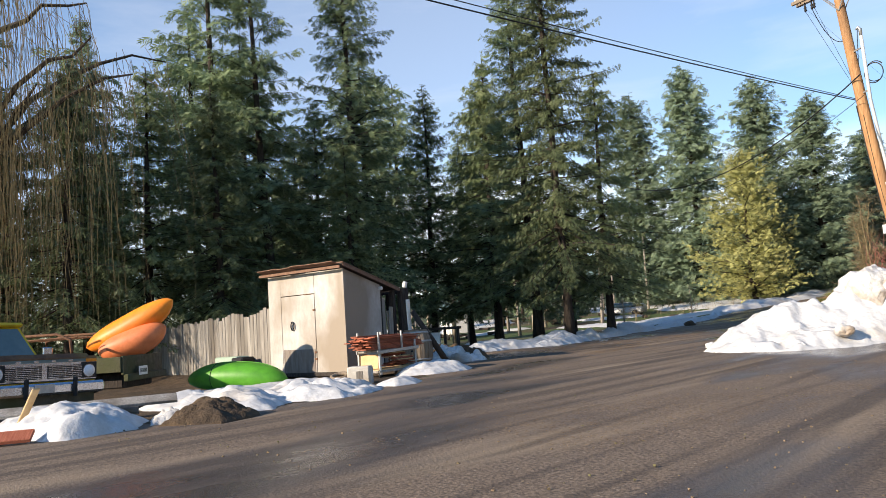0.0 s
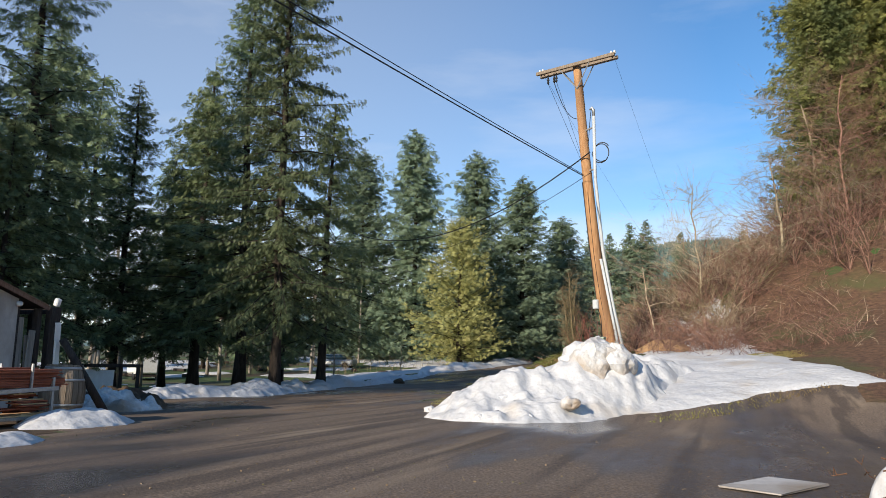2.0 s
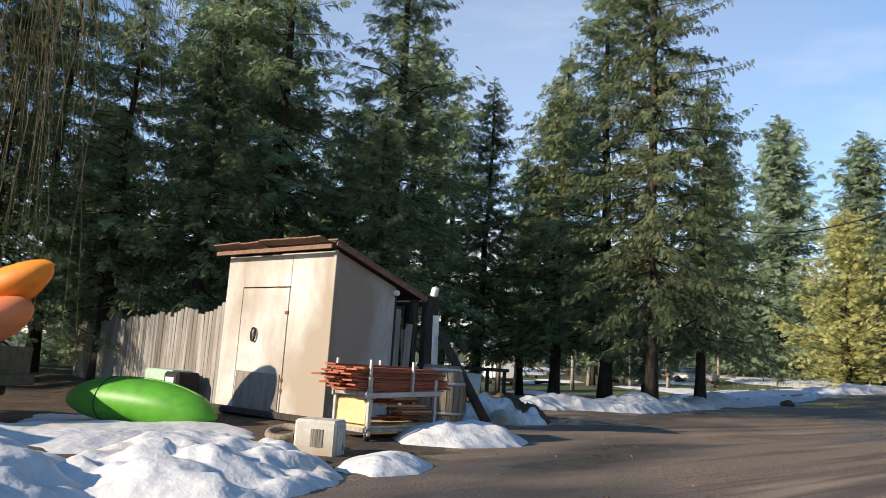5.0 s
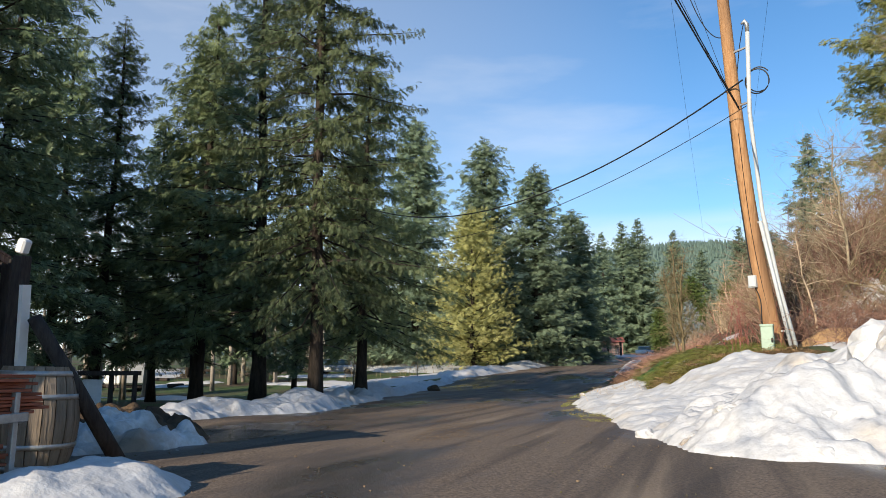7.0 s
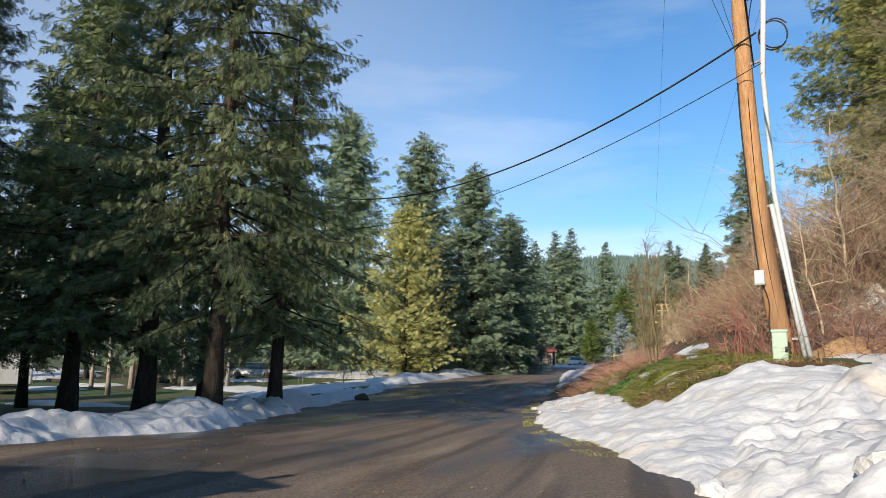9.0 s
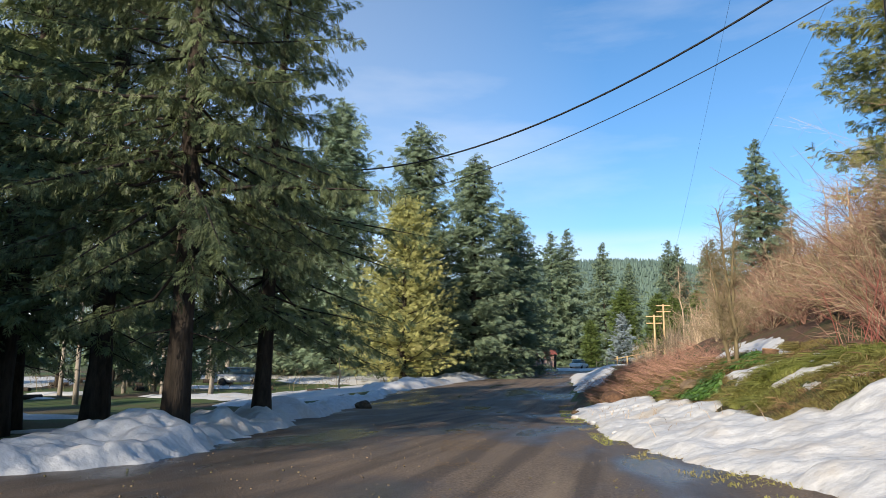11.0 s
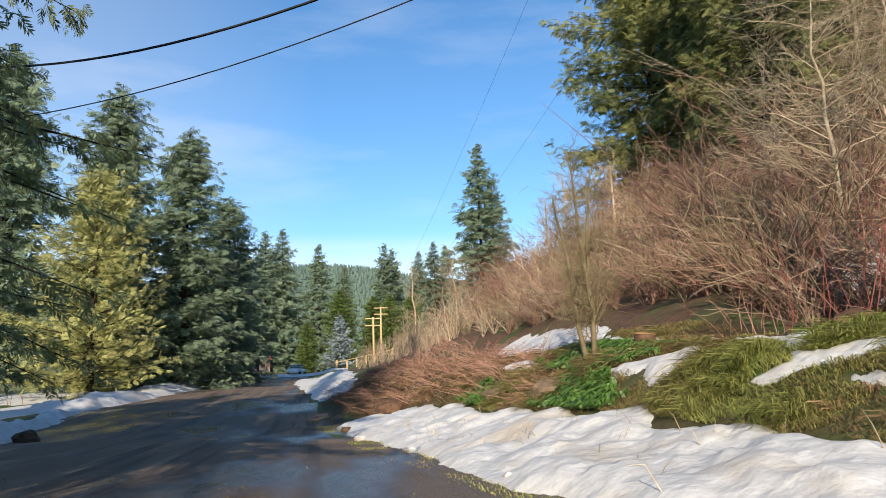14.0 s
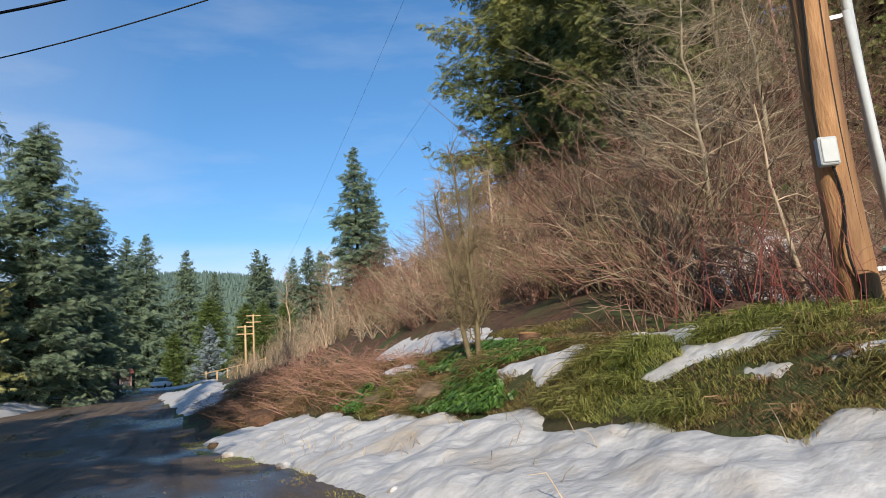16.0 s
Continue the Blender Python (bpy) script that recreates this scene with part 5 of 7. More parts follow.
def trailer():
    e = thing("trailer", "mossy old flatbed trailer loaded with kayaks", "trailer", pose(-8.4, 8.0, -0.08, rz=40))
    part("bed", Geo().box((0, 0, 0.80), (3.0, 1.9, 0.14), bev=0.02), M_OLIVE, e)
    for s in (-1, 1):
        part("side_board", Geo().box((0, s * 0.95, 0.72), (3.0, 0.06, 0.34), bev=0.01), M_OLIVE, e, "mossy side board")
        w_ = part("wheel", Geo().tube([(-0.3, s * 0.80, 0.33), (-0.3, s * 1.02, 0.33)], 0.33, 22), M_BLACK, e, "", True)
        part("rim", Geo().tube([(-0.3, s * 1.0, 0.33), (-0.3, s * 1.03, 0.33)], 0.19, 18), M_RUST, w_, "rusty rim")
    part("tailgate", Geo().box((1.52, 0, 0.70), (0.06, 1.9, 0.42), bev=0.01), M_OLIVE, e, "mossy grey tailgate")
    part("bumper", Geo().box((1.60, 0, 0.42), (0.12, 1.9, 0.16), bev=0.02), M_OLIVE, e)
    part("underframe", Geo().box((0.7, 0, 0.36), (1.4, 1.4, 0.36), bev=0.03), M_DARK, e)
    plate = part("number_plate", Geo().box((1.675, -0.30, 0.55), (0.012, 0.40, 0.20), bev=0.003), M_WHITE, e, "white number plate with dark bars")
    for i in range(6):
        part("plate_bar", Geo().box((1.683, -0.43 + 0.052 * i, 0.55), (0.006, 0.03, 0.09)), M_DARK, plate)
    for s in (-1, 1):
        rail = [(-1.4, s * 0.9, 0.88), (-1.4, s * 0.9, 1.35), (-0.9, s * 0.9, 1.48), (0.0, s * 0.9, 1.48), (0.3, s * 0.9, 1.35), (0.35, s * 0.9, 0.88)]
        part("rack_rail", Geo().tube(rail, 0.035, 7), M_RUST, e, "bent rusty pipe rack", True)
    for y in (-0.6, -0.2, 0.2, 0.6):
        part("rack_bar", Geo().tube([(-1.35, y, 1.38), (0.3, y, 1.40)], 0.02, 5), M_RUST, e)


trailer()


def pickup():
    """Front faces +x of its own frame."""
    e = thing("pickup_truck", "old yellow pickup with a rusted brown hood and chrome grille", "truck", pose(-3.85, 5.72, -0.14, -2, 0, 12))
    body = Geo()
    hw = 1.0
    body.box((-1.0, 0, 0.72), (2.0, 2.0, 0.62), bev=0.06)
    part("front_clip", body, M_YELLOW, e, "faded yellow fenders")
    g = Geo().box((-0.85, 0, 1.07), (1.75, 1.72, 0.12), bev=0.05).box((0.0, 0, 1.03), (0.10, 1.96, 0.10), bev=0.02)
    part("hood", g, M_HOOD, e, "rusted brown hood")
    c = Geo()
    z0, z1 = 1.08, 1.72
    low = [(-1.75, -0.93), (-1.75, 0.93), (-3.3, 0.93), (-3.3, -0.93)]
    top = [(-2.25, -0.78), (-2.25, 0.78), (-3.2, 0.78), (-3.2, -0.78)]
    c.add([(x, y, z0) for x, y in low] + [(x, y, z1) for x, y in top], [(3, 2, 1, 0), (4, 5, 6, 7), (0, 1, 5, 4), (1, 2, 6, 5), (2, 3, 7, 6), (3, 0, 4, 7)])
    part("cab", c, M_YELLOW, e, "yellow cab")
    part("cab_body", Geo().box((-2.6, 0, 0.74), (1.5, 1.96, 0.70), bev=0.05), M_YELLOW, e)
    part("roof", Geo().box((-2.72, 0, 1.76), (1.15, 1.66, 0.09), bev=0.04), M_YELLOW, e, "yellow roof")
    ws = Geo().add([(-1.76, -0.84, 1.14), (-1.76, 0.84, 1.14), (-2.18, 0.71, 1.68), (-2.18, -0.71, 1.68)], [(0, 1, 2, 3)])
    ws.add([(-1.77, -0.84, 1.14), (-1.77, 0.84, 1.14), (-2.19, 0.71, 1.68), (-2.19, -0.71, 1.68)], [(3, 2, 1, 0)])
    o = part("windscreen", ws, M_GLASS, e, "dull blue-green windscreen")
    o.location.x = 0.02
    part("cargo_bed", Geo().box((-4.5, 0, 0.78), (2.2, 1.96, 0.62), bev=0.05), M_YELLOW, e)
    grille = part("grille", Geo().box((0.055, 0, 0.84), (0.05, 1.90, 0.36), bev=0.015), M_CHROME, e, "chrome grille surround")
    for s in (-1, 1):
        part("grille_mesh", Geo().box((0.078, s * 0.36, 0.82), (0.02, 0.62, 0.22)), M_BLACK, grille, "dark grille opening")
        for i in range(7):
            part("grille_bar", Geo().box((0.094, s * 0.36, 0.73 + 0.031 * i), (0.012, 0.60, 0.010)), M_CHROME, grille)
        for i in range(5):
            part("grille_bar", Geo().box((0.098, s * (0.12 + 0.12 * i), 0.82), (0.010, 0.008, 0.20)), M_CHROME, grille)
        h = part("headlight", Geo().tube([(0.06, s * 0.80, 0.82), (0.105, s * 0.80, 0.82)], 0.10, 18), M_LAMP, e, "round clear headlight", True)
        part("headlight_ring", Geo().tube([(0.06, s * 0.80, 0.82), (0.095, s * 0.80, 0.82)], 0.115, 18), M_CHROME, h)
        part("headlight_well", Geo().box((0.078, s * 0.80, 0.83), (0.012, 0.30, 0.28), bev=0.004), M_BLACK, e, "dark headlight panel")
        part("indicator", Geo().box((0.085, s * 0.84, 1.0), (0.03, 0.20, 0.055), bev=0.006), M_AMBER, e, "amber indicator")
        part("bumper_guard", Geo().box((0.30, s * 0.42, 0.56), (0.07, 0.06, 0.34), bev=0.015), M_BLACK, e, "black bumper guard")
        w_ = part("wheel", Geo().tube([(-0.75, s * 0.74, 0.36), (-0.75, s * 0.98, 0.36)], 0.36, 22), M_BLACK, e, "", True)
        part("rim", Geo().tube([(-0.75, s * 0.97, 0.36), (-0.75, s * 0.99, 0.36)], 0.20, 18), M_CHROME, w_)
        part("mirror", Geo().box((-1.85, s * 1.14, 1.22), (0.06, 0.2, 0.16), bev=0.02), M_CHROME, e, "wing mirror")
    part("trim_strip", Geo().box((0.072, 0, 1.005), (0.02, 1.5, 0.05)), M_GLASS, e, "dark trim strip under the hood")
    for i in range(4):
        part("letter_bar", Geo().box((0.086, -0.45 + 0.3 * i, 1.005), (0.01, 0.08, 0.03)), M_CHROME, e, "small chrome letter shape")
    part("bumper", Geo().box((0.20, 0, 0.54), (0.14, 2.02, 0.20), bev=0.04), M_CHROME, e, "dented chrome bumper")
    part("number_plate", Geo().box((0.28, -0.1, 0.55), (0.012, 0.34, 0.14)), M_STEEL, e, "faded number plate")
    part("valance", Geo().box((0.06, 0, 0.36), (0.10, 1.8, 0.2), bev=0.02), M_OLIVE, e)


pickup()
for x, y, z, ln, rz_, m_, lb in ((-1.9, 5.3, 0.18, 3.4, 68, M_GREYWOOD, "grey weathered plank lying by the pickup"), (-2.1, 5.0, 0.05, 3.0, 70, M_GREYWOOD, "grey weathered plank lying by the pickup"),
                                  (-0.6, 3.7, 0.02, 1.8, 60, M_REDWOOD, "red-brown board on the ground")):
    single("plank", Geo().box((0, 0, 0), (ln, 0.24, 0.05), bev=0.006), m_, lb, "plank", pose(x, y, z, 24, 0, rz_), group="planks by the pickup")
single("short_plank", Geo().box((0, 0, 0), (0.7, 0.10, 0.03), bev=0.005), M_PLY, "pale short board leaning on a plank", "plank", pose(-1.25, 4.75, 0.28, 0, -48, 10))

# ---- right foreground ----
single("board_sheet", Geo().box((0, 0, 0), (0.98, 0.58, 0.02), jitter=0.004), M_SHED, "pale flat board lying on the gravel", "board", pose(8.38, 11.95, -0.045, 0, 0, 62))
g = Geo()
rq = np.random.default_rng(3)
for i in range(60):
    a, ln = rq.random() * 6.28, rq.uniform(0.06, 0.24)
    p = np.array([rq.uniform(8.9, 10.8), rq.uniform(9.9, 12.0), 0])
    p[2] = gz(p[0], p[1]) + rq.uniform(0.05, 0.45)
    d = np.array([math.cos(a), math.sin(a), rq.uniform(-0.2, 0.7)]) * ln
    g.tube([p, p + d * 0.5 + rq.normal(0, 0.03, 3), p + d], [0.006, 0.004, 0.002], 4, cap=False)
single("brush_debris", g, M_RUST, "tangle of broken twigs on the earth pile", "twigs", kind="stuff")
heap("old_snow", [(8.9, 10.1), (9.2, 9.7), (9.9, 9.8), (9.7, 10.4)], 0.2, M_SNOW_OLD, "dirty old snow beside the earth pile", "snow", 0.05, 0.25, 0.8, 0.12, k=2)

# ---- brush, willow and bank plants ----
M_TWIG_MOSS = mat("mossy_twigs", (0.13, 0.095, 0.055), (0.22, 0.175, 0.095), 3, 0.85, 0, island=0.4)


def stems(geo, r, roots, heights, lean, radius, seg=5, twigs=5, spread=0.5, curve=0.25, bias=(0, 0, 0)):
    """Bare stems with side twigs, as thin three-sided tubes."""
    t = np.linspace(0, 1, seg)
    for p, h in zip(roots, heights):
        d = np.array([r.normal(0, lean) + bias[0], r.normal(0, lean) + bias[1], 1.0])
        d /= np.linalg.norm(d)
        bend = np.array([r.normal(0, curve), r.normal(0, curve), r.normal(-0.05, 0.1)])
        pts = p + (d * t[:, None] + bend * (t**2)[:, None]) * h
        pts[1:-1] += r.normal(0, 0.02 * h, (seg - 2, 3))
        rr_ = radius * r.uniform(0.6, 1.3)
        geo.tube(pts, np.linspace(rr_, rr_ * 0.3, seg), 3, cap=False)
        for _ in range(twigs):
            q = r.uniform(0.25, 0.95)
            b = np.array([np.interp(q, t, pts[:, i]) for i in range(3)])
            e_ = np.array([r.normal(0, spread), r.normal(0, spread), r.uniform(0.0, 0.8)]) * h * r.uniform(0.15, 0.4)
            m_ = b + e_ * 0.5 + r.normal(0, 0.03 * h, 3)
            geo.tube([b, m_, b + e_], [rr_ * 0.5, rr_ * 0.35, rr_ * 0.15], 3, cap=False)


def thicket(name, n, area, hgt, material, label, seed, category="brush", lean=0.25, radius=0.012, twigs=5, spread=0.6, curve=0.25, keep=None, bias=(0, 0, 0), sink=0.05, seg=5):
    r = np.random.default_rng(seed)
    x, y = r.uniform(area[0], area[1], n), r.uniform(area[2], area[3], n)
    if keep is not None:
        k = keep(x, y)
        x, y = x[k], y[k]
    roots = np.column_stack([x, y, ground_z(x, y) - sink])
    g = Geo()
    stems(g, r, roots, r.uniform(hgt[0], hgt[1], len(x)), lean, radius, seg, twigs, spread, curve, bias)
    return single(name, g, material, label, category, kind="stuff")


def fine_tubes(geo, pts, radii):
    """Many three-sided tubes at once: pts (n, k, 3), radii (n, k)."""
    n, k = pts.shape[:2]
    way = pts[:, -1] - pts[:, 0]
    way = way / (np.linalg.norm(way, axis=1, keepdims=True) + 1e-9)
    side = np.cross(way, np.where(np.abs(way[:, 2:]) > 0.9, [[1.0, 0, 0]], [[0, 0, 1.0]]))
    side /= np.linalg.norm(side, axis=1, keepdims=True) + 1e-9
    top = np.cross(way, side)
    ring = [(math.cos(a) * side + math.sin(a) * top)[:, None] for a in (0.0, 2.094, 4.189)]
    v = np.stack([pts + q * radii[..., None] for q in ring], 2).reshape(-1, 3)
    o = (np.arange(n) * 3 * k)[:, None, None, None] + (np.arange(k - 1) * 3)[None, :, None, None]
    quad = np.array([[j, (j + 1) % 3, 3 + (j + 1) % 3, 3 + j] for j in range(3)])[None, None]
    geo.addm(v, (o + quad).reshape(-1, 4))


def bushes(name, n, area, hgt, material, label, seed, keep, stems_=9, twigs=9, width=0.6, radius=0.0135, arch=0.3, category="brush"):
    """Bare bushes: from each root a fan of arching stems, each with fine side twigs."""
    r = np.random.default_rng(seed)
    x, y = r.uniform(area[0], area[1], n), r.uniform(area[2], area[3], n)
    k = keep(x, y)
    x, y = x[k], y[k]
    m = len(x)
    h = np.repeat(r.uniform(*hgt, m) * (0.75 + 0.6 * fbm(x, y, 0.35, 2, 2)), stems_)
    root = np.repeat(np.column_stack([x, y, ground_z(x, y) - 0.05]), stems_, 0)
    q = len(h)
    a, out = r.random(q) * 6.283, np.abs(r.normal(0, width, q))
    d = np.column_stack([np.cos(a) * out, np.sin(a) * out, np.ones(q)])
    t = np.linspace(0, 1, 5)[None, :, None]
    bend = np.column_stack([np.cos(a), np.sin(a), -np.ones(q)]) * (arch * r.uniform(0.2, 1.6, q))[:, None]
    pts = root[:, None] + (d[:, None] * t + bend[:, None] * t**2) * (h * r.uniform(0.55, 1.1, q))[:, None, None]
    pts[:, 1:] += np.cumsum(r.normal(0, 0.03, (q, 4, 3)), 1) * h[:, None, None]
    rad = radius * r.uniform(0.6, 1.5, q)[:, None] * np.array([1.0, 0.85, 0.65, 0.45, 0.2])
    g = Geo()
    fine_tubes(g, pts, rad)
    i, c = np.repeat(np.arange(q), twigs), r.uniform(0.2, 0.99, q * twigs)
    j = np.minimum((c * 4).astype(int), 3)
    f = (c * 4 - j)[:, None]
    b = pts[i, j] * (1 - f) + pts[i, j + 1] * f
    along = pts[i, j + 1] - pts[i, j]
    along /= np.linalg.norm(along, axis=1, keepdims=True) + 1e-9
    e_ = (along * 0.7 + r.normal(0, 0.55, (q * twigs, 3))) * (h[i] * r.uniform(0.08, 0.30, q * twigs))[:, None]
    tw = np.stack([b, b + e_ * 0.55 + r.normal(0, 0.03, e_.shape), b + e_], 1)
    fine_tubes(g, tw, (radius * r.uniform(0.35, 0.7, len(b)))[:, None] * np.array([1.0, 0.8, 0.4]))
    return single(name, g, material, label, category, kind="stuff")


shelf = lambda x, y: x > np.interp(y, [25, 30, 34, 38, 42, 48, 53, 60, 100], [9.0, 5.8, 4.2, 4.3, 4.4, 4.3, 3.3, 1.7, 0.4])
near_hill = lambda x, y: shelf(x, y) & (x < 8.5 + 0.25 * (y - 33))
bushes("brush_thicket", 500, (2.5, 15, 32, 52), (0.9, 1.9), M_TWIG_RED, "dense bare red-brown brush on the hillside", 1, near_hill)
bushes("brush_thicket", 240, (2.5, 16, 33, 56), (1.0, 2.3), M_TWIG_TAN, "pale tan bare brush on the hillside", 3, near_hill, arch=0.35)
bushes("brush_thicket", 260, (3.5, 17, 34, 60), (1.2, 2.6), M_TWIG_MOSS, "grey-brown mossy bare brush on the hillside", 9, near_hill, width=0.45)
bushes("brush_thicket", 420, (6, 28, 36, 80), (2.0, 4.2), M_TWIG_RED, "tall bare red-brown brush up the hillside", 2, shelf, twigs=8, width=0.4, radius=0.016)
bushes("brush_thicket", 210, (0.3, 14, 50, 112), (1.2, 3.2), M_TWIG_TAN, "pale bare saplings along the far road", 4, lambda x, y: shelf(x, y) & (x < 14), stems_=7, twigs=8, width=0.22, radius=0.018, arch=0.1)
thicket("bramble_thicket", 2600, (2.2, 12, 29, 48), (0.5, 1.5), M_TWIG_RED, "low tangled brambles at the foot of the brush", 5, lean=0.7, radius=0.008, twigs=4, spread=0.9, curve=0.6,
        keep=lambda x, y: x > np.interp(y, [29, 34, 38, 41, 48, 49], [6.0, 3.9, 4.4, 5.0, 5.2, 1.0]))
thicket("bramble_thicket", 2300, (-3.5, 3.5, 37, 62), (0.35, 0.9), M_TWIG_RED, "fallen red-brown brambles on the bank", 6, lean=1.0, radius=0.009, twigs=4, spread=1.0, curve=0.7,
        keep=lambda x, y: (x > road_r(y) + 1.2) & (x < np.interp(y, [37, 42, 62], [0.6, 2.2, 3.0])) & (poly_dist(x, y, LONG_BANK) < -0.1))
thicket("brush_thicket", 420, (8.8, 24, 26, 46), (0.3, 1.0), M_TWIG_TAN, "dry brush on the earth slope", 7, lean=0.6, radius=0.010, twigs=5, spread=0.9, curve=0.5, keep=lambda x, y: x > np.interp(y, [26, 34], [13, 8]))
thicket("dogwood_shrub", 40, (2.6, 4.6, 30.4, 33.4), (0.7, 2.1), M_TWIG_DOGWOOD, "red-stemmed dogwood shrub beside the pole", 8, lean=0.2, radius=0.009, twigs=3, spread=0.3, keep=lambda x, y: np.hypot(x - 4.21, y - 31.5) > 0.5)
thicket("dogwood_shrub", 36, (3.3, 4.6, 34.6, 36.0), (0.5, 1.1), M_TWIG_RED, "low reddish shrub on the bank", 9, lean=0.4, radius=0.008, twigs=5)


def bare_tree(name, x, y, height, material, label, seed, limbs=16, r0=0.12, spread=0.6, lean=(0, 0), low=0.15, droop=0.1, fine=5, category="tree", crown_scale=0.32):
    """A leafless tree: a trunk, limbs that fork and twigs."""
    r = np.random.default_rng(seed)
    e = thing(name, label, category, pose(x, y, gz(x, y) - 0.1))
    tr, cr = Geo(), Geo()
    t = np.linspace(0, 1, 9)
    ax = np.column_stack([lean[0] * height * t**1.3 + np.r_[0, np.cumsum(r.normal(0, 0.012 * height, 8))], lean[1] * height * t + np.r_[0, np.cumsum(r.normal(0, 0.012 * height, 8))], height * t])
    tr.tube(ax, r0 * (1 - t) ** 0.7 + 0.01, 8)
    for i in range(limbs):
        q = low + (0.97 - low) * (i + r.random()) / limbs
        b = np.array([np.interp(q, t, ax[:, k]) for k in range(3)])
        a, ln = r.random() * 6.283, height * crown_scale * r.uniform(0.6, 1.3) * (1.1 - 0.55 * q)
        d = np.array([math.cos(a) * spread, math.sin(a) * spread, r.uniform(0.1, 0.75)])
        s = np.linspace(0, 1, 6)[:, None]
        pts = b + d * ln * s + np.array([0, 0, -droop * ln]) * s**2
        pts[1:] += np.cumsum(r.normal(0, 0.035 * ln, (5, 3)), 0)
        rb = max(0.012, r0 * 0.38 * (1 - q * 0.5))
        cr.tube(pts, np.linspace(rb, rb * 0.3, 6), 5, cap=False)
        for _ in range(fine):
            j = r.uniform(0.2, 1)
            bb = np.array([np.interp(j, s[:, 0], pts[:, k]) for k in range(3)])
            dd = d * ln * 0.3 + r.normal(0, 0.22 * ln, 3)
            mid = bb + dd * 0.5 + r.normal(0, 0.04 * ln, 3)
            cr.tube([bb, mid, bb + dd], [rb * 0.3, rb * 0.22, 0.004], 3, cap=False)
            for _ in range(fine):
                c0 = bb + dd * r.uniform(0.2, 1.0)
                d2 = dd * 0.35 + r.normal(0, 0.12 * ln, 3)
                cr.tube([c0, c0 + d2 * 0.5 + r.normal(0, 0.02 * ln, 3), c0 + d2], [rb * 0.16, rb * 0.12, 0.002], 3, cap=False)
    part("trunk", tr, material, e, "", True)
    part("crown", cr, material, e)
    return e


bare_tree("lichen_shrub", 12.4, 41.8, 7.6, M_TWIG_LICHEN, "lichen-grey spreading bare tree on the hillside", 21, 60, 0.08, 1.1, (-0.10, -0.02), 0.10, 0.55, 8, crown_scale=0.34)
bare_tree("lichen_shrub", 10.4, 38.8, 5.0, M_TWIG_LICHEN, "low lichen-grey bare shrub on the hillside", 27, 50, 0.06, 1.2, (-0.10, 0.02), 0.08, 0.6, 7, crown_scale=0.38)
bare_tree("bare_tree", 13.4, 40.4, 7.6, M_TWIG_RED, "dense bare brown tree behind the pole", 22, 60, 0.06, 0.8, (0.05, 0), 0.1, 0.1, 8, crown_scale=0.36)
bare_tree("bare_tree", 7.0, 37.2, 5.6, M_TWIG_LICHEN, "twisted bare shrub with pale lichen beside the pole", 23, 40, 0.045, 0.9, (0.0, -0.05), 0.08, 0.1, 7, crown_scale=0.40)
for i, (dx, dy, h, ln) in enumerate(((0, 0, 4.3, (-0.04, 0)), (0.10, 0.08, 3.8, (0.08, 0.02)), (-0.08, 0.05, 3.4, (-0.12, 0.02)))):
    bare_tree("bare_shrub", 1.45 + dx, 37.3 + dy, h, M_TWIG_MOSS, "mossy brown bare shrub with fine twigs on the bank", 24 + 60 * i, 34, 0.045, 0.40, ln, 0.12, 0.0, 6, category="shrub", crown_scale=0.24)
for i, (x, y, h, lb) in enumerate(((12.6, 68.5, 6.5, "slender pale birch on the hillside"), (8.5, 60, 4.6, "slender pale bare tree by the far road"), (6.0, 74, 6, "slender pale bare tree by the far road"),
                                   (5.2, 88, 8, "bare tree by the far road"), (9.5, 54, 4.2, "bare brown tree on the hillside"))):
    bare_tree("bare_tree", x, y, h, M_TWIG_TAN, lb, 30 + i, 26, 0.075, 0.5, (-0.04, 0), 0.25, 0.05, 6)
bare_tree("bare_shrub", -16.6, 47.5, 2.6, M_TWIG_TAN, "small bare shrub in the snow", 41, 14, 0.05, 0.5, (0, 0), 0.1, 0, 4, category="shrub")
bare_tree("bare_shrub", -18.6, 62.5, 2.8, M_TWIG_TAN, "small bare shrub in the snow", 42, 14, 0.05, 0.5, (0, 0), 0.1, 0, 4, category="shrub")
bare_tree("bare_shrub", 5.4, 33.6, 3.4, M_TWIG_TAN, "spreading bare shrub behind the snow pile", 43, 26, 0.028, 1.1, (-0.1, 0), 0.05, 0.1, 4, category="shrub", crown_scale=0.5)


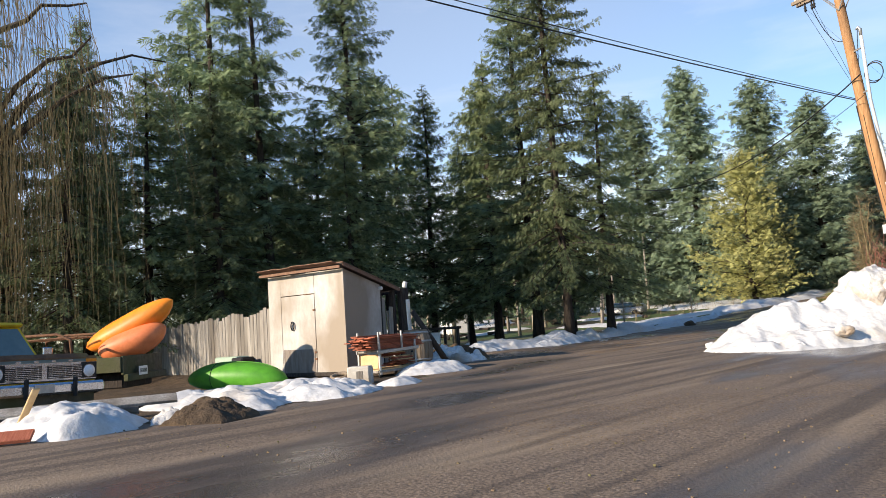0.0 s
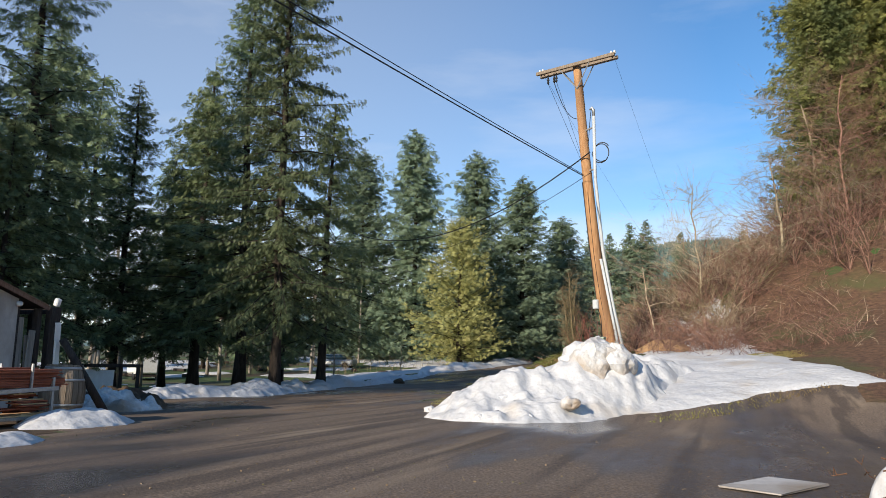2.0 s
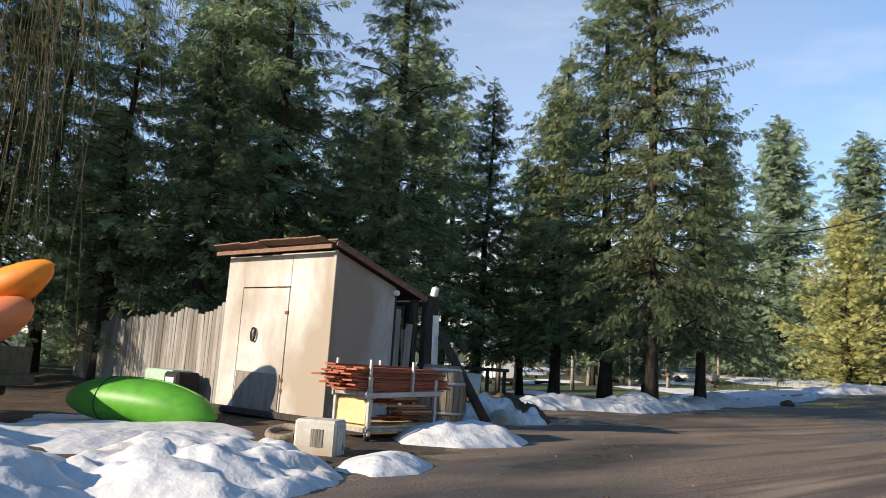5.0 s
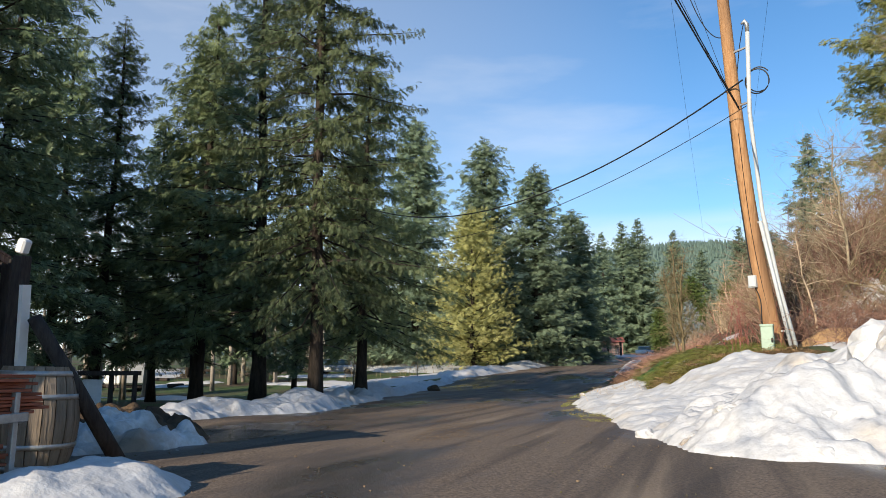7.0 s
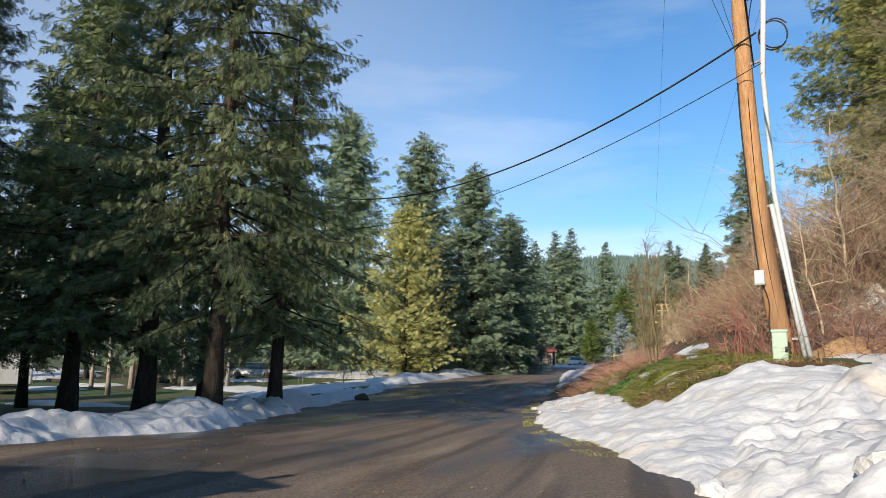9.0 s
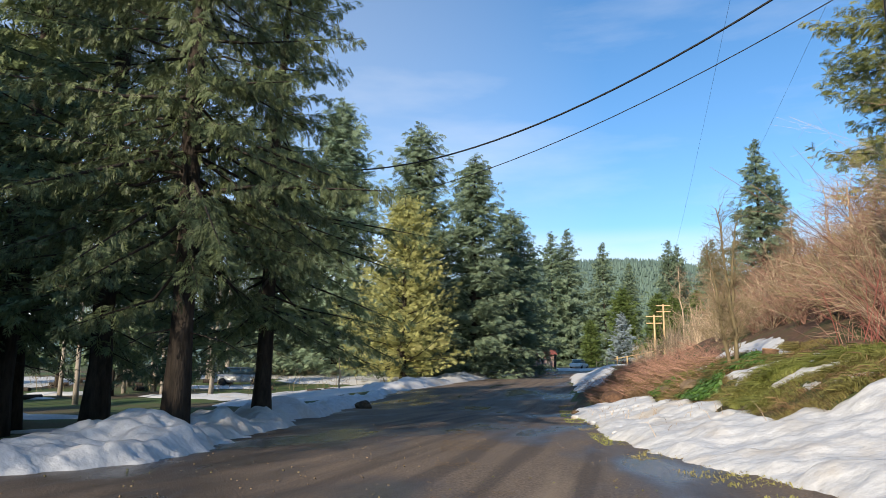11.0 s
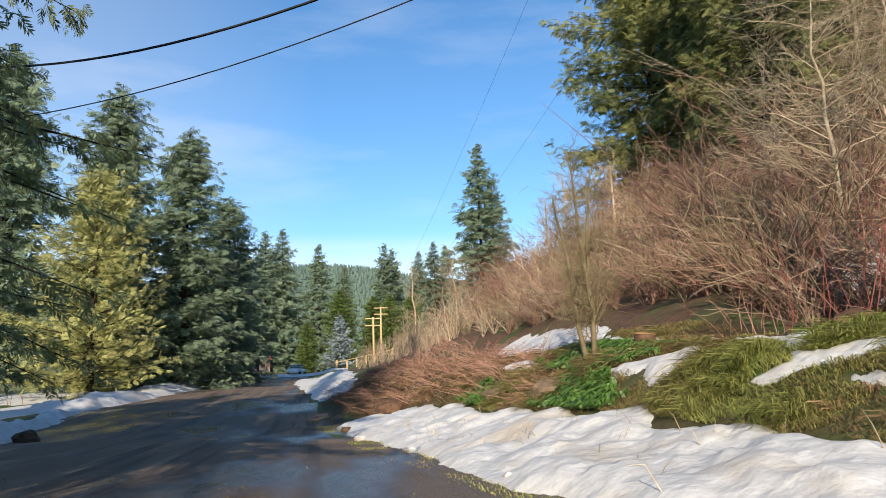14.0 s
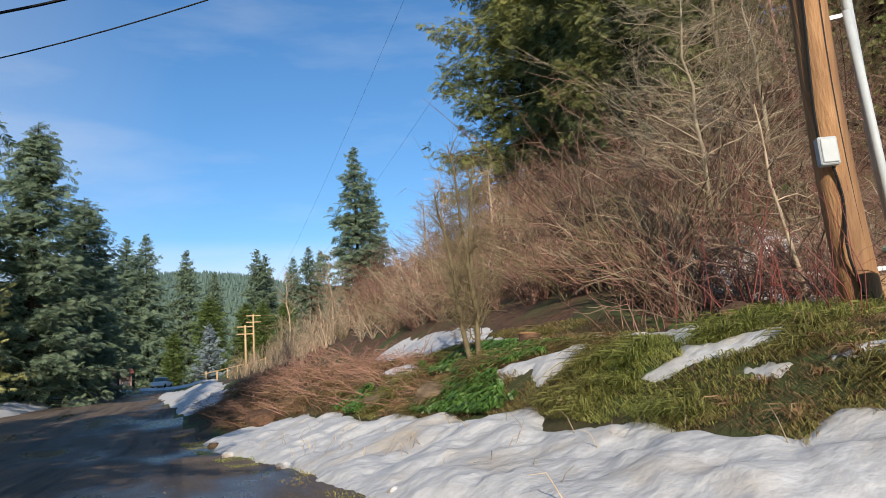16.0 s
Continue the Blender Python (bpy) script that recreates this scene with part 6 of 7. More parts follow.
def willow(x, y, seed):
    r = np.random.default_rng(seed)
    e = thing("willow_tree", "bare weeping willow with long hanging yellow-brown twigs", "tree", pose(x, y, gz(x, y) - 0.1) @ Matrix.Diagonal((1.3, 1.3, 1.5, 1)))
    tr, lb, cr = Geo(), Geo(), Geo()
    tr.tube([(0, 0, 0), (0.1, 0.05, 2.2), (0.0, 0.2, 4.5), (0.2, 0.1, 7)], [0.42, 0.34, 0.28, 0.18], 10)
    for i in range(26):
        a, h0, ln = r.random() * 6.283, r.uniform(3.5, 7), r.uniform(3.0, 6.0)
        out = np.array([math.cos(a), math.sin(a), 0])
        s = np.linspace(0, 1, 7)[:, None]
        pts = np.array([0.1, 0.1, h0]) + out * ln * s + np.array([0, 0, 1.0]) * (ln * (1.25 * s - 0.7 * s**2))
        pts[1:] += np.cumsum(r.normal(0, 0.12, (6, 3)), 0)
        lb.tube(pts, np.linspace(0.10, 0.02, 7), 5, cap=False)
        for _ in range(64):
            q = r.uniform(0.15, 1)
            b = np.array([np.interp(q, s[:, 0], pts[:, k]) for k in range(3)]) + r.normal(0, 0.15, 3)
            dn = min(b[2] - 0.6, r.uniform(1.5, 6.5))
            sw = out * r.uniform(0.1, 0.8) + r.normal(0, 0.25, 3) * [1, 1, 0]
            k = np.linspace(0, 1, 5)[:, None]
            cr.tube(b + sw * np.sqrt(k) + np.array([0, 0, -dn]) * k**1.4 + np.cumsum(r.normal(0, 0.10, (5, 3)), 0), [0.008, 0.007, 0.006, 0.004, 0.002], 3, cap=False)
    part("trunk", tr, M_BARK, e, "", True)
    part("limb", lb, M_BARK, e, "dark arching limbs")
    part("crown", cr, M_WILLOW, e, "hanging bare twigs")


willow(-17.6, 7.4, 51)


def blades(name, n, area, size, material, label, seed, keep, width=0.012, droop=0.6, category="grass", lift=0.0, down=(-0.8, -0.3), rise=1.0):
    """Many bent blades as one object."""
    r = np.random.default_rng(seed)
    x, y = r.uniform(area[0], area[1], n), r.uniform(area[2], area[3], n)
    k = keep(x, y)
    x, y = x[k], y[k]
    m = len(x)
    p = np.column_stack([x, y, ground_z(x, y) + lift])
    a, h = r.random(m) * 6.283, r.uniform(size[0], size[1], m)
    out = np.column_stack([np.cos(a) + down[0], np.sin(a) + down[1], np.zeros(m)])
    up = np.array([0, 0, 1.0])
    sd = np.column_stack([-np.sin(a), np.cos(a), np.zeros(m)]) * width
    m1 = p + (out * 0.30 * droop + up * 0.75 * rise) * h[:, None]
    m2 = p + (out * 0.95 * droop + up * (0.9 - 0.65 * droop) * rise) * h[:, None]
    v = np.stack([p - sd, p + sd, m1 - sd * 0.8, m1 + sd * 0.8, m2], 1).reshape(-1, 3)
    o = (np.arange(m) * 5)[:, None]
    g = Geo()
    g.addm(v, np.concatenate([o + [0, 1, 3], o + [0, 3, 2], o + [2, 3, 4]]))
    return single(name, g, material, label, category, kind="stuff")


def off_snow(x, y):
    ok = np.ones(np.shape(x), bool)
    for poly in BANK_SNOW + [LONG_BANK]:
        ok &= poly_dist(x, y, poly) < 0.03 + 0.12 * (fbm(x, y, 2.5, 5, 2) - 0.6)
    return ok


on_bank = lambda x, y: off_snow(x, y) & (x > np.interp(y, [27, 29, 31, 33, 36, 38, 40, 45, 60], [2.0, 0.8, 0.25, 0.15, -0.1, -0.5, -1.1, -2.0, -3.0])) & (x < np.interp(y, [27, 34, 45, 60], [5.5, 3.9, 3.0, 1.0]))


def tussocks(name, n, per, area, size, material, label, seed, keep, width=0.006):
    """Clumps of long blades that rise from one root and hang over, mostly downhill."""
    r = np.random.default_rng(seed)
    x, y = r.uniform(area[0], area[1], n), r.uniform(area[2], area[3], n)
    k = keep(x, y) & keep(x + 0.22, y + 0.1) & keep(x + 0.4, y + 0.3) & keep(x - 0.12, y)
    x, y = x[k], y[k]
    c = np.repeat(np.column_stack([x, y, ground_z(x, y)]), per, 0)
    m = len(c)
    big = np.repeat(r.uniform(size[0], size[1], len(x)), per) * r.uniform(0.5, 1.15, m)
    a = r.random(m) * 6.283
    out = np.column_stack([np.cos(a) - 0.75, np.sin(a) - 0.25, np.zeros(m)]) * r.uniform(0.4, 1.1, (m, 1))
    p = c + np.column_stack([np.cos(a), np.sin(a), np.zeros(m)]) * (0.16 * big)[:, None]
    up = np.array([0, 0, 1.0]) * r.uniform(0.25, 0.8, (m, 1))
    sd = np.column_stack([-np.sin(a), np.cos(a), r.normal(0, 0.5, m)]) * width
    q1 = p + (out * 0.25 + up * 0.62) * big[:, None]
    q2 = p + (out * 0.62 + up * 0.62) * big[:, None]
    q3 = p + (out * 0.95 + up * 0.12) * big[:, None]
    v = np.stack([p - sd, p + sd, q1 - sd, q1 + sd, q2 - sd * 0.7, q2 + sd * 0.7, q3], 1).reshape(-1, 3)
    o = (np.arange(m) * 7)[:, None]
    g = Geo()
    g.addm(v, np.concatenate([o + [0, 1, 3], o + [0, 3, 2], o + [2, 3, 5], o + [2, 5, 4], o + [4, 5, 6]]))
    return single(name, g, material, label, "grass", kind="stuff")


clump = lambda k, lo: (lambda x, y: on_bank(x, y) & (fbm(x, y, 0.9, k, 3) > lo))
tussocks("grass_tussocks", 2300, 34, (-0.8, 4.2, 28.5, 42), (0.22, 0.42), M_GRASS, "drooping green grass tussocks on the bank", 71, clump(0, 0.47))
tussocks("dead_tussocks", 600, 30, (-0.8, 4.6, 28.5, 43), (0.16, 0.32), M_STRAW, "brown dead grass tussocks on the bank", 72, clump(3, 0.45))
tussocks("dead_tussocks", 900, 24, (-3.0, 3.0, 40, 60), (0.25, 0.5), M_STRAW, "brown dead bracken on the bank", 73, clump(3, 0.36), 0.009)
blades("bank_grass", 90000, (-0.8, 4.2, 28.5, 42), (0.06, 0.18), M_GRASS, "short green grass on the bank", 61, clump(0, 0.44), 0.005, 1.0, rise=0.6)
blades("dead_grass", 60000, (-1.0, 5.0, 28.5, 42), (0.08, 0.22), M_STRAW, "matted dead grass on the bank", 60, clump(3, 0.42), 0.004, 1.2, rise=0.4)
blades("dead_grass", 50000, (-3.5, 4.0, 40, 62), (0.10, 0.28), M_STRAW, "dead brown grass on the bank", 62, clump(3, 0.34), 0.005, 1.2, rise=0.45)
blades("bramble_leaves", 15000, (-0.5, 2.2, 34.0, 41), (0.06, 0.14), M_IVY, "low green bramble leaves on the bank", 63, lambda x, y: on_bank(x, y) & (fbm(x, y, 0.7, 2, 3) > 0.46), 0.03, 1.0, "leaves", 0.08)
verge = lambda x, y: (np.abs(x - road_r(y) + 0.05) < 0.34) & (fbm(x, y, 1.2, 1, 3) > 0.47)
blades("verge_grass", 70000, (-5, 1.5, 24, 52), (0.02, 0.06), M_GRASS, "short mossy grass at the road's edge", 64, verge, 0.006, 0.8)
blades("verge_litter", 9000, (-5, 3, 19, 60), (0.03, 0.09), M_STRAW, "straw litter at the road's edge", 65, lambda x, y: np.abs(x - road_r(y) + 0.1) < 0.6, 0.005, 1.0, lift=0.02, rise=0.2)
blades("road_straw", 16000, (-5.2, -1.0, 19, 34), (0.03, 0.09), M_STRAW, "straw scattered along the middle of the road", 66,
       lambda x, y: (np.abs(x - np.interp(y, [19, 25, 30, 34], [-1.4, -3.0, -4.0, -4.8])) < 0.4) & (fbm(x, y, 0.9, 2, 3) > 0.52), 0.005, 1.1, lift=0.025, rise=0.12)
blades("road_straw", 14000, (4, 9.5, 6.5, 17), (0.02, 0.06), M_STRAW, "straw scattered on the gravel yard", 67, lambda x, y: fbm(x, y, 0.5, 4, 3) > 0.55, 0.004, 1.1, lift=0.025, rise=0.12)
blades("moss_patch", 6000, (8.6, 10.6, 27.5, 30.5), (0.04, 0.12), M_GRASS, "mossy green patch by the snow", 68, lambda x, y: np.hypot(x - 9.5, (y - 29)) < 0.9, 0.01, 0.8)
blades("moss_patch", 5000, (6.5, 11.5, 19, 24.5), (0.03, 0.08), M_GRASS, "mossy green strip before the snow", 69, lambda x, y: np.abs(y - 18.6 - (x - 5) * 0.95) < 0.5, 0.008, 0.8)
g = Geo()
rg = np.random.default_rng(70)
for i in range(2600):
    y = 5 + 33 * rg.random() ** 1.5
    x = rg.uniform(float(road_l(y)), min(float(road_r(y)) + 0.3, 11))
    s = 0.005 + 0.017 * rg.random() ** 2
    g.box((x, y, gz(x, y) + 0.012 + s * 0.2), (s, s * rg.uniform(0.6, 1), s * 0.7), rg.random() * 3, rg.random() * 0.5, jitter=s * 0.08)
single("loose_gravel", g, M_ROCK, "loose stones scattered on the road", "gravel", kind="stuff")


def boulder(name, x, y, r_, m_, label, seed, category="rock", squash=0.65, dz=0.0):
    bm = bmesh.new()
    bmesh.ops.create_icosphere(bm, subdivisions=3, radius=1.0)
    for v in bm.verts:
        n_ = noise.noise(v.co * 1.3 + Vector((seed * 7.1, 0, 0))) * 0.35 + noise.noise(v.co * 3.1 + Vector((0, seed * 3.3, 0))) * 0.14
        v.co *= 1 + n_
        v.co.z *= squash
        v.co *= r_
    me = bpy.data.meshes.new(name)
    bm.to_mesh(me)
    bm.free()
    me.materials.append(m_)
    ob = new(name, me)
    ob.matrix_basis = pose(x, y, gz(x, y) + r_ * squash * 0.45 + dz, 0, 0, seed * 40)
    return tagged(ob, label, category)


for i, (x, y, r_, m_, lb, c_) in enumerate(((2.65, 32.0, 0.28, M_HILL_GROUND, "rounded straw-covered brown boulder on the bank", "rock"), (0.35, 36.6, 0.36, M_ROCK, "mossy brown boulder in the grass", "rock"),
                                            (0.0, 38.9, 0.3, M_ROCK, "mossy brown rock on the bank", "rock"), (-1.4, 46, 0.5, M_HILL_GROUND, "clod of brown earth on the bank", "earth"),
                                            (-2.85, 44.2, 0.16, M_DIRT, "small dark clod at the snow's edge", "rock"), (-11.6, 46.9, 0.35, M_DIRT, "dark clod in the snow bank", "rock"),
                                            (-6.9, 17.9, 0.45, M_DIRT, "dark stump beside the broken snow", "stump"), (-6.4, 19.2, 0.4, M_DIRT, "dark root clump beside the broken snow", "stump"))):
    boulder("boulder" if c_ == "rock" else c_.replace("earth", "earth_clod"), x, y, r_, m_, lb, i + 1, c_)
rc = random.Random(12)
for i, (x, y, r_) in enumerate(((5.1, 21.75, 0.62), (4.7, 22.1, 0.52), (5.5, 21.9, 0.50), (2.6, 18.9, 0.16), (3.3, 18.6, 0.2), (4.2, 18.8, 0.15), (1.9, 19.6, 0.16), (1.2, 20.9, 0.14), (4.9, 19.6, 0.2), (2.4, 19.8, 0.25),
                                (3.4, 19.6, 0.22), (-1.3, 31.6, 0.10), (-1.5, 32.4, 0.13), (-1.75, 34.5, 0.09), (-2.1, 36.8, 0.11), (-2.7, 40.7, 0.12))):
    boulder("snow_chunk", x, y, r_, M_SNOW_OLD if i % 3 != 1 else M_SNOW, "lump of hard dirty snow on the snow pile" if i < 11 else "lump of hard snow at the road's edge", 20 + i, "snow chunk",
            0.95 if i < 3 else 0.75, (0.74 if i < 3 else 0.30 if i < 11 and i in (8, 9, 10) else 0.0))
e = thing("tree_stump", "cut brown tree stump on the bank", "stump", pose(2.1, 36.5, gz(2.1, 36.5) - 0.05, 0, 6, 0))
part("bark", Geo().lathe([(0.26, 0), (0.20, 0.08), (0.19, 0.20), (0.18, 0.305)], 14), M_HILL_GROUND, e, "", True)
part("cut_face", Geo().lathe([(0.19, 0.30), (0.19, 0.325), (0.0, 0.325)], 14), M_POLE, e, "orange-brown cut face")
g = Geo()
for i in range(60):
    y = rg.uniform(29, 41)
    x = rg.uniform(float(road_r(y)) + 0.4, float(road_r(y)) + 1.9)
    a, ln = rg.random() * 6.28, rg.uniform(0.05, 0.28)
    p = np.array([x, y, gz(x, y) + 0.2])
    g.tube([p - (0, 0, 0.1), p + np.array([math.cos(a), math.sin(a), rg.uniform(0.2, 1.2)]) * ln * 0.5, p + np.array([math.cos(a), math.sin(a), rg.uniform(0.2, 1.0)]) * ln], [0.006, 0.004, 0.002], 3, cap=False)
single("snow_twigs", g, M_TWIG_TAN, "thin dead twigs poking out of the snow", "twigs", kind="stuff")

# ---- left field ----
def camper(x, y):
    e = thing("camper_trailer", "white boxy camper trailer parked in the field", "trailer", pose(x, y, gz(x, y), rz=-32))
    part("body", Geo().box((0, 0, 1.45), (3.6, 2.1, 1.9), bev=0.12), M_WHITE, e)
    part("roof", Geo().box((0, 0, 2.44), (3.5, 2.0, 0.12), bev=0.04), M_PVC, e, "grey roof")
    part("window", Geo().box((-0.9, -1.055, 1.65), (0.8, 0.03, 0.5), bev=0.01), M_GLASS, e, "dark window")
    part("door", Geo().box((0.9, -1.055, 1.25), (0.6, 0.03, 1.5), bev=0.01), M_WHITE, e)
    part("skirt", Geo().box((0, 0, 0.42), (3.3, 1.8, 0.3)), M_DARK, e)
    for s in (-1, 1):
        part("wheel", Geo().tube([(0.2, s * 0.85, 0.33), (0.2, s * 1.02, 0.33)], 0.33, 18), M_BLACK, e, "", True)


camper(-37.2, 52.2)


def car(x, y, rz_, paint, label):
    e = thing("parked_car", label, "car", pose(x, y, gz(x, y), rz=rz_))
    part("body", Geo().box((0, 0, 0.62), (4.3, 1.75, 0.62), bev=0.15), paint, e)
    part("cabin", Geo().box((-0.2, 0, 1.15), (2.4, 1.5, 0.55), bev=0.2), M_GLASS, e, "dark windows")
    part("roof", Geo().box((-0.2, 0, 1.44), (1.9, 1.35, 0.08), bev=0.03), paint, e)
    for sx in (-1.3, 1.3):
        for s in (-1, 1):
            part("wheel", Geo().tube([(sx, s * 0.72, 0.32), (sx, s * 0.9, 0.32)], 0.32, 16), M_BLACK, e, "", True)


car(-42.5, 50.5, 30, M_WHITE, "white car parked behind the camper")
car(-30.5, 72, 10, M_STEEL, "grey car parked beyond the firs")
car(-6.2, 132, 75, M_WHITE, "pale car standing at the end of the road")
e = thing("blue_tarp", "pale blue tarp hung under dark boards behind the shed", "tarp", pose(-13.8, 24.8, gz(-13.8, 24.8), rz=36))
part("sheet", Geo().box((0, 0, 0.75), (1.4, 0.04, 0.8), ry=0.03), M_WHITE, e)
part("frame", Geo().box((0, 0.3, 1.3), (3.2, 0.9, 0.12)), M_DARK, e, "dark timber roof")
for s in (-1.5, 0.9, 1.5):
    part("post", Geo().box((s, 0.2, 0.65), (0.12, 0.12, 1.3)), M_DARK, e)
rt = random.Random(9)
trunk_g = Geo().tube([(0, 0, -0.2), (0.02, 0.01, 2), (0.05, 0.03, 5), (0.0, 0.05, 9)], [0.2, 0.15, 0.13, 0.09], 8).mesh("bare_trunk", M_BARK_GREY, True)
for i in range(34):
    x, y = rt.uniform(-52, -25), rt.uniform(38, 84)
    ob = new("bare_tree", trunk_g)
    s = rt.uniform(0.6, 1.2)
    ob.matrix_basis = pose(x, y, gz(x, y), rt.uniform(-2, 2), rt.uniform(-2, 2), rt.uniform(0, 360)) @ Matrix.Diagonal((s, s, 1, 1))
    tagged(ob, "slim bare tree trunk in the wood behind the field", "tree", "trunks in the wood")
for i in range(24):
    x, y = rt.uniform(-60, -20), rt.uniform(24, 95)
    if -52 < x < -20 and 30 < y < 66:
        continue
    if x > -32 and y > 58:
        continue
    plant(FIR_WOOD, x, y, "dark fir in the wood behind the field", rt.uniform(0.75, 1.1), rt.uniform(0, 360), group="wood behind the field")
thicket("undergrowth", 320, (-50, -19, 60, 90), (0.6, 2.0), M_TWIG_MOSS, "bare undergrowth beyond the field", 81, lean=0.3, radius=0.014, twigs=5)
for i in range(14):
    x, y = rt.uniform(-50, -16), rt.uniform(44, 80)
    single("log", Geo().tube([(0, 0, 0.15), (rt.uniform(1, 2.5), rt.uniform(-1, 1), 0.17)], 0.16, 8), M_BARK, "dark log lying under the trees", "log", pose(x, y, gz(x, y), rz=rt.uniform(0, 360)), group="logs under the trees")

# ---- far end of the road ----
FARG = "conifers at the end of the valley road"
for x, y, s, tn in ((-15.0, 200, 1.16, 0), (-10.8, 204, 1.2, 60), (-19.5, 196, 1.05, 90), (-2.4, 206, 1.08, 130), (12.3, 194, 0.9, 200), (15.4, 199, 0.85, 10), (21.0, 192, 0.74, 50), (-27, 210, 1.2, 170), (4.5, 212, 0.9, 80), (29, 205, 0.8, 220), (-35, 200, 1.1, 120)):
    plant(FIR_FAR, x, y, "tall bluish-green fir at the end of the valley road", s, tn, group=FARG, dz=-0.6)
for x, y, s, tn in ((1.4, 172, 1.12, 0), (8.6, 176, 0.95, 40), (-5.0, 160, 0.66, 70), (11.5, 172, 0.85, 10), (16.8, 178, 0.8, 0), (-14.5, 124, 0.55, 30)):
    plant(CEDAR, x, y, "dense yellow-green columnar cedar", s, tn, name="cedar_tree", group="cedars at the end of the road", dz=-0.4)
plant(SPRUCE, 0.7, 153, "pale silvery blue spruce", 1.0, 0, name="spruce_tree")
for x, y, h in ((5.9, 144.7, 6.2), (8.5, 159.5, 8.6)):
    e = thing("far_utility_pole", "distant pale wooden utility pole with crossarms", "utility pole", pose(x, y, gz(x, y)), "far utility poles")
    part("pole", Geo().tube([(0, 0, 0), (0, 0, 13 - gz(x, y) if h < 7 else 16.4 - gz(x, y))], [0.2, 0.14], 10), M_PLY, e, "", True)
    zt = (13 if h < 7 else 16.4) - gz(x, y)
    for dz in (0.25, 1.4):
        part("crossarm", Geo().box((0, 0, zt - dz), (2.6, 0.14, 0.16)), M_PLY, e)


def hut(x, y):
    e = thing("hut", "small pink-walled hut with a red gable roof", "hut", pose(x, y, gz(x, y), rz=20) @ Matrix.Diagonal((0.8, 0.8, 0.8, 1)))
    part("wall", Geo().box((0, 0, 1.4), (4.0, 3.0, 2.8)), M_PINKWALL, e)
    v = [(-2.4, -1.9, 2.7), (2.4, -1.9, 2.7), (2.4, 1.9, 2.7), (-2.4, 1.9, 2.7), (-2.4, 0, 3.9), (2.4, 0, 3.9)]
    part("roof", Geo().add(v, [(0, 1, 5, 4), (2, 3, 4, 5), (0, 4, 3), (1, 2, 5), (3, 2, 1, 0)]), M_ROOFRED, e)
    part("door", Geo().box((0.6, -1.52, 1.1), (0.9, 0.06, 2.0)), M_DARK, e)
    part("window", Geo().box((-1.0, -1.52, 1.6), (0.8, 0.06, 0.7)), M_GLASS, e)


hut(-12.4, 142)
e = thing("field_fence", "wooden post and rail fence beside the far road", "fence")
for i in range(12):
    x, y = -11.2 + 0.05 * i, 112 + 2.4 * i
    part("post", Geo().box((x, y, gz(x, y) + 0.6), (0.14, 0.14, 1.3)), M_GREYWOOD, e)
for z in (0.5, 0.95):
    part("rail", Geo().tube([(-11.2, 112, gz(-11.2, 112) + z), (-10.65, 138.4, gz(-10.65, 138.4) + z)], 0.05, 5), M_GREYWOOD, e)
for x, y, h in ((-10.9, 122, 2.6), (-9.4, 126, 2.3)):
    single("gate_post", Geo().box((0, 0, h / 2), (0.34, 0.34, h), bev=0.02), M_DARK, "dark wooden gate post beside the far road", "post", pose(x, y, gz(x, y)), group="gate posts")
e = thing("field_fence", "pale rail fence across the end of the road", "fence")
for i in range(9):
    x, y = -3.5 + 1.5 * i, 128 + 1.6 * i
    part("post", Geo().box((x, y, gz(x, y) + 0.6), (0.18, 0.18, 1.4)), M_PLY, e)
part("rail", Geo().tube([(-3.5, 128, gz(-3.5, 128) + 1.0), (8.5, 140.8, gz(8.5, 140.8) + 1.0)], 0.07, 5), M_PLY, e)
heap("snow_patch", [(-3.4, 60), (-1.4, 60), (-1.6, 78), (-4.2, 96), (-5.6, 95), (-4.6, 78)], 0.4, M_SNOW, "low snow bank beside the far road", "snow bank", 0.4, 0.6, 0.6, 0.4, k=1, lump=0.6)

HILLF = "tall firs on the hillside"
for x, y, s, tn, lb in ((19.6, 69.0, 1.1, 0, "tall sunlit olive-green fir on the hillside"), (22.5, 66, 1.0, 120, "tall sunlit fir on the hillside"), (17.5, 52.5, 0.72, 200, "fir on the slope behind the brush"),
                        (27, 58, 0.95, 60, "tall fir on the hillside"), (14.2, 49.0, 0.62, 250, "fir on the earth slope"), (24, 47, 0.8, 30, "fir on the slope above the yard"), (20.5, 42.5, 0.7, 170, "fir on the slope above the yard"), (30, 74, 1.0, 310, "tall fir on the hillside"),
                        (13.0, 43.0, 0.42, 90, "fir behind the utility pole"), (20.4, 60.5, 0.9, 20, "dense sunlit fir on the hillside")):
    plant(FIR_SUNNY, x, y, lb, s, tn, group=HILLF, dz=-0.4)
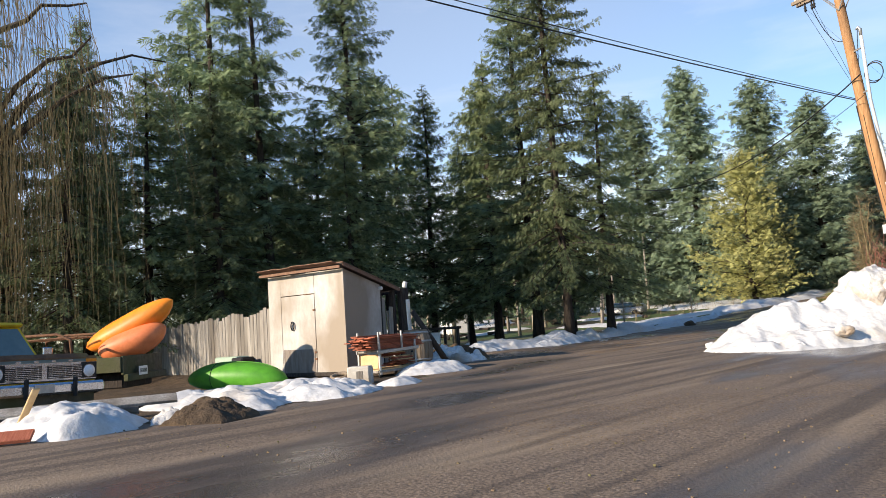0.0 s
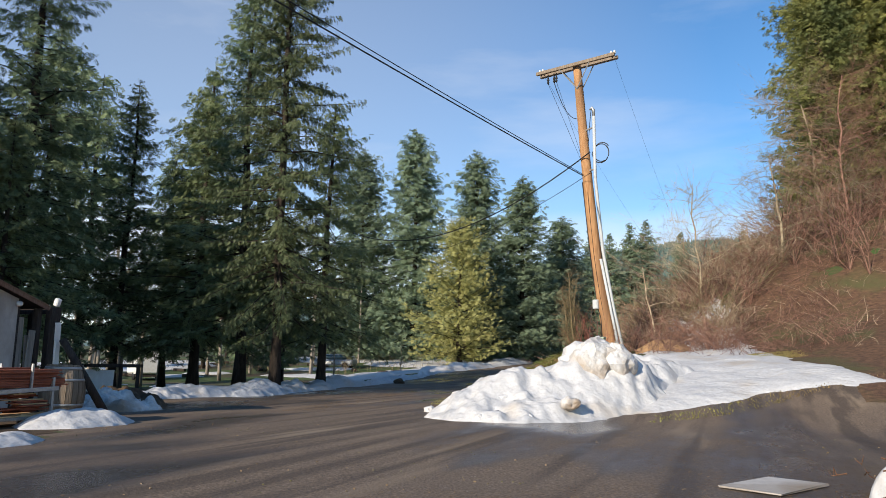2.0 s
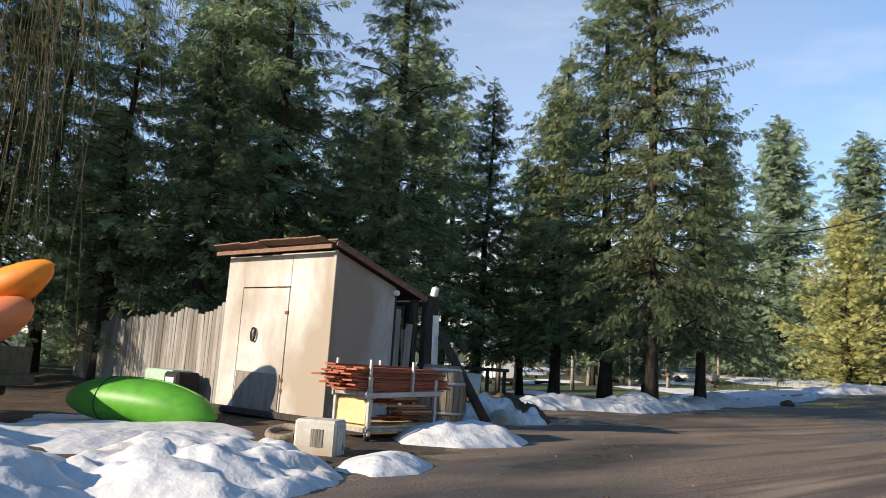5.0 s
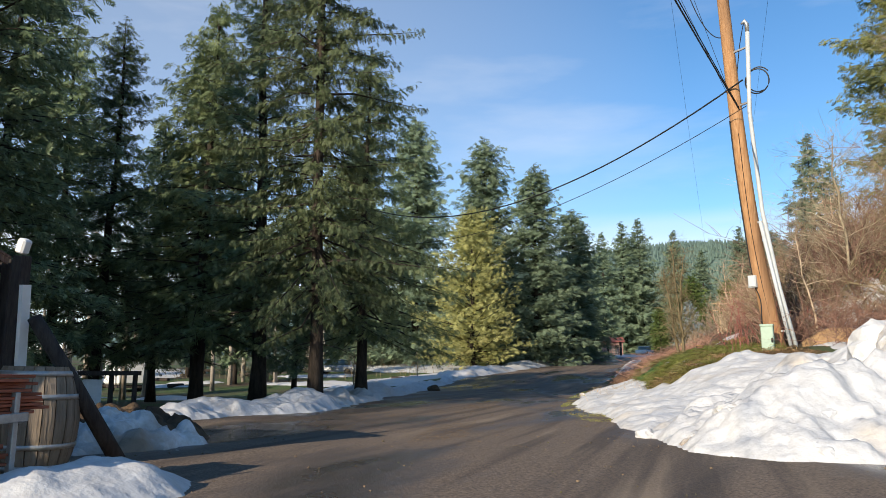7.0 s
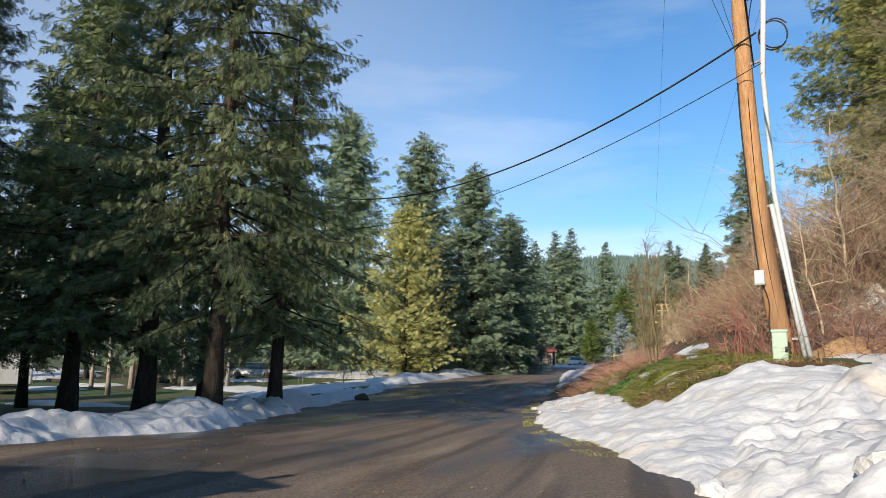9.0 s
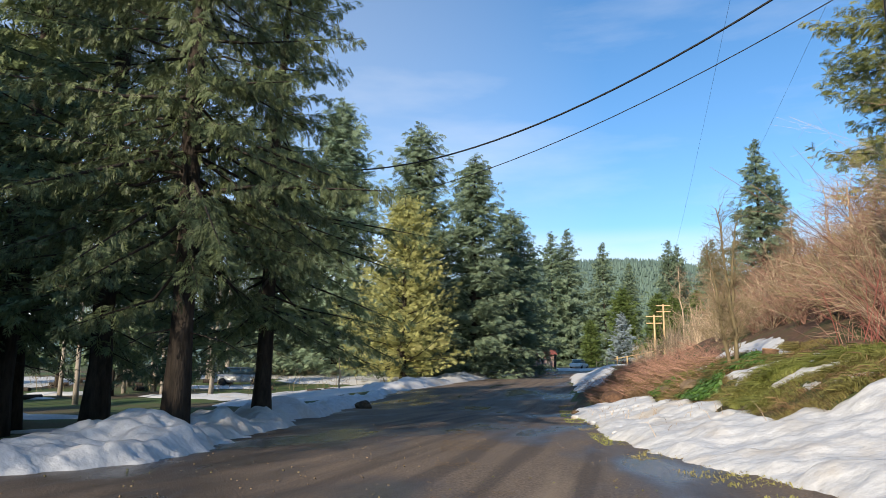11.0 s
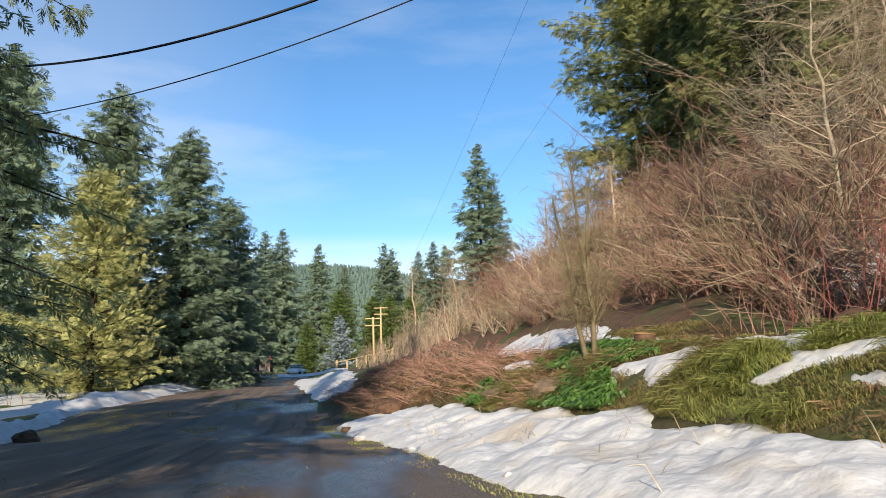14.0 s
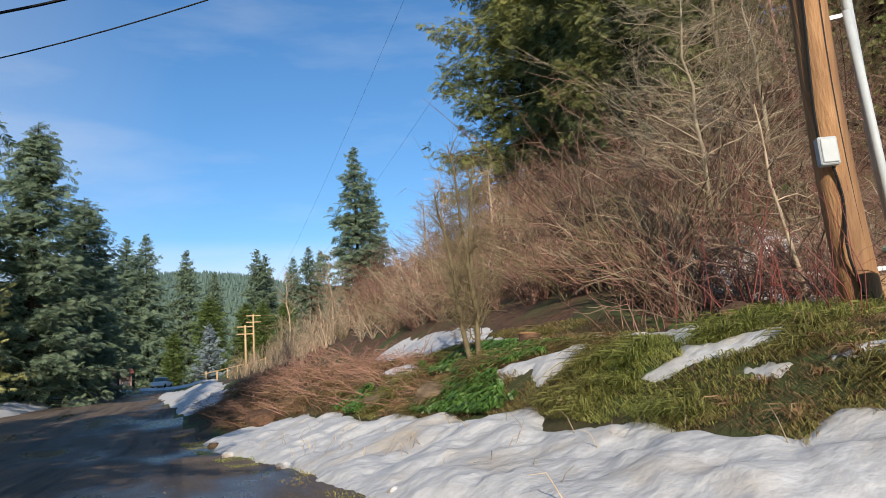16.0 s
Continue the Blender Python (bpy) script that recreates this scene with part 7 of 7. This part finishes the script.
for x, y, s in ((17.0, 112, 0.82), (20, 118, 0.7), (13.5, 126, 0.5)):
    plant(FIR_FAR, x, y, "thin fir above the bare brush", s, x * 30, group=HILLF, dz=-0.6)


# ---- wooded ridge ----
def ridge(name, y0, depth, height, base, material, label, seed, n, size):
    xs, ys = np.linspace(-800, 900, 120), np.linspace(y0, y0 + depth, 16)

    def zf(x, y):
        t = (y - y0) / depth
        return base + height * smooth(0, 1, t) * (0.80 + 0.28 * fbm(x, y * 0, 0.004, seed, 3)) * (0.55 + 0.45 * smooth(-700, -100, x) * (1 - 0.45 * smooth(0, 420, x)))

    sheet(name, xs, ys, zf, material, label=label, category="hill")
    r = np.random.default_rng(seed)
    x, y = r.uniform(-420, 520, n), y0 + depth * r.uniform(0.02, 1.0, n) ** 0.8
    z = zf(x, y)
    h, w = size * r.uniform(0.5, 1.3, n), size * r.uniform(0.2, 0.32, n)
    k = 4
    ang = np.arange(k) * 2 * np.pi / k
    ring = lambda f, q: np.stack([x[:, None] + w[:, None] * f * np.cos(ang) * r.uniform(0.7, 1.2, (n, k)), y[:, None] + w[:, None] * f * np.sin(ang), z[:, None] + h[:, None] * q + 0 * ang], -1)
    v = np.concatenate([ring(1.0, 0.05), ring(0.62, 0.42), np.stack([x, y, z + h], -1)[:, None]], 1).reshape(-1, 3)
    o = (np.arange(n) * (2 * k + 1))[:, None]
    g = Geo()
    tris = [np.concatenate([o + j, o + (j + 1) % k, o + k + j], 1) for j in range(k)] + [np.concatenate([o + (j + 1) % k, o + k + (j + 1) % k, o + k + j], 1) for j in range(k)] \
        + [np.concatenate([o + k + j, o + k + (j + 1) % k, o + 2 * k], 1) for j in range(k)]
    g.addm(v, np.concatenate(tris))
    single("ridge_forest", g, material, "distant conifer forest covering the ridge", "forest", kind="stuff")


# aerial haze is mixed into these colours, paler and bluer than the trees
M_HAZY_RIDGE = mat("hazy_far_forest", (0.075, 0.12, 0.115), (0.105, 0.155, 0.135), 0.02, 0.95, 0, c=(0.12, 0.17, 0.125), coarse=0.55, island=0.3)
ridge("ridge", 640, 420, 158, 14, M_HAZY_RIDGE, "long wooded ridge beyond the valley", 5, 13000, 7.5)
